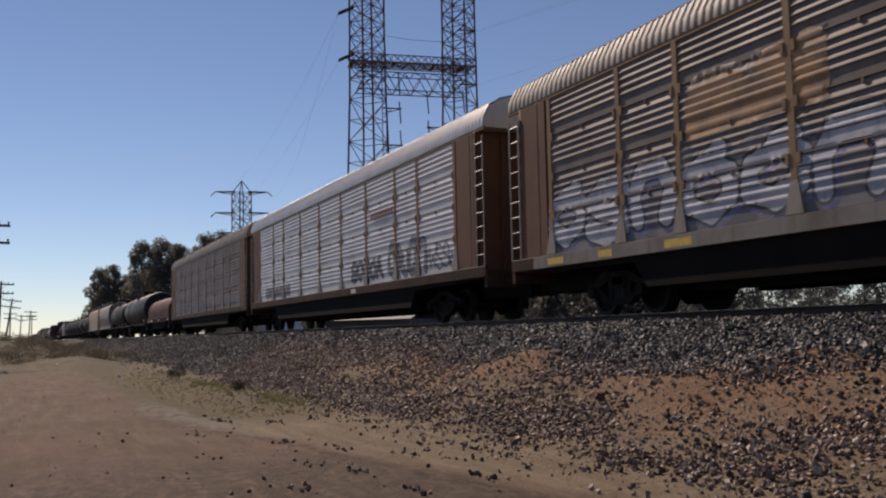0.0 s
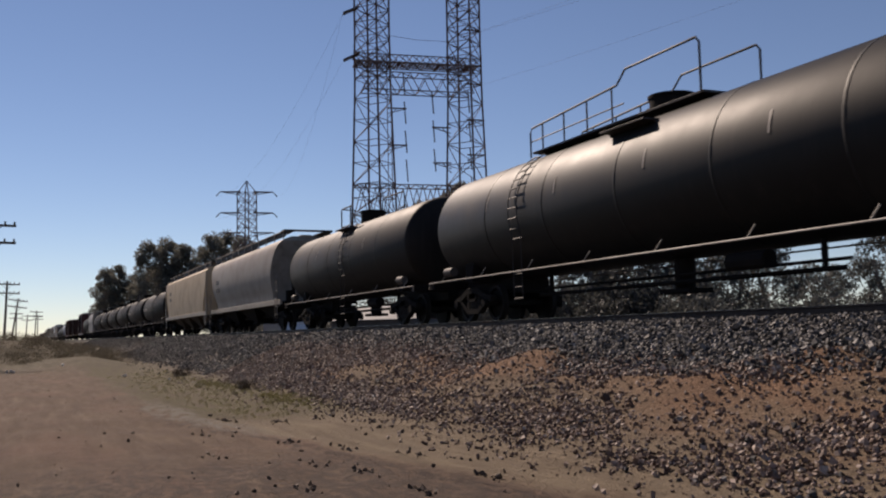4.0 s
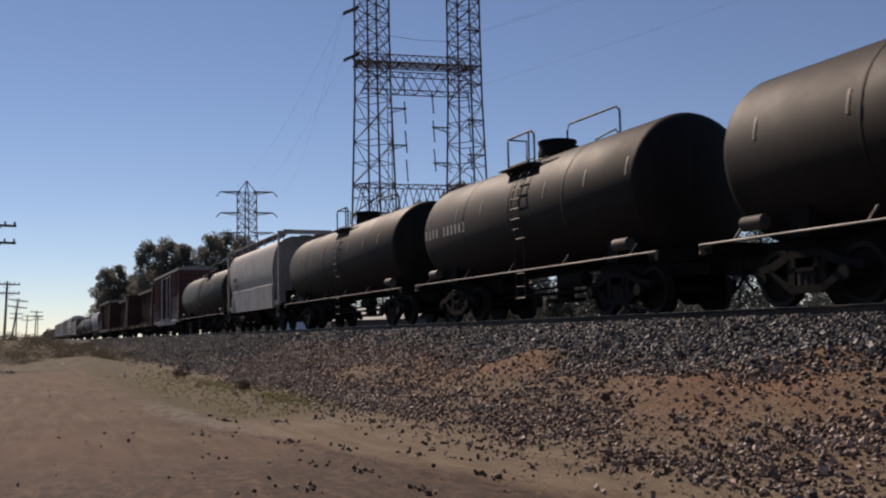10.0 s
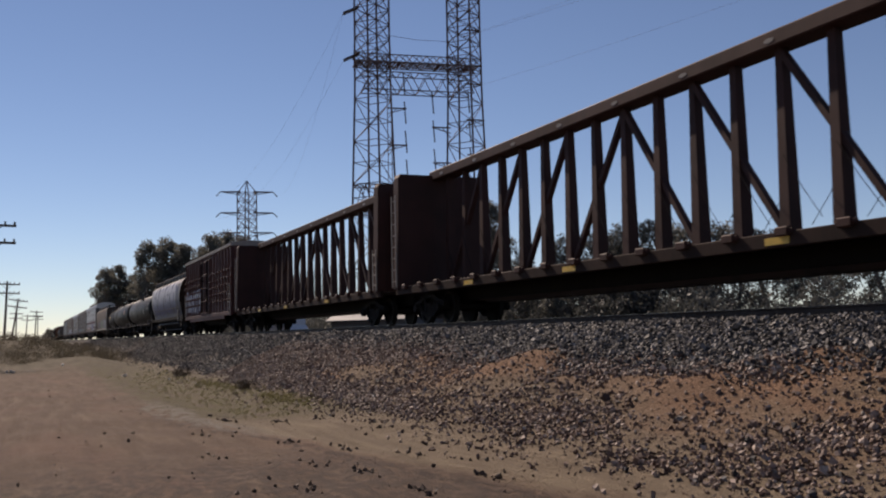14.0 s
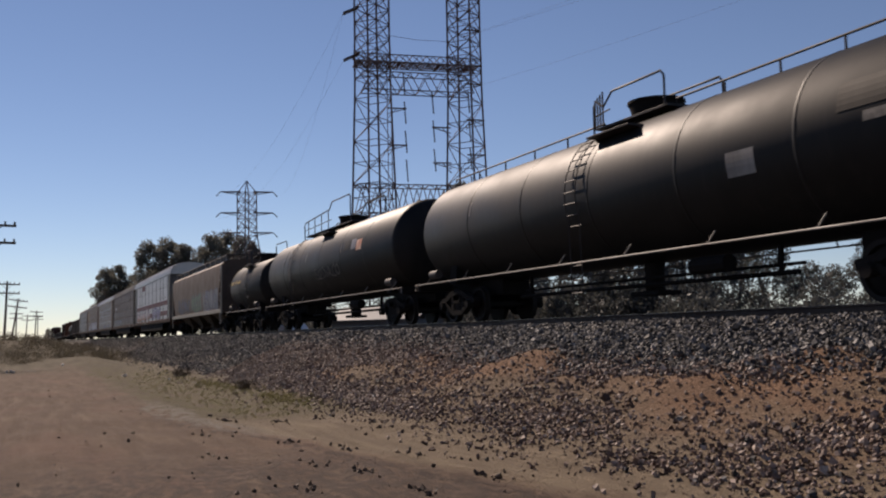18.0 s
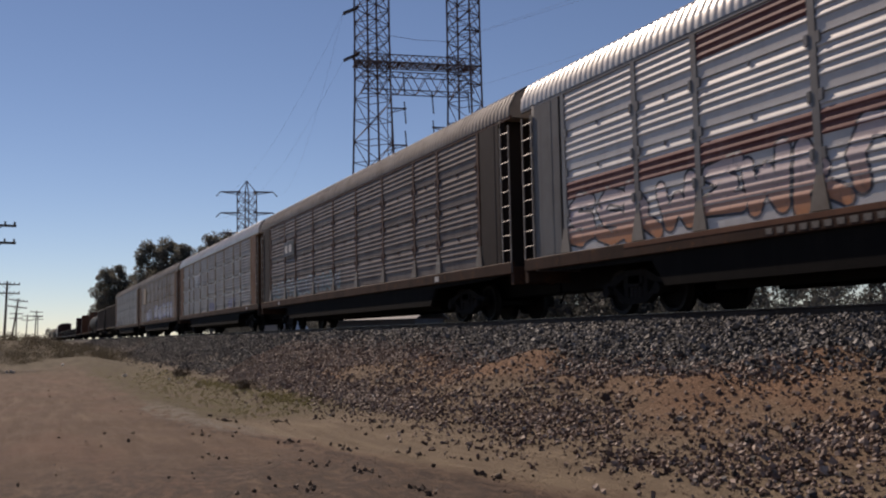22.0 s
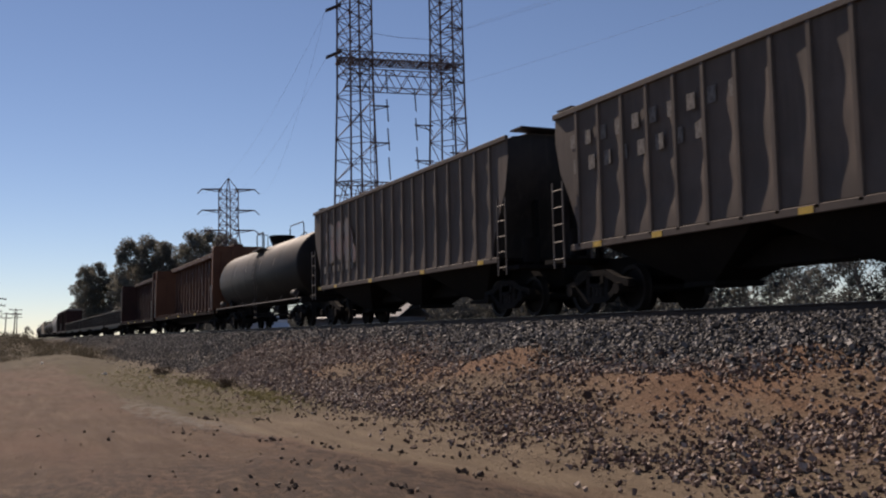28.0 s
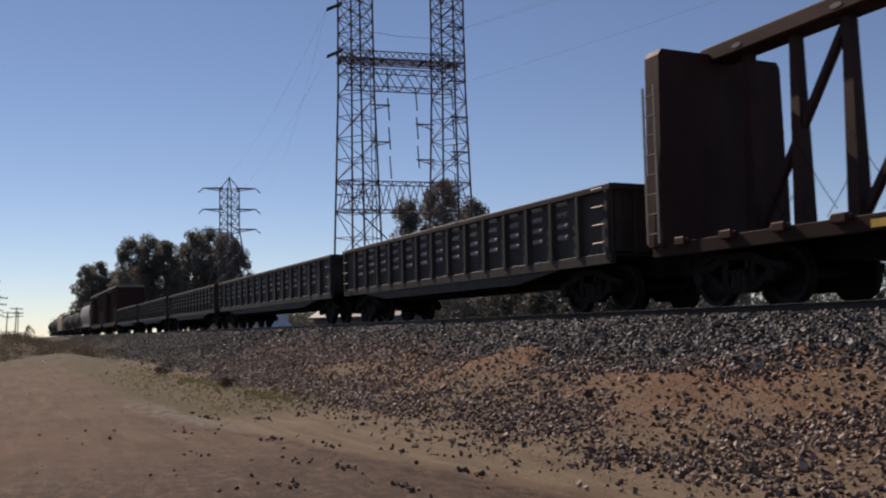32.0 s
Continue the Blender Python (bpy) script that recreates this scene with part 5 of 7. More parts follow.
def centrebeam(label, length, paint, bulk_paint):
    car = thing("centerbeam_flatcar", label, "railcar", "train cars")
    half = length / 2 - 0.75
    deck = Geo().slab(-half, half, -1.48, -1.36, 0.95, 1.2, 0.015).slab(-half, half, 1.36, 1.48, 0.95, 1.2, 0.015).box(-half, half, -1.38, 1.38, 1.06, 1.13)
    deck.prism("y", [(-half + 0.4, 1.06), (half - 0.4, 1.06), (half - 4.6, 0.55), (-half + 4.6, 0.55)], -0.3, 0.3)
    part("deck", deck, DECK_GRIME, car, "grimy dark brown deck", angle=0)
    part("top_chord", Geo().slab(-half + 0.2, half - 0.2, -0.3, 0.3, 4.74, 5.04, 0.03), paint, car, angle=0)
    n = 18
    xs = [-half + 1.2 + (2 * half - 2.4) * k / (n - 1) for k in range(n)]
    upright = Geo().add([(a * w, b * d, z) for z, w, d in ((1.13, 0.13, 0.15), (4.75, 0.085, 0.09)) for a, b in ((-1, -1), (1, -1), (1, 1), (-1, 1))],
                        [(0, 1, 5, 4), (1, 2, 6, 5), (2, 3, 7, 6), (3, 0, 4, 7), (3, 2, 1, 0), (4, 5, 6, 7)]).mesh("upright", paint, 0)
    for x in xs:
        part("upright", upright, None, car, at=pose(x, 0, 0))
    # single diagonals over two bays each, leaning out from the middle of the car
    mid_k = n // 2
    for k in list(range(mid_k - 1, -1, -2)):
        if k - 2 >= 0:
            part("diagonal", Geo().bar((xs[k], 0, 4.72), (xs[k - 2], 0, 1.25), 0.14, 0.12), paint, car, angle=0)
    for k in range(mid_k - 1, n, 2):
        if k + 2 < n:
            part("diagonal", Geo().bar((xs[k], -0.02, 4.72), (xs[k + 2], -0.02, 1.25), 0.14, 0.12), paint, car, angle=0)
    for k in range(n - 1):
        w = xs[k + 1] - xs[k]
        part("tie_cable", Geo().tube([(xs[k] + 0.1, -0.2, 2.75), (xs[k] + w * 0.55, -0.34, 2.05), (xs[k + 1] - 0.1, -0.4, 1.5)], 0.009, 4), BLACK, car, angle=0)
        part("tie_cable", Geo().tube([(xs[k] + 0.1, 0.4, 1.5), (xs[k] + w * 0.5, 0.34, 2.0), (xs[k + 1] - 0.1, 0.2, 2.6)], 0.009, 4), BLACK, car, angle=0)
    eye_mesh = Geo().prism("y", [(0.13 * math.cos(a), 0.045 * math.sin(a)) for a in np.linspace(0, 2 * math.pi, 13)[:-1]], -0.306, -0.3).mesh("chord_eye", PALE_RAIL, 0)
    for k in range(0, n, 2):
        part("chord_eye", eye_mesh, None, car, "pale oval eye in the top chord", at=pose(xs[k], 0, 4.86))
    winch = Geo().slab(-0.13, 0.13, -0.08, 0.08, 1.12, 1.27, 0.02).tube([(-0.19, 0, 1.2), (0.19, 0, 1.2)], 0.05, 8).mesh("winch", paint, 0)
    for x in np.linspace(-half + 0.9, half - 0.9, 18):
        for s in (-1, 1):
            part("winch", winch, None, car, at=pose(x, s * 1.5, 0))
    for s in (-1, 1):
        turn = pose(0, 0, 0, 0, 0, 0 if s > 0 else 180)
        g = Geo().prism("x", [(-1.57, 1.15), (1.57, 1.15), (1.5, 4.78), (1.42, 4.9), (-1.42, 4.9), (-1.5, 4.78)], half - 0.42, half)
        bulk = part("bulkhead", g, bulk_paint, car, at=turn, angle=0)
        for y in (-1.0, -0.35, 0.35, 1.0):
            part("stiffener", Geo().slab(half - 0.004, half + 0.06, y - 0.06, y + 0.06, 1.2, 4.6, 0.01), bulk_paint, bulk, angle=0)
        part("ladder", ladder(3.0, 0.34, 8).mesh("ladder", PALE_RAIL, 0), None, car, at=turn @ pose(half - 0.2, 1.6, 1.2))
        part("ladder", ladder(1.4, 0.34, 4).mesh("ladder", PALE_RAIL, 0), None, car, at=turn @ pose(half - 0.2, -1.6, 1.2))
    part("end_sill", Geo().slab(-length / 2 + 0.5, length / 2 - 0.5, -0.35, 0.35, 0.66, 1.05, 0.02), BLACK, car)
    for x in (-half * 0.55, -half * 0.1, half * 0.45):
        part("reflector", Geo().box(x, x + 0.55, -1.486, -1.48, 1.0, 1.12), YELLOW, car, angle=0)
    running_gear(car, length, length - 5.2)
    return car


# ---- gondola ----
def gondola(label, length, paint, ribs=16, height=2.45, slots=True):
    car = thing("gondola", label, "railcar", "train cars")
    half = length / 2 - 0.75
    g = Geo()
    for s in (-1, 1):
        a, b = sorted((s * 1.38, s * 1.43))
        g.box(-half, half, a, b, 1.15, height)
        a, b = sorted((s * half, s * (half - 0.06)))
        g.box(a, b, -1.4, 1.4, 1.15, height)
    g.box(-half, half, -1.4, 1.4, 1.12, 1.2)
    part("tub", g, paint, car, angle=0)
    rim = Geo()
    for s in (-1, 1):
        rim.slab(-half - 0.05, half + 0.05, s * 1.44 - 0.09, s * 1.44 + 0.09, height, height + 0.14, 0.02)
        a, b = sorted((s * half - 0.06, s * half + 0.1))
        rim.slab(a, b, -1.45, 1.45, height, height + 0.14, 0.02)
    part("top_chord", rim, paint, car, angle=0)
    rib = Geo().prism("z", [(-0.08, -1.43), (-0.05, -1.53), (0.05, -1.53), (0.08, -1.43)], 1.15, height).mesh("side_rib", paint, 0)
    slot = Geo()
    for z in (1.6, 1.85, 2.1, 2.35):
        slot.prism("x", [(-1.43, z), (-1.47, z + 0.03), (-1.47, z + 0.07), (-1.43, z + 0.12)], 0.22, 0.62)
    slot_mesh = slot.mesh("side_bead", WORN_GREY, 0)
    for s in (-1, 1):
        turn = pose(0, 0, 0, 0, 0, 0 if s < 0 else 180)
        for k in range(ribs):
            x = -half + 0.1 + (2 * half - 0.2) * k / (ribs - 1)
            part("side_rib", rib, None, car, at=turn @ pose(x, 0, 0))
            if slots and 0 < k < ribs - 2:
                part("side_bead", slot_mesh, None, car, at=turn @ pose(x, 0, 0))
        part("side_sill", Geo().slab(-half, half, -1.5, -1.38, 0.95, 1.17, 0.01).prism("y", [(-half + 2, 0.96), (half - 2, 0.96), (half - 4, 0.72), (-half + 4, 0.72)], -1.46, -1.4), paint, car, at=turn, angle=0)
        for sx in (-1, 1):
            part("ladder", ladder(1.5, 0.42, 4, rail=False).mesh("ladder", PALE_RAIL, 0), None, car, at=turn @ pose(sx * (half - 0.35), -1.56, 1.2))
        e = Geo()
        for y in (-0.9, -0.3, 0.3, 0.9):
            e.slab(half, half + 0.1, y - 0.06, y + 0.06, 1.15, height, 0.01)
        part("end_rib", e, paint, car, at=turn, angle=0)
    part("underframe", Geo().slab(-length / 2 + 0.5, length / 2 - 0.5, -0.4, 0.4, 0.65, 1.12, 0.02), BLACK, car)
    running_gear(car, length, length - 4.4)
    return car


# ---- covered coil car ----
CREASE = steel("dark red-brown crease shade", (0.045, 0.017, 0.013), (0.028, 0.014, 0.012), 0.5, 0.7)


def coil_car(label, length, paint):
    car = thing("coil_car", label, "railcar", "train cars")
    half = length / 2 - 0.75
    hl = half - 0.75
    pts = [(1.52 * math.cos(a), 1.95 + 1.38 * max(math.sin(a), 0) ** 0.9) for a in np.linspace(0, math.pi, 15)]
    pts = [(1.5, 1.45)] + pts + [(-1.5, 1.45)]
    part("hood", Geo().prism("x", pts, -hl, hl), paint, car, angle=40)
    q = [(y * 1.008, z + 0.012) for y, z in pts]
    rib = Geo().prism("x", q, -0.035, 0.035).mesh("hood_rib", paint, 30)
    for x in (-hl + 0.05, -hl * 0.33, hl * 0.33, hl - 0.05):
        part("hood_rib", rib, None, car, at=pose(x, 0, 0))
    # wavering crease along each flank: a flat dark strip stands in for its shade
    for s in (-1, 1):
        rows = []
        for k in range(90):
            x = -hl + 0.5 + (2 * hl - 1.0) * k / 89
            a = 0.27 + 0.05 * math.sin(x * 2.1) + 0.05 * math.sin(x * 0.9 + 1) + 0.025 * math.sin(x * 5.3)
            w = 0.085 + 0.03 * math.sin(x * 3.7) + 0.015 * math.sin(x * 9.1)
            rows.append([(x, s * (1.52 * math.cos(q) + off), 1.95 + 1.38 * math.sin(q) ** 0.9) for q, off in ((a - w, 0.003), (a, 0.006), (a + 0.6 * w, 0.003))])
        part("crease", Geo().grid(rows if s > 0 else rows[::-1]), CREASE, car, "flat dark strip in place of a crease's shade")
        patch = Geo().grid([[(x, s * (1.52 * math.cos(q) + 0.004), 1.95 + 1.38 * math.sin(q) ** 0.9) for q in np.linspace(0.98, 1.2, 5)] for x in (4.4, 5.3)])
        part("paint_patch", patch, WORN_GREY, car, "pale scuffed paint patch")
    for x in (-hl * 0.66, hl * 0.66):
        g = Geo()
        for s in (-1, 1):
            g.tube([(x - 0.5, s * 0.5, 3.24), (x - 0.25, s * 0.62, 3.62), (x, s * 0.5, 3.28)], 0.04, 6)
            g.tube([(x + 0.2, s * 0.9, 3.06), (x + 0.55, s * 1.0, 3.02), (x + 0.7, s * 1.0, 3.22)], 0.04, 6)
        g.bar((x - 0.25, -0.62, 3.62), (x - 0.25, 0.62, 3.62), 0.07)
        part("lifting_bracket", g, BLACK, car, "black bent lifting bracket")
    g = Geo()
    for y in (-0.25, 0.25):
        g.tube([(-0.35, y, 3.26), (-0.25, y, 3.64), (0.0, y, 3.76), (0.25, y, 3.64), (0.35, y, 3.26)], 0.05, 6)
    part("lifting_loop", g, BLACK, car)
    for s in (-1, 1):
        a, b = sorted((s * 1.42, s * 1.55))
        part("side_sill", Geo().slab(-half, half, a, b, 1.12, 1.5, 0.02), SOOT, car, angle=0)
        a, b = sorted((s * 1.3, s * 1.42))
        part("sill_web", Geo().prism("y", [(-half + 2.6, 1.15), (half - 2.6, 1.15), (half - 4.0, 0.6), (-half + 4.0, 0.6)], a, b), SOOT, car, angle=0)
    part("deck", Geo().box(-half, half, -1.42, 1.42, 1.15, 1.45), SOOT, car, angle=0)
    part("centre_sill", Geo().slab(-length / 2 + 0.5, length / 2 - 0.5, -0.4, 0.4, 0.66, 1.15, 0.02), SOOT, car, angle=0)
    part("deck_rail", Geo().slab(-half, half, -1.57, -1.555, 1.472, 1.496, 0.003), PALE_RAIL, car, "pale worn deck edge", angle=0)
    for x in (-hl + 0.4, hl * -0.55, hl * 0.1, hl - 0.6):
        part("reflector", Geo().box(x, x + 0.5, -1.562, -1.556, 1.22, 1.38), YELLOW, car, angle=0)
    bars(car, -half + 3.2, -1.556, 1.24, 1.3, 0.14, 9, WHITE_MARK_GLINT, label="row of plain stencil bars")
    for sx in (-1, 1):
        part("ladder", ladder(1.0, 0.42, 3).mesh("ladder", RAILING, 0), None, car, at=pose(sx * (half - 0.3), -1.58, 0.5))
    running_gear(car, length, length - 4.4)
    return car


# ---- paints of the train ----
CHALK = steel("chalky pale overspray", (0.6, 0.59, 0.64), (0.13, 0.075, 0.075), 0.9, 0.7, patch=2.2)
OLD_YELLOW = steel("faded yellow patch paint", (0.36, 0.23, 0.04), (0.15, 0.1, 0.05), 0.6, 0.7)
# oxide lightened to imitate sun on the boxcar's bays
CHALK_RED_LIT = steel("chalky oxide paint lightened for sunlit bays", (0.4, 0.31, 0.31), (0.17, 0.085, 0.08), 0.85, 0.7, patch=1.4)
CHALK_GREY = steel("chalky grey overspray", (0.44, 0.4, 0.405), (0.16, 0.1, 0.1), 0.9, 0.7, patch=2.6)
FADED_RED = steel("faded red stripe paint", (0.2, 0.075, 0.07), (0.32, 0.19, 0.18), 0.7, 0.6)
ROOF_GREY = steel("galvanised roof", (0.36, 0.32, 0.28), (0.18, 0.15, 0.13), 0.5, 0.55, 0.0)
ROOF_BRIGHT = steel("bright galvanised roof", (0.7, 0.67, 0.63), (0.42, 0.39, 0.36), 0.35, 0.36, 0.2, gloss=0.6)
WORN_GREY = steel("worn grey paint", (0.36, 0.35, 0.33), (0.13, 0.11, 0.1), 0.5, 0.6)
RACK_SILVER = steel("galvanised side panel", (0.33, 0.31, 0.295), (0.175, 0.155, 0.142), 0.45, 0.5, 0.0, bump=0.04, gloss=0.35)
RACK_WHITE = steel("white side panel", (0.78, 0.765, 0.745), (0.5, 0.475, 0.45), 0.4, 0.42, 0.0, bump=0.04, gloss=0.5)
RACK_BROWN = steel("grimy tan side panel", (0.3, 0.25, 0.218), (0.135, 0.104, 0.088), 0.6, 0.55, 0.0, bump=0.04, gloss=0.35)
RACK_DARK = steel("sooty brown side panel", (0.22, 0.178, 0.156), (0.095, 0.073, 0.063), 0.55, 0.55, 0.0, bump=0.04, gloss=0.3)
POST_TAN = steel("tan post paint", (0.34, 0.21, 0.1), (0.15, 0.1, 0.07), 0.5, 0.55)
POST_YELLOW = steel("ochre post paint", (0.36, 0.26, 0.14), (0.2, 0.155, 0.11), 0.45, 0.55)
POST_SILVER = steel("silver post paint", (0.27, 0.265, 0.26), (0.14, 0.125, 0.115), 0.5, 0.45, 0.2)
POST_BROWN = steel("brown post paint", (0.15, 0.085, 0.06), (0.08, 0.055, 0.045), 0.5, 0.6)
END_BROWN = steel("oxide brown end paint", (0.2, 0.095, 0.05), (0.1, 0.06, 0.045), 0.5, 0.6)
END_TAN = steel("rusty tan end paint", (0.21, 0.098, 0.046), (0.1, 0.052, 0.032), 0.5, 0.6)
END_DARK = steel("dark brown end paint", (0.04, 0.027, 0.023), (0.025, 0.02, 0.018), 0.5, 0.65)
END_SILVER = steel("silver end paint", (0.2, 0.195, 0.19), (0.1, 0.095, 0.09), 0.5, 0.5, 0.1)
# darker copy of the hopper's body brown, with the end's shade put in
HOP_END = steel("dusty brown end sheet with shade painted in", (0.13, 0.088, 0.066), (0.07, 0.052, 0.042), 0.5, 0.65)
TANK_BLACK = steel("glossy black tank paint", (0.013, 0.0122, 0.012), (0.033, 0.028, 0.025), 0.5, 0.5, gloss=0.2, patch=0.6, bump=0.04)
TANK_SOOT = steel("sooty tank paint", (0.014, 0.011, 0.0098), (0.037, 0.0275, 0.022), 0.6, 0.6, gloss=0.14, patch=0.6, bump=0.04)
TANK_GREY = steel("dusty grey-black tank paint", (0.016, 0.0138, 0.0126), (0.037, 0.03, 0.026), 0.55, 0.56, gloss=0.18, patch=0.6, bump=0.04)
FADED_WHITE = plain("worn white stencil paint", (0.34, 0.32, 0.3), 0.8, 0.2, 9)
FADED_MARK = plain("faded stencil paint", (0.15, 0.135, 0.12), 0.8, 0.25, 9)
RED = steel("faded red hood paint", (0.112, 0.026, 0.018), (0.045, 0.016, 0.013), 0.65, 0.62, gloss=0.1)
HOP_GREY = steel("warm grey hopper paint", (0.42, 0.37, 0.318), (0.25, 0.212, 0.18), 0.45, 0.55)
HOP_BEIGE = steel("beige hopper paint", (0.62, 0.49, 0.33), (0.38, 0.29, 0.2), 0.45, 0.6)
HOP_CHUTE = steel("grimy brown chute paint", (0.1, 0.07, 0.05), (0.05, 0.038, 0.03), 0.55, 0.65)
HOP_SILL = steel("pale sill paint", (0.48, 0.42, 0.34), (0.25, 0.2, 0.16), 0.4, 0.55)
HOP_WHITE = steel("dirty white hopper paint", (0.46, 0.43, 0.39), (0.25, 0.22, 0.19), 0.4, 0.5)
HOP_BROWN = steel("dusty brown hopper paint", (0.2, 0.142, 0.105), (0.105, 0.076, 0.058), 0.5, 0.6)
HOP_RIM = steel("dusty brown overspray", (0.15, 0.115, 0.095), (0.1, 0.075, 0.06), 0.5, 0.7)
# the second, paler colour imitates sunlit parts of the dished bays
HOP_DARK = steel("dark brown-grey hopper paint with lit clouds", (0.124, 0.102, 0.088), (0.215, 0.172, 0.147), 0.5, 0.7)
OXIDE = steel("oxide red paint", (0.125, 0.049, 0.043), (0.085, 0.055, 0.053), 0.55, 0.6)
OXIDE_DARK = steel("dark oxide paint", (0.07, 0.03, 0.024), (0.035, 0.023, 0.02), 0.55, 0.65)
CB_BROWN = steel("dull red-brown paint", (0.14, 0.066, 0.043), (0.075, 0.044, 0.034), 0.5, 0.65)
RUST_TAN = steel("rusty brown paint", (0.2, 0.085, 0.045), (0.11, 0.05, 0.032), 0.5, 0.65)
GON_BLACK = steel("black gondola paint", (0.035, 0.033, 0.033), (0.1, 0.085, 0.075), 0.55, 0.65)

# ---- the train: each car, with the ends of its stretch of train measured back from a mark at the start ----
TRAIN = []


def place(car, front, back):
    TRAIN.append((car, (front + back) / 2))


def flat(y):
    return lambda z: y


c = autorack("sooty brown autorack with silver and blue graffiti", RACK_DARK, POST_TAN, ROOF_GREY, END_BROWN, PALE_RAIL, ((-11.6, 0.7, YELLOW), (-9.6, 0.5, YELLOW), (-7.2, 0.8, YELLOW)))
graffiti(c, -12.0, 14.5, 1.42, 1.5, 11, 9, SPRAY["silver"], SPRAY["black"], rack_surface, "silver and blue sprayed lettering", 0.2, 0.04, 0.06, shade=SPRAY["blue"], back=SPRAY["grey"])
part("sill_paint", Geo().box(-12.6, 2.0, -1.605, -1.6, 1.13, 1.4), FOOT_GREY, c, "grey sprayed sill", angle=0)
graffiti(c, -6.9, 3.4, 3.05, 1.2, 15, 2, SPRAY["amber"], RACK_BROWN, rack_surface, "amber rust stain", 0.42, 0.05, 0.12)
place(c, 7.2, -21.5)
c = autorack("white galvanised autorack with brown ends", RACK_WHITE, POST_TAN, ROOF_BRIGHT, END_BROWN, PALE_RAIL, ((3.0, 0.5, WHITE_MARK_GLINT),))
graffiti(c, 2.6, 3.4, 1.48, 0.85, 12, 5, SPRAY["black"], SPRAY["grey"], rack_surface, "black sprayed lettering", 0.08, 0.035, 0.04)
graffiti(c, 6.4, 3.4, 1.45, 1.25, 16, 4, SPRAY["grey"], SPRAY["black"], rack_surface, "black outlined sprayed lettering", 0.09, 0.035, 0.06)
graffiti(c, 9.9, 2.4, 1.5, 0.8, 17, 5, SPRAY["black"], SPRAY["grey"], rack_surface, "thin black sprayed tag", 0.022, 0.03, 0.02)
bars(c, 6.0, -1.575, 3.62, 2.2, 0.2, 9, FADED_RED, label="faded red plain stencil bars")
graffiti(c, -10.6, 4.6, 1.5, 0.5, 13, 9, SPRAY["grey"], SPRAY["grey"], rack_surface, "grey sprayed tags", 0.06)
place(c, -21.5, -50.6)
c = autorack("sooty brown autorack with tan posts", RACK_DARK, POST_TAN, ROOF_GREY, END_TAN, PALE_RAIL)
graffiti(c, -8.5, 10, 1.46, 0.55, 14, 16, SPRAY["grey"], SPRAY["black"], rack_surface, "faded grey tags", 0.06)
place(c, -50.6, -78.5)
place(coil_car("red hooded coil car with black lifting brackets", 16.2, RED), -78.5, -94.8)
place(tank_car("long glossy black tank car", 21.2, 1.56, TANK_BLACK, walkway=True, stripes=(-6, -2.5, 1, 4.5, 8)), -94.8, -116.0)
place(tank_car("short dusty black tank car", 17.3, 1.52, TANK_GREY, stripes=(-3, 3)), -116.0, -133.3)
c = covered_hopper("warm grey round-sided covered hopper", 20.0, "round", HOP_GREY, HOP_SILL, WORN_GREY, 3, roof_mat=HOP_GREY, notch=1.5, posts=False)
bars(c, -6.1, -1.604, 2.95, 1.1, 0.26, 4, DARK_MARK, label="row of plain stencil bars")
bars(c, -6.0, -1.596, 2.48, 1.3, 0.26, 5, DARK_MARK, label="row of plain stencil bars")
place(c, -133.3, -153.2)
c = covered_hopper("beige covered hopper with pale side sill", 21.3, "flat", HOP_BEIGE, HOP_SILL, HOP_BEIGE, 4, roof_mat=HOP_BEIGE, notch=1.2, bend=HOP_CHUTE)
bars(c, -6.9, -1.565, 3.2, 0.9, 0.26, 4, DARK_MARK, label="row of plain stencil bars")
bars(c, -6.9, -1.565, 2.72, 1.0, 0.26, 4, DARK_MARK, label="row of plain stencil bars")
place(c, -153.0, -174.1)
for f, b, paint, r, mk in ((-174.3, -191.6, TANK_SOOT, 1.53, 1), (-191.6, -207.0, TANK_SOOT, 1.53, 1), (-207.0, -222.0, TANK_SOOT, 1.53, 0),
                           (-222.0, -236.6, TANK_SOOT, 1.53, 0), (-236.6, -250.3, TANK_SOOT, 1.53, 1), (-250.3, -266.6, TANK_SOOT, 1.53, 0)):
    place(tank_car("sooty brown-black tank car with railed dome", f - b, r, paint, stripes=(-5.2, -3.2, -1.6, 1.8, 3.6, 5.2),
                   mark=(-(f - b) / 2 + 1.5, 1.5, 2.9, 0.27, 11, FADED_WHITE) if mk else None), f, b)
c = covered_hopper("short white two-bay covered hopper", 13.8, "round", HOP_WHITE, HOP_WHITE, WORN_GREY, 2, rail_mat=WORN_GREY, roof_mat=HOP_WHITE, notch=0.85, cage=True)
bars(c, -3.65, -1.604, 2.8, 1.05, 0.25, 8, DARK_MARK, label="row of plain stencil bars")
bars(c, -3.58, -1.585, 2.42, 1.1, 0.24, 9, DARK_MARK, label="row of plain stencil bars", gap=0.5)
place(c, -266.6, -280.2)
place(tank_car("long dusty black tank car", 18.8, 1.55, TANK_GREY, stripes=(-5, -2, 1.5, 4.5), dome=1.1, low=True), -280.2, -299.0)
c = boxcar("oxide red ribbed boxcar covered in graffiti", 17.0, OXIDE, 2, 23, door_paint=(CHALK_GREY, CHALK, CHALK_RED_LIT))
for k in range(2):
    graffiti(c, -3.0 + 3.1 * k, 2.8, 1.42, 1.5, 41 + k, 5, SPRAY["grey"], SPRAY["white"], flat(-1.486), "pale sprayed tags on the doors", 0.07, 0.035, 0.05)
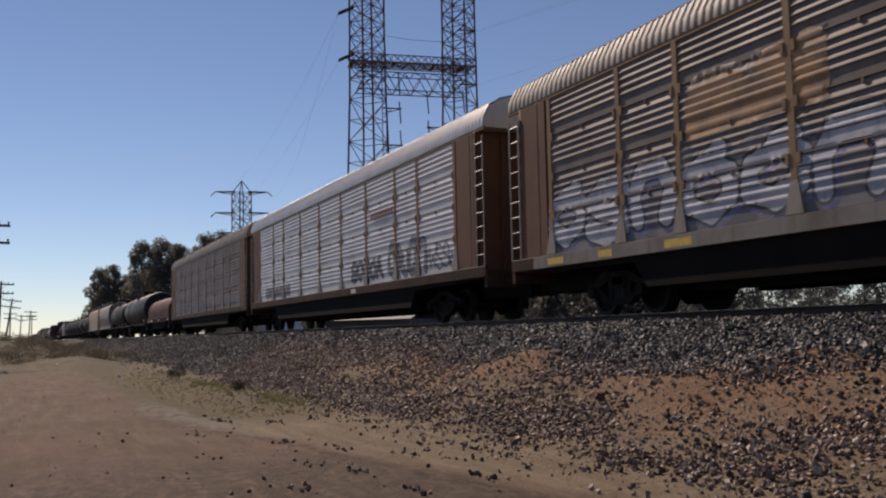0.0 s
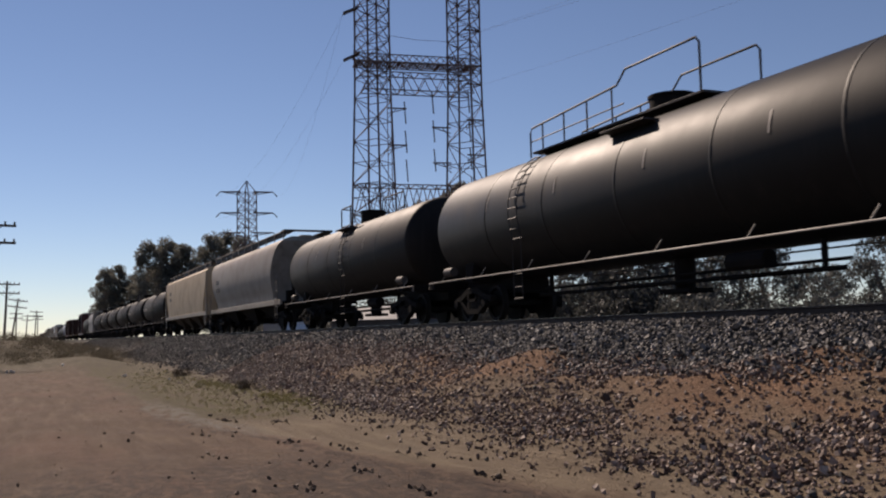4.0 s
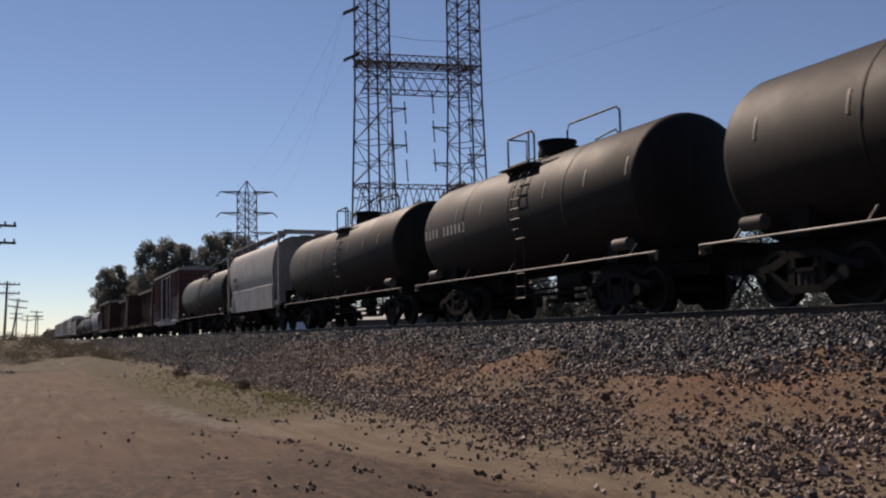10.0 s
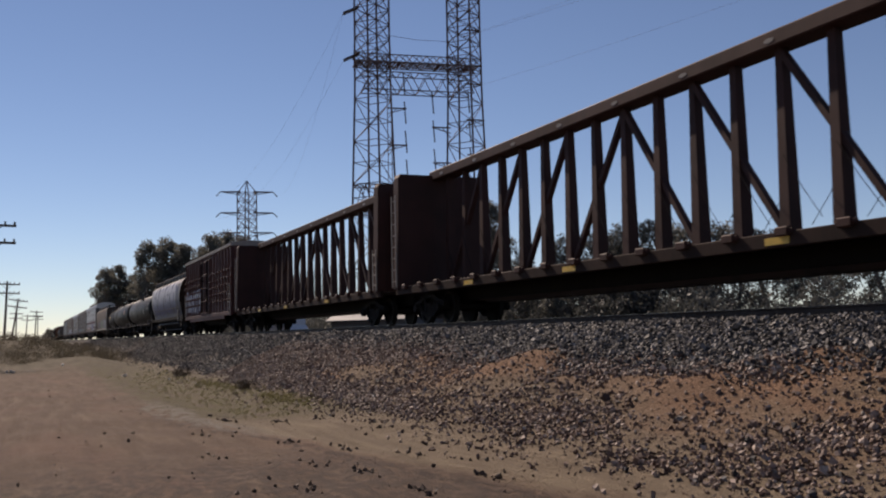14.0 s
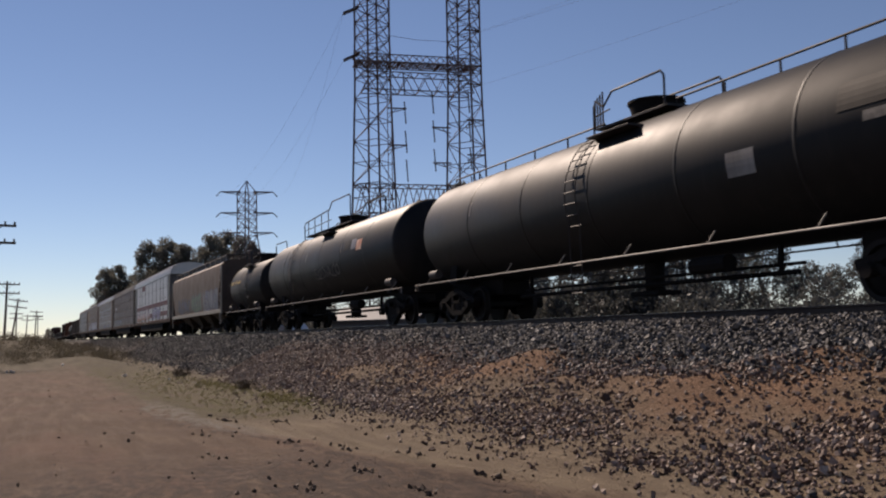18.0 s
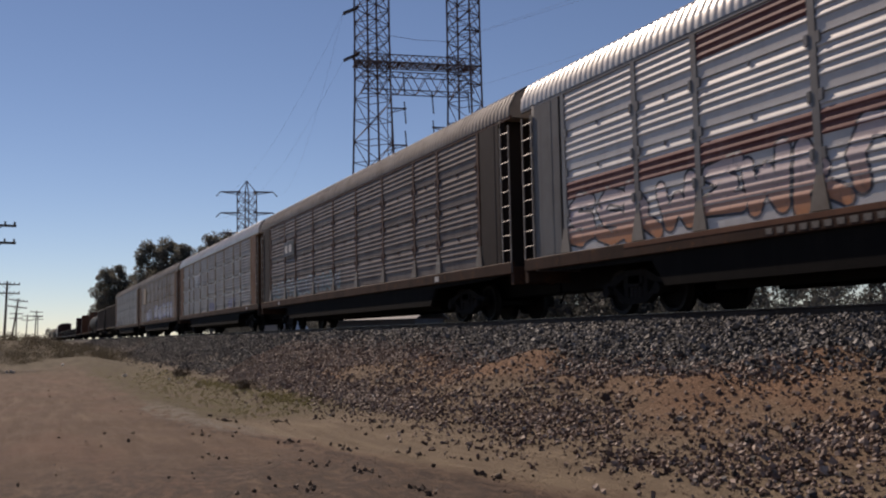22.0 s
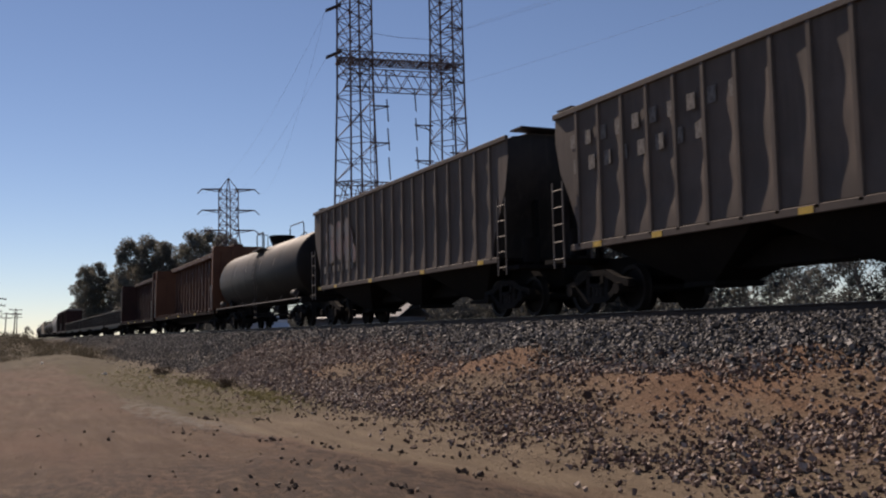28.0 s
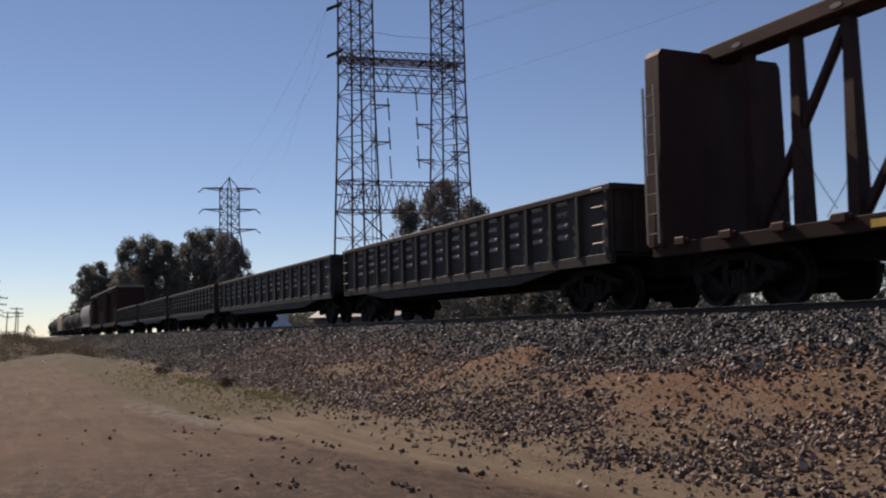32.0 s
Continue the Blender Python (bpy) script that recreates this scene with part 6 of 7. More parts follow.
for x, z, w, h, mat in ((6.75, 1.35, 0.4, 0.3, OLD_YELLOW), (6.7, 1.72, 0.5, 0.3, OLD_YELLOW), (7.3, 1.4, 0.45, 0.6, CHALK_GREY), (7.25, 2.2, 0.5, 0.55, SPRAY["teal"]), (7.2, 2.85, 0.5, 0.4, CHALK_GREY)):
    part("paint_patch", Geo().slab(x - w / 2, x + w / 2, -1.46, -1.425, z, z + h, 0.008), mat, c, angle=0)
bars(c, 4.6, -1.442, 3.5, 2.6, 0.26, 5, SPRAY["grey"], label="row of plain stencil bars", gap=0.62, rise=-0.02)
graffiti(c, -7.4, 4.0, 1.3, 0.9, 51, 6, CHALK_GREY, SPRAY["purple"], flat(-1.447), "pale blue sprayed tags", 0.08, 0.035, 0.05)
graffiti(c, 3.2, 3.6, 1.25, 1.9, 22, 4, SPRAY["black"], CHALK, flat(-1.447), "dark sprayed lettering with pale outlines", 0.24, 0.035, 0.07, shade=SPRAY["teal"], back=CHALK_GREY)
graffiti(c, 3.2, 3.6, 1.25, 0.7, 52, 7, SPRAY["grey"], SPRAY["teal"], flat(-1.452), "grey sprayed tags", 0.06, 0.035, 0.04)
place(c, -299.0, -315.9)
place(centrebeam("empty oxide red centre-beam flat car with bulkheads", 25.2, OXIDE_DARK, OXIDE_DARK), -315.9, -341.1)
place(centrebeam("empty dark red centre-beam flat car with bulkheads", 25.6, OXIDE_DARK, OXIDE_DARK), -341.1, -366.8)
c = boxcar("oxide red boxcar with anchor plates and a plug door", 18.9, OXIDE, 1, 19, OXIDE, clips=True)
graffiti(c, -8.6, 7.0, 1.4, 1.7, 23, 6, SPRAY["white"], SPRAY["blue"], flat(-1.447), "pale blue sprayed lettering", 0.16, 0.05, 0.07)
place(c, -366.8, -385.8)
c = covered_hopper("round-sided covered hopper painted with blue graffiti", 20.8, "round", HOP_WHITE, BLACK, END_DARK, 3, roof_mat=HOP_WHITE, pipes=True, posts=False)
graffiti(c, -8.0, 14.6, 1.42, 2.95, 24, 7, SPRAY["frost"], SPRAY["night"], hopper_surface("round"), "large silver and blue sprayed lettering on black", 0.42, 0.045, 0.2, back=SPRAY["night"])
graffiti(c, 6.5, 1.9, 1.5, 2.5, 61, 1, SPRAY["night"], SPRAY["night"], hopper_surface("round"), "black sprayed ground", 0.5, 0.06, 0.2, back=SPRAY["night"])
place(c, -385.8, -406.6)
place(tank_car("long black tank car with a white placard", 21.3, 1.56, TANK_BLACK, walkway="long", stripes=(-6, 8.6), dome=0.5, patch=((4.5, 1.56, 1.84, 0.7, WORN_GREY), (7.0, 1.15, 1.45, 1.6, TANK_SOOT), (7.5, 1.5, 1.6, 1.2, FADED_MARK)), flare=0.6), -406.6, -427.9)
c = tank_car("long black tank car with a top walkway", 20.2, 1.56, TANK_BLACK, walkway=True, stripes=(-6, -2, 3), flare=0.6, patch=((4.9, 1.25, 1.5, 0.6, SPRAY["fire"]), (4.3, 1.2, 1.45, 0.55, SPRAY["grey"]), (3.4, 1.2, 1.45, 0.6, TANK_SOOT)))
graffiti(c, -0.6, 3.4, 1.95, 0.55, 71, 7, FADED_MARK, TANK_SOOT, lambda z: -math.sqrt(1.57 ** 2 - (z - 2.66) ** 2), "pale sprayed scrawl", 0.022, 0.026, 0.03)
place(c, -427.9, -448.0)
place(tank_car("very short black tank car", 10.4, 1.42, TANK_GREY, mark=(-3.6, 1.3, 2.6, 0.17, 12, YELLOW), stripes=(-4.1, 3.9)), -448.0, -458.4)
c = covered_hopper("dusty brown covered hopper with green and grey graffiti", 22.7, "flat", HOP_BROWN, HOP_SILL, HOP_END, 4, roof_mat=HOP_BROWN, bend=HOP_CHUTE)
graffiti(c, -7.4, 6.0, 1.47, 1.2, 25, 7, SPRAY["night"], HOP_RIM, hopper_surface("flat"), "black sprayed lettering with dusty edges", 0.12, 0.035, 0.05)
graffiti(c, -0.9, 4.3, 1.47, 1.3, 36, 5, SPRAY["leaf"], SPRAY["black"], hopper_surface("flat"), "green sprayed lettering with black outlines", 0.15, 0.035, 0.06)
graffiti(c, 4.0, 5.4, 1.47, 1.35, 26, 7, SPRAY["grey"], SPRAY["night"], hopper_surface("flat"), "grey sprayed lettering with dark outlines", 0.11, 0.035, 0.07, shade=SPRAY["slate"])
place(c, -458.4, -481.1)
c = autorack("white galvanised autorack with red stripes and graffiti", RACK_WHITE, POST_SILVER, ROOF_BRIGHT, END_SILVER, PALE_RAIL, bands=((2.58, 2.98, FADED_RED, range(9)), (1.7, 2.1, FADED_RED, range(4, 9)), (4.5, 4.98, FADED_RED, (2,))))
graffiti(c, -11.8, 11.6, 1.42, 1.3, 27, 10, SPRAY["rose"], SPRAY["black"], rack_surface, "orange and rose sprayed lettering with black outlines", 0.16, 0.035, 0.05)
graffiti(c, 1.2, 5.8, 1.42, 1.2, 28, 5, SPRAY["lilac"], SPRAY["slate"], rack_surface, "violet sprayed lettering with slate outlines", 0.24, 0.035, 0.06)
part("sill_paint", Geo().box(-9.5, 11.5, -1.605, -1.6, 1.31, 1.4), RUST_TAN, c, "orange sprayed sill", angle=0)
bars(c, -4.2, -1.602, 1.17, 2.5, 0.1, 10, FADED_MARK, label="row of plain stencil bars", gap=0.4)
place(c, -481.1, -509.2)
c = autorack("dark brown sooty autorack with brown posts", RACK_DARK, POST_BROWN, ROOF_GREY, END_DARK, PALE_RAIL, ((9.0, 0.3, WHITE_MARK_GLINT), (-10.0, 0.15, WHITE_MARK_GLINT)))
graffiti(c, -11.5, 11, 1.5, 0.75, 29, 9, SPRAY["grey"], SPRAY["teal"], rack_surface, "faded grey sprayed lettering", 0.12)
part("emblem_panel", Geo().box(-9.0, -7.2, -1.6, -1.585, 3.35, 4.0), SPRAY["black"], c, "dark emblem panel", angle=0)
bars(c, -8.1, -1.6, 3.5, 1.4, 0.34, 2, WHITE_MARK_GLINT, "emblem", "plain white emblem bars", 0.35)
place(c, -509.2, -537.3)
# white fixings: the sun's glint on the brackets is put into their colour
c = autorack("silver galvanised autorack with tan ends", RACK_SILVER, POST_TAN, ROOF_BRIGHT, END_TAN, PALE_RAIL, ((11.0, 0.2, WHITE_MARK_GLINT),), fixing=WHITE_MARK_GLINT)
zs = [3.2] + [z for y, z in PANEL_PROFILE if 3.2 < z < 4.08] + [4.08]
part("emblem_panel", Geo().grid([[(x, rack_surface(z) - 0.004, z) for z in zs] for x in (-4.4, -6.6)]), SPRAY["silver"], c, "pale faded emblem panel", angle=50)
for x, w in ((-6.45, 0.14), (-5.75, 0.16), (-5.35, 0.5), (-4.75, 0.14)):
    part("emblem", Geo().grid([[(x + k, rack_surface(z) - 0.007, z) for z in zs[3:-4]] for k in (w, 0)]), SPRAY["grey"], c, "plain grey emblem bar", angle=50)
graffiti(c, -0.7, 2.0, 1.42, 0.5, 30, 3, SPRAY["bruise"], SPRAY["blue"], rack_surface, "violet sprayed lettering", 0.1)
graffiti(c, 5.6, 1.9, 1.42, 0.55, 31, 2, SPRAY["bruise"], SPRAY["slate"], rack_surface, "violet sprayed lettering", 0.12)
place(c, -537.3, -565.6)
c = autorack("tan grimy autorack with yellow posts and violet graffiti", RACK_BROWN, POST_YELLOW, ROOF_GREY, END_TAN, PALE_RAIL)
graffiti(c, -7.8, 4.6, 1.46, 1.15, 32, 4, SPRAY["white"], SPRAY["purple"], rack_surface, "pale violet sprayed lettering", 0.2)
graffiti(c, -1.5, 12.0, 1.46, 1.3, 33, 9, SPRAY["white"], SPRAY["purple"], rack_surface, "pale violet sprayed lettering", 0.22)
part("sign_panel", Geo().box(-9.2, -7.6, -1.6, -1.57, 3.2, 4.7), plain("faded tan sign", (0.4, 0.3, 0.2), 0.7), c, "faded tan sheet sign")
place(c, -565.6, -594.3)
c = autorack("silver grimy autorack with brown ends", RACK_SILVER, POST_SILVER, ROOF_GREY, END_TAN, PALE_RAIL)
graffiti(c, -11, 7, 1.46, 0.5, 34, 9, SPRAY["grey"], SPRAY["black"], rack_surface, "grey tags", 0.06)
place(c, -594.3, -622.1)
c = covered_hopper("dark grey ribbed covered hopper", 19.0, "ribbed", HOP_DARK, HOP_DARK, GON_BLACK, 3, ribs=19, roof_mat=HOP_DARK, posts=False)
for x in (-6.9, -4.9, -1.2, 2.0, 5.8):
    part("reflector", Geo().box(x, x + 0.3, -1.506, -1.5, 1.35, 1.46), YELLOW, c, angle=0)
bars(c, -4.9, -1.458, 3.55, 5.6, 0.3, 10, FADED_MARK, label="worn plain bars of large lettering", gap=0.6)
bars(c, -5.3, -1.458, 3.0, 4.6, 0.3, 8, FADED_MARK, label="worn plain bars of large lettering", gap=0.6)
place(c, -622.1, -641.0)
c = covered_hopper("dark brown-grey ribbed covered hopper", 18.4, "ribbed", HOP_DARK, HOP_DARK, GON_BLACK, 3, ribs=18, roof_mat=HOP_DARK, posts=False)
for x in (-7.4, -5.5, -1.8, 2.6, 6.4):
    part("reflector", Geo().box(x, x + 0.3, -1.506, -1.5, 1.35, 1.46), YELLOW, c, angle=0)
graffiti(c, -6.6, 3.4, 2.1, 1.7, 35, 3, SPRAY["rust"], HOP_RIM, flat(-1.455), "faded red sprayed patch", 0.26, 0.035, 0.05)
bars(c, -5.0, -1.458, 1.95, 3.6, 0.24, 7, FADED_MARK, label="worn plain bars of lettering", gap=0.5)
place(c, -641.0, -659.4)
place(tank_car("dusty black tank car with a flared dome", 18.4, 1.52, TANK_GREY, stripes=(-4, -1.5, 1.5, 4), flare=0.62), -659.4, -677.6)
place(centrebeam("empty rusty orange centre-beam flat car with bulkheads", 24.6, CB_BROWN, RUST_TAN), -677.4, -702.0)
place(centrebeam("empty dark red centre-beam flat car with weathered bulkheads", 24.0, OXIDE_DARK, OXIDE_DARK), -702.2, -725.9)
for f, b in ((-725.9, -744.2), (-744.2, -766.2), (-766.2, -784.5), (-784.5, -802.2), (-802.2, -820.2)):
    place(gondola("grimy black ribbed gondola", f - b, GON_BLACK), f, b)
place(boxcar("dark oxide red boxcar with ribbed sides", 17.0, OXIDE_DARK, 1, 15), -820.2, -837.4)
place(boxcar("dark oxide red boxcar with ribbed sides", 17.0, OXIDE_DARK, 1, 15), -837.4, -854.6)
c = covered_hopper("dirty white round-sided covered hopper", 19.0, "round", HOP_WHITE, HOP_SILL, WORN_GREY, 3, roof_mat=HOP_WHITE)
place(c, -854.6, -873.8)
for f, b in ((-873.8, -891), (-891, -908), (-908, -925)):
    place(tank_car("sooty brown-black tank car with railed dome", f - b, 1.52, TANK_SOOT), f, b)
c = covered_hopper("beige covered hopper with flat sides", 20.0, "flat", HOP_BEIGE, HOP_SILL, HOP_BEIGE, 3, roof_mat=HOP_BEIGE)
place(c, -925, -945)
for f, b in ((-945, -962), (-962, -979), (-979, -996)):
    place(tank_car("sooty brown-black tank car with railed dome", f - b, 1.52, TANK_SOOT), f, b)
for car, u in TRAIN:
    car.matrix_basis = pose(u, TRACK_Y, RAIL_Z)

# ---- lattice towers ----
LATTICE = steel("weathered lattice steel", (0.19, 0.135, 0.13), (0.11, 0.08, 0.078), 0.5, 0.7, streak=False)
INSULATOR = plain("glazed brown insulator", (0.06, 0.04, 0.035), 0.3, 0.1)
WIRE = plain("dull grey conductor", (0.16, 0.17, 0.19), 0.95, 0.05, 2)


def corners(cx, cy, h, turn):
    c, s = math.cos(turn), math.sin(turn)
    return [(cx + c * a * h - s * b * h, cy + s * a * h + c * b * h) for a, b in ((-1, -1), (1, -1), (1, 1), (-1, 1))]


def lattice_column(cx, cy, levels, turn=0.0, leg=0.15, brace=0.07, single=0.0):
    """A square lattice column; levels: (z, half width), braces between each two, crossed above the height single. Legs and braces apart."""
    legs, levels_out = [Geo() for _ in range(4)], []
    for n, ((z0, h0), (z1, h1)) in enumerate(zip(levels, levels[1:])):
        a = [(*p, z0) for p in corners(cx, cy, h0, turn)]
        b = [(*p, z1) for p in corners(cx, cy, h1, turn)]
        braces = Geo()
        levels_out.append(braces)
        for i in range(4):
            j = (i + 1) % 4
            braces.bar(b[i], b[j], brace)
            if z1 > single or (n + i) % 2:
                braces.bar(a[i], b[j], brace)
            if z1 > single or not (n + i) % 2:
                braces.bar(a[j], b[i], brace)
    for i in range(4):
        legs[i].tube([(*corners(cx, cy, h, turn)[i], z) for z, h in levels], leg * 0.68, 4)
    return legs, levels_out


def box_truss(x0, x1, y0, y1, z0, z1, n, w=0.06):
    """A box girder of lattice bars along x."""
    g = Geo()
    for y in (y0, y1):
        for z in (z0, z1):
            g.bar((x0, y, z), (x1, y, z), w * 1.3)
    for k in range(n):
        a, b = x0 + (x1 - x0) * k / n, x0 + (x1 - x0) * (k + 1) / n
        m = (a + b) / 2
        for y in (y0, y1):
            g.bar((a, y, z0), (m, y, z1), w).bar((m, y, z1), (b, y, z0), w)
        for z in (z0, z1):
            g.bar((a, y0, z), (b, y1, z), w).bar((a, y0, z), (a, y1, z), w)
    return g


def string(g, a, b, r=0.09, n=9):
    """An insulator string as a row of discs between two points."""
    a, b = Vector(a), Vector(b)
    for k in range(n):
        p, q = a.lerp(b, k / n), a.lerp(b, (k + 0.62) / n)
        g.tube([p, q], r, 7)
    return g.tube([a, b], 0.03, 5)


tower = thing("transmission_tower", "tall rust-brown steel lattice tower with two columns and decks", "power tower", at=pose(-78.7, 32.1, 0, 0, 0, 81.0))
TURN = radians(-41)
base = float(ground_z(-78.7, 32.1))
for cx in (-4.0, 4.5):
    heights = [0, 2.4, 4.8, 7.2, 9.6, 11.9, 13.4, 14.6, 16.5, 18.4, 20.3, 22.2, 24.0, 25.2, 26.4]
    levels = [(z, 1.15 + 0.55 * max(0, (23.2 - z) / 23.2)) for z in heights] + [(26.4 + 1.35 * k, 1.12) for k in range(1, 9)]
    legs, braces = lattice_column(cx, 0, levels, TURN, 0.13, 0.055, 25.0)
    for leg in legs:
        part("column_leg", leg, LATTICE, tower, angle=0)
    for panel in braces:
        tagged(part("column_brace", panel, LATTICE, tower, "crossed angle-iron braces", angle=0), kind="stuff")
part("deck_girder", box_truss(-5.6, 5.7, -1.1, 1.1, 25.4, 26.1, 9), LATTICE, tower, "brown lattice walkway girder", angle=0)
g = Geo()
for k in range(40):
    x = -5.6 + 11.3 * k / 40
    g.box(x, x + 0.2, -1.1, 1.1, 25.48, 25.52)
part("deck_grating", g, LATTICE, tower, angle=0)
part("upper_truss", box_truss(-5.0, 5.1, -0.9, 0.9, 23.0, 24.6, 6), LATTICE, tower, angle=0)
part("lower_truss", box_truss(-5.6, 5.8, -1.2, 1.2, 12.0, 14.5, 9, 0.065), LATTICE, tower, angle=0)
g = Geo()
for s, cx in ((1, -4.0), (-1, 4.1)):
    g.bar((cx, 0, 12), (cx + s * 4.0, 0, 8.2), 0.1)
part("knee_brace", g, LATTICE, tower, angle=0)
for x, s, zs in ((-4.0 + 1.2, 1, (21.4, 18.1)), (4.1 - 1.2, -1, (19.8, 16.6)), (4.1 + 0.3, 1, (20.6, 17.4))):
    for z in zs:
        tip = x + s * (1.7 if x != 4.4 else 2.6)
        part("jumper_arm", Geo().bar((x, -0.6, z), (tip, -0.6, z), 0.11).bar((x, -0.6, z - 0.5), (tip, -0.6, z), 0.07).bar((x, -0.6, z - 0.9), (x + s * 0.8, -0.6, z), 0.06), LATTICE, tower, angle=0)
for x, zt, n in ((-1.35, 24.6, 4), (1.25, 23.0, 3), (4.6, 23.2, 4)):
    for k in range(n):
        z = zt - 2.6 * k
        part("insulator_string", string(Geo(), (x + 0.05 * k, -0.6, z), (x + 0.12 + 0.05 * k, -0.6, z - 2.0), 0.075), INSULATOR, tower, "dark jumper insulator string")
for z in (30.4, 26.2):
    for o in (0.0, 0.35):
        part("insulator_string", string(Geo(), (-5.3, -0.6 + o, z), (-6.7, -0.9 + o, z - 0.75), 0.12, 8), INSULATOR, tower, "dark strain insulator string")
for z in (29.3, 24.2):
    part("crossarm", Geo().bar((4.6, 0.6, z), (6.3, 0.6, z), 0.12).bar((4.6, 0.6, z - 0.7), (6.3, 0.6, z), 0.07), LATTICE, tower, angle=0)
part("ladder_cage", Geo().bar((-2.9, -0.9, 0.3), (-2.9, -0.9, 26), 0.06).bar((-2.55, -0.9, 0.3), (-2.55, -0.9, 26), 0.06), LATTICE, tower, angle=0)
part("earth_wire", Geo().tube([(-2.9, 0, 28.2), (0, 0, 27.9), (2.9, 0, 27.9)], 0.02, 4), WIRE, tower, angle=0)

pylon = thing("power_pylon", "distant grey steel lattice pylon with three crossarms", "power tower", at=pose(-185.8, 39.6, 0, 0, 0, 78))
legs, braces = lattice_column(0, 0, [(0, 4.8), (5, 3.9), (10, 3.0), (14.3, 2.3), (18, 1.75), (21, 1.4)] + [(21 + 1.7 * k, 1.32) for k in range(1, 6)], radians(35), 0.17, 0.08)
for leg in legs:
    part("pylon_leg", leg, LATTICE, pylon, angle=0)
for panel in braces:
    tagged(part("pylon_brace", panel, LATTICE, pylon, "crossed angle-iron braces", angle=0), kind="stuff")
g = Geo()
for p in corners(0, 0, 1.32, radians(35)):
    g.bar((*p, 29.5), (0, 0, 31.9), 0.15)
part("peak", g, LATTICE, pylon, angle=0)
for z in (29.7, 25.6, 21.7):
    for s in (-1, 1):
        g = Geo().bar((s * 1.2, 0.5, z), (s * 5.0, 0, z), 0.2).bar((s * 1.2, -0.5, z), (s * 5.0, 0, z), 0.2).bar((s * 1.2, 0, z - 0.6), (s * 5.0, 0, z), 0.14)
        arm = part("crossarm", g, LATTICE, pylon, angle=0)
        part("insulator_string", string(Geo(), (s * 5.0, 0, z), (s * 5.9, 0, z - 0.9), 0.13, 6), INSULATOR, arm)

T, P = tower.matrix_basis, pylon.matrix_basis


def cable(a, b, sag, name="power_line"):
    a, b = Vector(a), Vector(b)
    pts = []
    for k in range(25):
        f = k / 24
        p = a.lerp(b, f)
        p.z -= sag * 4 * f * (1 - f)
        pts.append(p)
    ob = new(name, Geo().tube(pts, 0.007, 4).mesh(name, WIRE, 0))
    return tagged(ob, "thin grey overhead conductor strung between towers", "power line", "overhead lines")


for (x, y, z), (px, pz) in (((-6.7, -0.9, 29.65), (-5.9, 28.8)), ((-6.7, -0.9, 25.45), (-5.9, 24.7)), ((-6.7, -0.55, 29.65), (5.9, 28.8))):
    cable(T @ Vector((x, y, z)), P @ Vector((px, 0, pz)), 4.0)
for x, z, ey in ((6.3, 29.3, 22), (6.3, 24.2, 26), (2.9, 28.0, 30)):
    cable(T @ Vector((x, 0.6, z)), (60, ey + 50, 34), 3.0)

# ---- wooden utility poles ----
POLE = plain("weathered pole timber", (0.1, 0.075, 0.06), 0.9, 0.2, 5)


def utility_pole(x, y, height, lean, arms, turn):
    z0 = float(ground_z(x, y))
    ob = thing("utility_pole", "weathered leaning timber utility pole with crossarms", "utility pole", "roadside poles", at=pose(x, y, z0 - 0.3, 0, 0, turn) @ pose(0, 0, 0, 0, lean, 0))
    part("pole", Geo().tube([(0, 0, 0), (0, 0, height * 0.5), (0, 0, height + 0.3)], [0.17, 0.14, 0.11], 10), POLE, ob)
    for z in arms:
        arm = part("crossarm", Geo().slab(-1.35, 1.35, -0.17, -0.05, z - 0.07, z + 0.07, 0.01), POLE, ob, angle=0)
        part("arm_brace", Geo().bar((-0.6, -0.06, z - 0.05), (0, -0.1, z - 0.55), 0.035).bar((0.6, -0.06, z - 0.05), (0, -0.1, z - 0.55), 0.035), BLACK, arm, angle=0)
        for px in (-1.25, -0.75, -0.3, 0.3, 0.75, 1.25):
            part("pin_insulator", Geo().drum(px, -0.11, z + 0.06, z + 0.24, 0.045, 8, 0.06), INSULATOR, arm)
    return ob


for x, y, top, lean, turn in ((-61, -1.95, 8.6, 1, 92), (-118, -2.0, 8.3, 2, 88), (-160, -1.9, 8.2, 8, 90), (-230, -1.5, 8.0, 1, 86), (-260, 0.5, 8.2, 3, 90), (-240, 2.3, 8.6, 3, 92), (-300, 3.7, 9.2, 1, 90)):
    h = top - float(ground_z(x, y))
    utility_pole(x, y, h, lean, (h + 0.3 - 0.35, h + 0.3 - 1.35), turn)

# ---- trees ----
BARK = plain("pale eucalyptus bark", (0.19, 0.155, 0.125), 0.9, 0.25, 3)


def leaf_material(name, dark, light):
    m, nodes, links, bsdf = material(name)
    geo = nodes.new("ShaderNodeNewGeometry")
    r = ramp(nodes, [(0, dark), (1, light)])
    links.new(geo.outputs["Random Per Island"], r.inputs[0])
    links.new(r.outputs[0], bsdf.inputs["Base Color"])
    bsdf.inputs["Roughness"].default_value = 0.6
    tr = nodes.new("ShaderNodeBsdfTranslucent")
    links.new(r.outputs[0], tr.inputs["Color"])
    mx = nodes.new("ShaderNodeMixShader")
    mx.inputs[0].default_value = 0.4
    links.new(bsdf.outputs[0], mx.inputs[1])
    links.new(tr.outputs[0], mx.inputs[2])
    links.new(mx.outputs[0], nodes["Material Output"].inputs["Surface"])
    return m


# distant haze is mixed into the next two leaf colours as grey
LEAF = leaf_material("haze-lightened eucalyptus leaf", (0.1, 0.1, 0.082), (0.23, 0.222, 0.185))
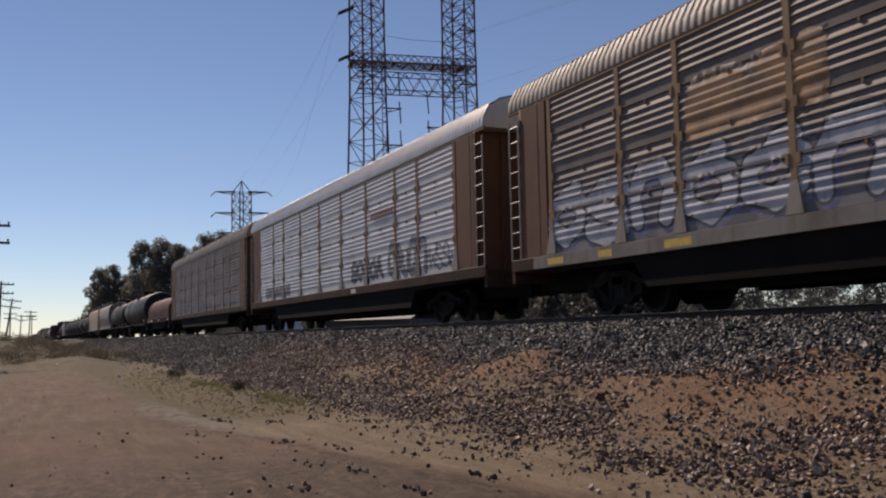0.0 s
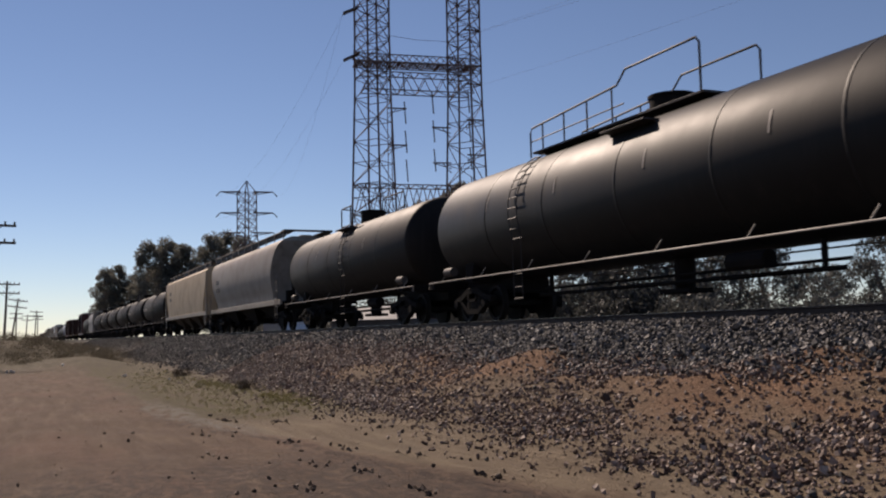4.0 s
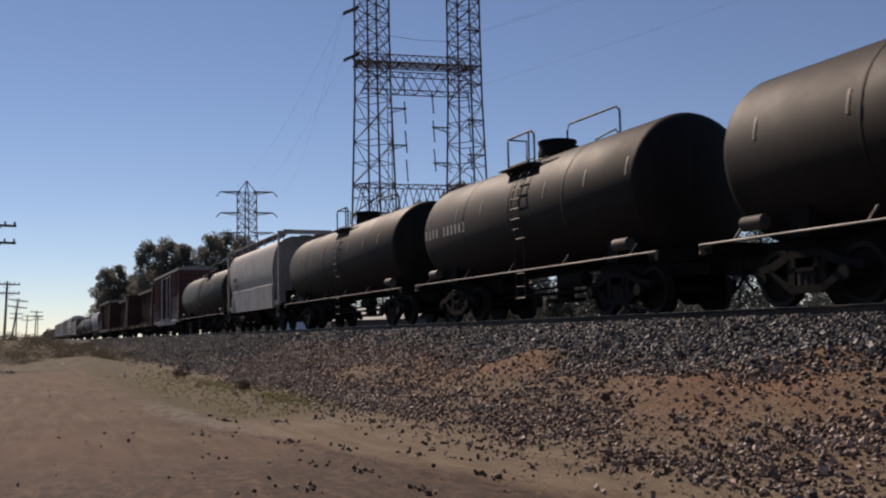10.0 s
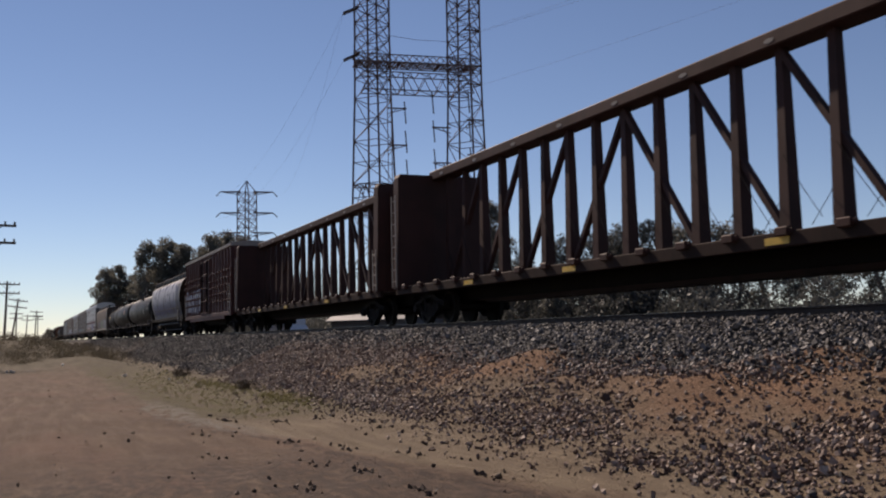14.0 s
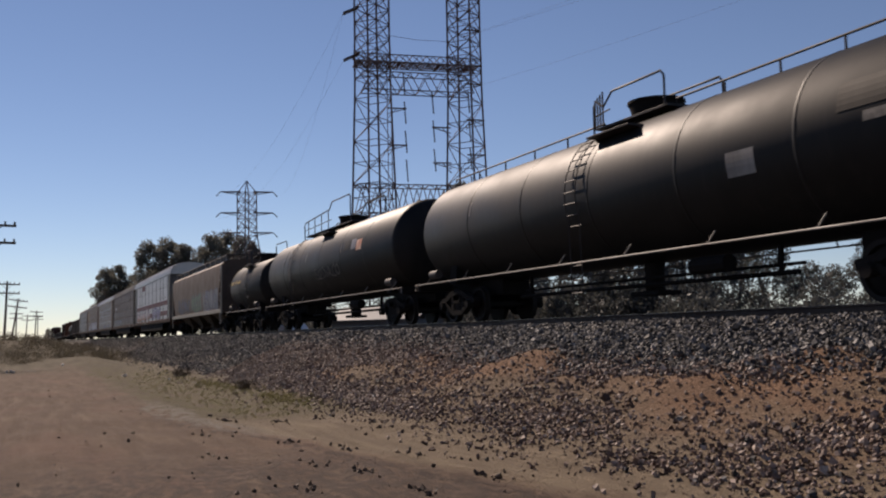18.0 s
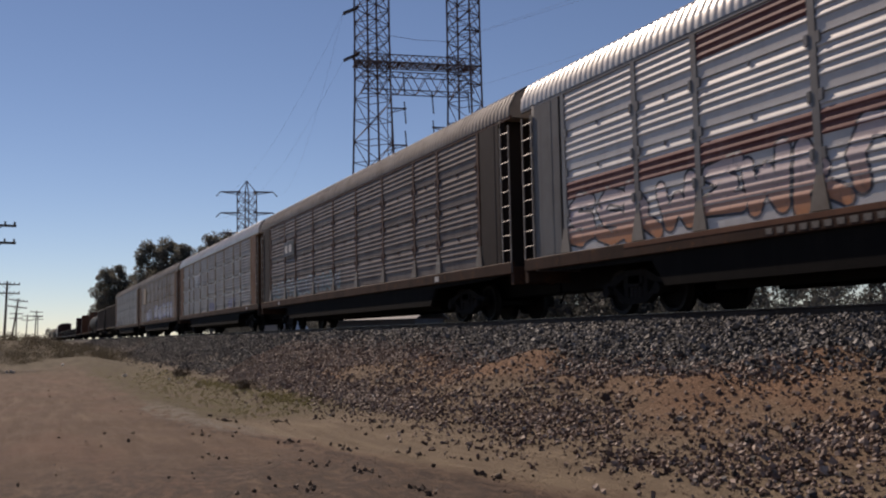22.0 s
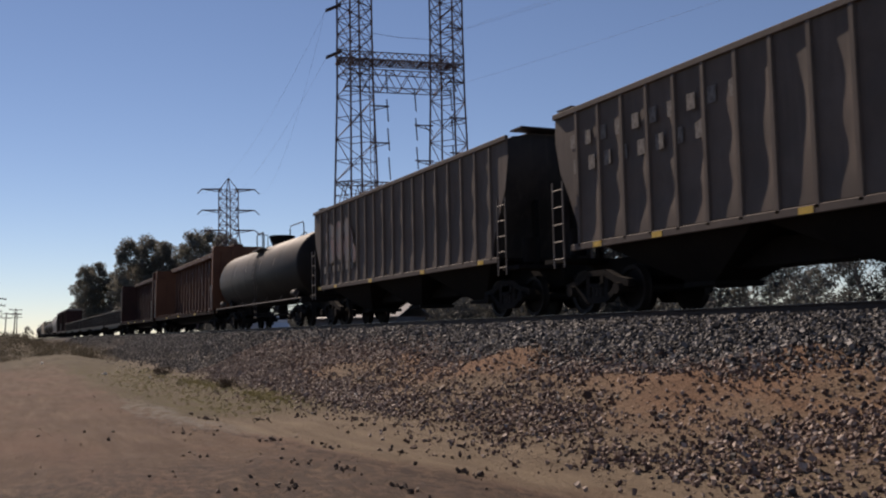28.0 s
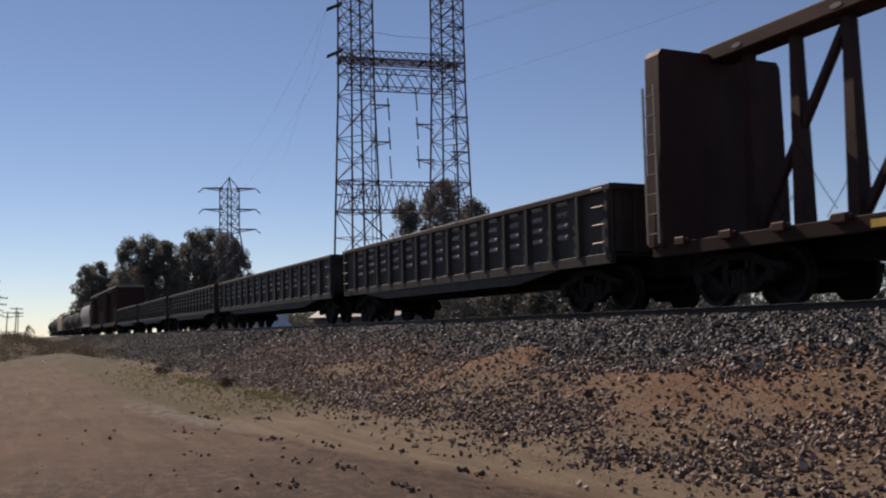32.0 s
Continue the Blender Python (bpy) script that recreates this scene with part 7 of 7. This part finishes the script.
LEAF_PALE = leaf_material("haze-greyed scrub leaf", (0.045, 0.047, 0.042), (0.105, 0.108, 0.098))
LEAF_DRY = leaf_material("dry brush leaf", (0.04, 0.034, 0.024), (0.11, 0.094, 0.06))


def leaves(centres, radii, per, size, seed):
    """Small leaf-shaped quads in clumps, as one mesh's points and faces."""
    r = np.random.default_rng(seed)
    c = np.repeat(np.asarray(centres, float), per, 0)
    rad = np.repeat(np.asarray(radii, float), per)
    n = len(c)
    d = r.normal(size=(n, 3))
    d /= np.linalg.norm(d, axis=1, keepdims=True)
    p = c + d * (rad * r.uniform(0.25, 1.0, n) ** 0.6)[:, None] * np.array([1, 1, 0.85])
    a = r.normal(size=(n, 3)) + np.array([0, 0, -0.5])
    a /= np.linalg.norm(a, axis=1, keepdims=True)
    b = np.cross(a, r.normal(size=(n, 3)))
    b /= np.linalg.norm(b, axis=1, keepdims=True)
    ln, wd = size * r.uniform(0.7, 1.5, n), size * r.uniform(0.25, 0.5, n)
    v = np.stack([p - a * ln[:, None] / 2, p + b * wd[:, None] / 2, p + a * ln[:, None] / 2, p - b * wd[:, None] / 2], 1)
    return v.reshape(-1, 3), np.arange(4 * n).reshape(-1, 4)


def tree_meshes(seed, height, spread_r, trunk_r, bare, clumps, per, leaf, mat):
    """A forked trunk with limbs, and a loose crown of leaf clumps at the limb ends."""
    q = random.Random(seed)
    g = Geo()
    top = Vector((q.uniform(-0.6, 0.6), q.uniform(-0.6, 0.6), height * 0.8))
    trunk = [Vector((0, 0, -0.3)), Vector((q.uniform(-0.3, 0.3), q.uniform(-0.3, 0.3), height * 0.3)), top * 0.75, top]
    g.tube(trunk, [trunk_r, trunk_r * 0.75, trunk_r * 0.45, trunk_r * 0.15], 8)
    cs, rs = [], []
    for k in range(clumps):
        f = bare + (1 - bare) * (k + 0.5) / clumps
        z = height * f
        shape = math.sin(math.pi * min(1, (f - bare) / (1 - bare) * 0.8 + 0.18)) ** 0.7
        a, d = q.uniform(0, 6.28), spread_r * shape * q.uniform(0.35, 1.0)
        end = Vector((d * math.cos(a), d * math.sin(a), z))
        start = Vector((0, 0, 0)).lerp(top, min(0.95, f * 0.85))
        mid = start.lerp(end, 0.5) + Vector((0, 0, -0.2))
        if k % 2 == 0:
            g.tube([start, mid, end], [trunk_r * 0.28, trunk_r * 0.16, trunk_r * 0.05], 5)
        cs.append(end)
        rs.append(spread_r * q.uniform(0.2, 0.36))
    wood = g.mesh("trunk", BARK)
    v, f = leaves([tuple(c) for c in cs], rs, per, leaf, seed)
    crown = bpy.data.meshes.new("crown")
    crown.from_pydata(v, [], f)
    crown.materials.append(mat)
    return wood, crown


def put_tree(name, meshes, x, y, scale, turn, label, category, group=""):
    z = float(ground_z(x, y))
    ob = thing(name, label, category, group, at=pose(x, y, z, 0, 0, turn) @ Matrix.Diagonal((*scale, 1)))
    part("trunk", meshes[0], None, ob)
    part("crown", meshes[1], None, ob)
    return ob


TALL = [tree_meshes(100 + k, 20, 4.8, 0.42, 0.16, 75, 190, 0.48, LEAF) for k in range(4)]
SCRUB = [tree_meshes(200 + k, 7, 2.3, 0.16, 0.1, 40, 110, 0.24, LEAF_PALE if k % 2 else LEAF) for k in range(4)]
for k, (x, y, h) in enumerate(((-259, 18.9, 19.4), (-264, 22.5, 20.9), (-261, 25.5, 18), (-248, 28.3, 25.5), (-253, 33.8, 26.8), (-247, 36.9, 25), (-276, 44, 22), (-241, 42.5, 27), (-245.5, 47.2, 28),
                               (-235, 49, 26), (-234, 51.6, 23), (-258, 30.5, 20), (-250, 40, 20), (-240, 46, 19), (-270, 20, 15))):
    s = h / 20.5
    put_tree("eucalyptus_tree", TALL[k % 4], x, y, (s * 0.95, s * 0.95, s), 67 * k, "tall dark green eucalyptus beyond the track", "tree", "eucalyptus grove")
for k, (x, y, h) in enumerate(((-100, 45.9, 19.5), (-103, 51, 17.8), (-97, 40.2, 16.5))):
    put_tree("eucalyptus_tree", TALL[(k + 1) % 4], x, y, (h / 25, h / 25, h / 21.5), 40 + 97 * k, "loose grey-green eucalyptus behind the lattice tower", "tree", "eucalyptus grove")
for k, (x, y, h) in enumerate(((-53.2, 31.9, 7.4), (-48.9, 31.3, 7.3), (-49.6, 33.8, 7.8), (-46.2, 33.4, 7.7), (-47.5, 36.6, 7.7), (-43.4, 35.4, 7.3), (-44.1, 37.7, 7.3), (-44.6, 40.2, 7.2), (-42.9, 42, 5.1),
                               (-44.8, 45.7, 5.1), (-39.4, 42.6, 5.3), (-37.3, 41.8, 6.6), (-57, 30.5, 6.8), (-61, 33, 6.5), (-55, 36, 7.5), (-34, 43, 7), (-30, 45, 7.5), (-64, 36, 6.0), (-300, 6.6, 5.0))):
    s = h / 7.2
    put_tree("scrub_tree", SCRUB[k % 4], x, y, (s * 1.05, s * 1.05, s), 71 * k, "bushy grey-green scrub tree behind the track", "tree", "scrub behind the track")

# ---- low brush and weeds ----
def brush(name, pts, radius, per, leaf, mat, label, category, seed):
    r = np.random.default_rng(seed)
    c = np.column_stack([pts, ground_z(pts[:, 0], pts[:, 1]) + radius * 0.35])
    v, f = leaves(c, radius * r.uniform(0.5, 1.1, len(c)), per, leaf, seed)
    low = ground_z(v[:, 0], v[:, 1]) - 0.02
    v[:, 2] = np.maximum(v[:, 2], low)
    me = bpy.data.meshes.new(name)
    me.from_pydata(v, [], f)
    me.materials.append(mat)
    return tagged(new(name, me), label, category, kind="stuff")


br = np.random.default_rng(51)
brush("dry_brush", np.column_stack([br.uniform(-120, -62, 700), br.uniform(-9, 6.0, 700)]), 0.75, 150, 0.1, LEAF_DRY, "dry brown brush on the bank beside the road", "brush", 52)
LEAF_WEED = leaf_material("weed leaf", (0.09, 0.085, 0.036), (0.2, 0.18, 0.075))
brush("weeds", np.column_stack([np.concatenate([br.uniform(-46, -19, 420), br.normal(-31, 2.2, 200), br.normal(-23.5, 1.0, 160)]), np.concatenate([5.0 + br.normal(0, 0.7, 420), 5.7 + br.normal(0, 0.25, 200), 5.95 + br.normal(0, 0.2, 160)])]), 0.07, 22, 0.035, LEAF_WEED, "low green weeds along the ditch", "weeds", 53)
brush("dark_shrub", np.array([(-40.5, 5.9), (-39.8, 5.7), (-41.0, 5.8), (-40.2, 6.1), (-28.3, 5.9), (-27.8, 5.8), (-28.0, 6.0)]), 0.3, 260, 0.07, leaf_material("dead shrub leaf", (0.02, 0.016, 0.012), (0.06, 0.045, 0.03)), "small dark dead shrubs in the ditch", "shrub", 54)

hedge = np.column_stack([br.uniform(-175, -30, 900), 0 * br.uniform(0, 1, 900)])
hedge[:, 1] = 33 + 0.02 * (-60 - hedge[:, 0]) + br.normal(0, 1.6, 900)
hc = np.column_stack([hedge, np.abs(br.normal(0, 1, 900)) * 0.9 + br.uniform(0.6, 2.9, 900) - 1.3 * smooth(-46, -38, hedge[:, 0])])
v, f = leaves(hc, br.uniform(0.9, 1.7, 900), 190, 0.24, 57)
me = bpy.data.meshes.new("thicket")
me.from_pydata(v, [], f)
me.materials.append(LEAF_PALE)
tagged(new("thicket", me), "hazy grey-green scrub thicket beyond the track", "scrub", kind="stuff")

# ---- behind the track ----
SHED = steel("pale grey sheet roofing", (0.3, 0.3, 0.3), (0.18, 0.17, 0.165), 0.4, 0.5)
shed = thing("shed", "low pale grey sheet-metal shed beyond the track", "shed", at=pose(-64.2, 23.6, 0, 0, 0, 38))
part("wall", Geo().box(-3.4, 3.4, -2.0, 2.0, 0, 2.5), SHED, shed, angle=0)
part("roof", Geo().prism("x", [(-2.3, 2.45), (0, 3.4), (2.3, 2.45), (2.3, 2.52), (0, 3.48), (-2.3, 2.52)], -3.7, 3.7), SHED, shed, angle=0)
van = thing("van", "white box van parked beyond the track", "van", at=pose(-77.7, 19.9, float(ground_z(-77.7, 19.9)), 0, 0, 12))
VANW = plain("white van paint", (0.75, 0.75, 0.74), 0.35, 0.04)
part("body", Geo().prism("y", [(-2.6, 0.45), (2.6, 0.45), (2.6, 1.3), (2.1, 1.45), (1.6, 2.2), (1.2, 2.4), (1.2, 3.1), (-2.6, 3.1)], -0.98, 0.98), VANW, van, angle=30)
part("window", Geo().prism("y", [(1.32, 1.5), (1.95, 1.5), (1.55, 2.1), (1.32, 2.1)], -0.99, 0.99), BLACK, van, "dark cab window", angle=0)
for x in (-1.7, 1.7):
    for s in (-1, 1):
        part("wheel", Geo().tube([(x, s * 0.75, 0.36), (x, s * 0.98, 0.36)], 0.36, 16), BLACK, van, "black rubber wheel")


# ---- movement ----
def motions():
    """The whole train rolls past at one steady speed, and its wheels turn."""
    for car, u in TRAIN:
        walk(car, [(t, pose(u + SPEED * t, TRACK_Y, RAIL_Z)) for t in (0, 8, 16, 24, SECONDS)])
    turn = math.degrees(SPEED / WHEEL_R / FPS)
    for x, sets in zip((-0.89, 0.89), WHEELSETS):
        walk(sets[0], [(k / FPS, pose(x, 0, WHEEL_R, 0, turn * k, 0)) for k in range(round(SECONDS * FPS) + 1)])
        keys = sets[0].animation_data
        for w in sets[1:]:
            w.rotation_mode = "QUATERNION"
            w.animation_data_create()
            w.animation_data.action = keys.action
            w.animation_data.action_slot = keys.action_slot


motions()
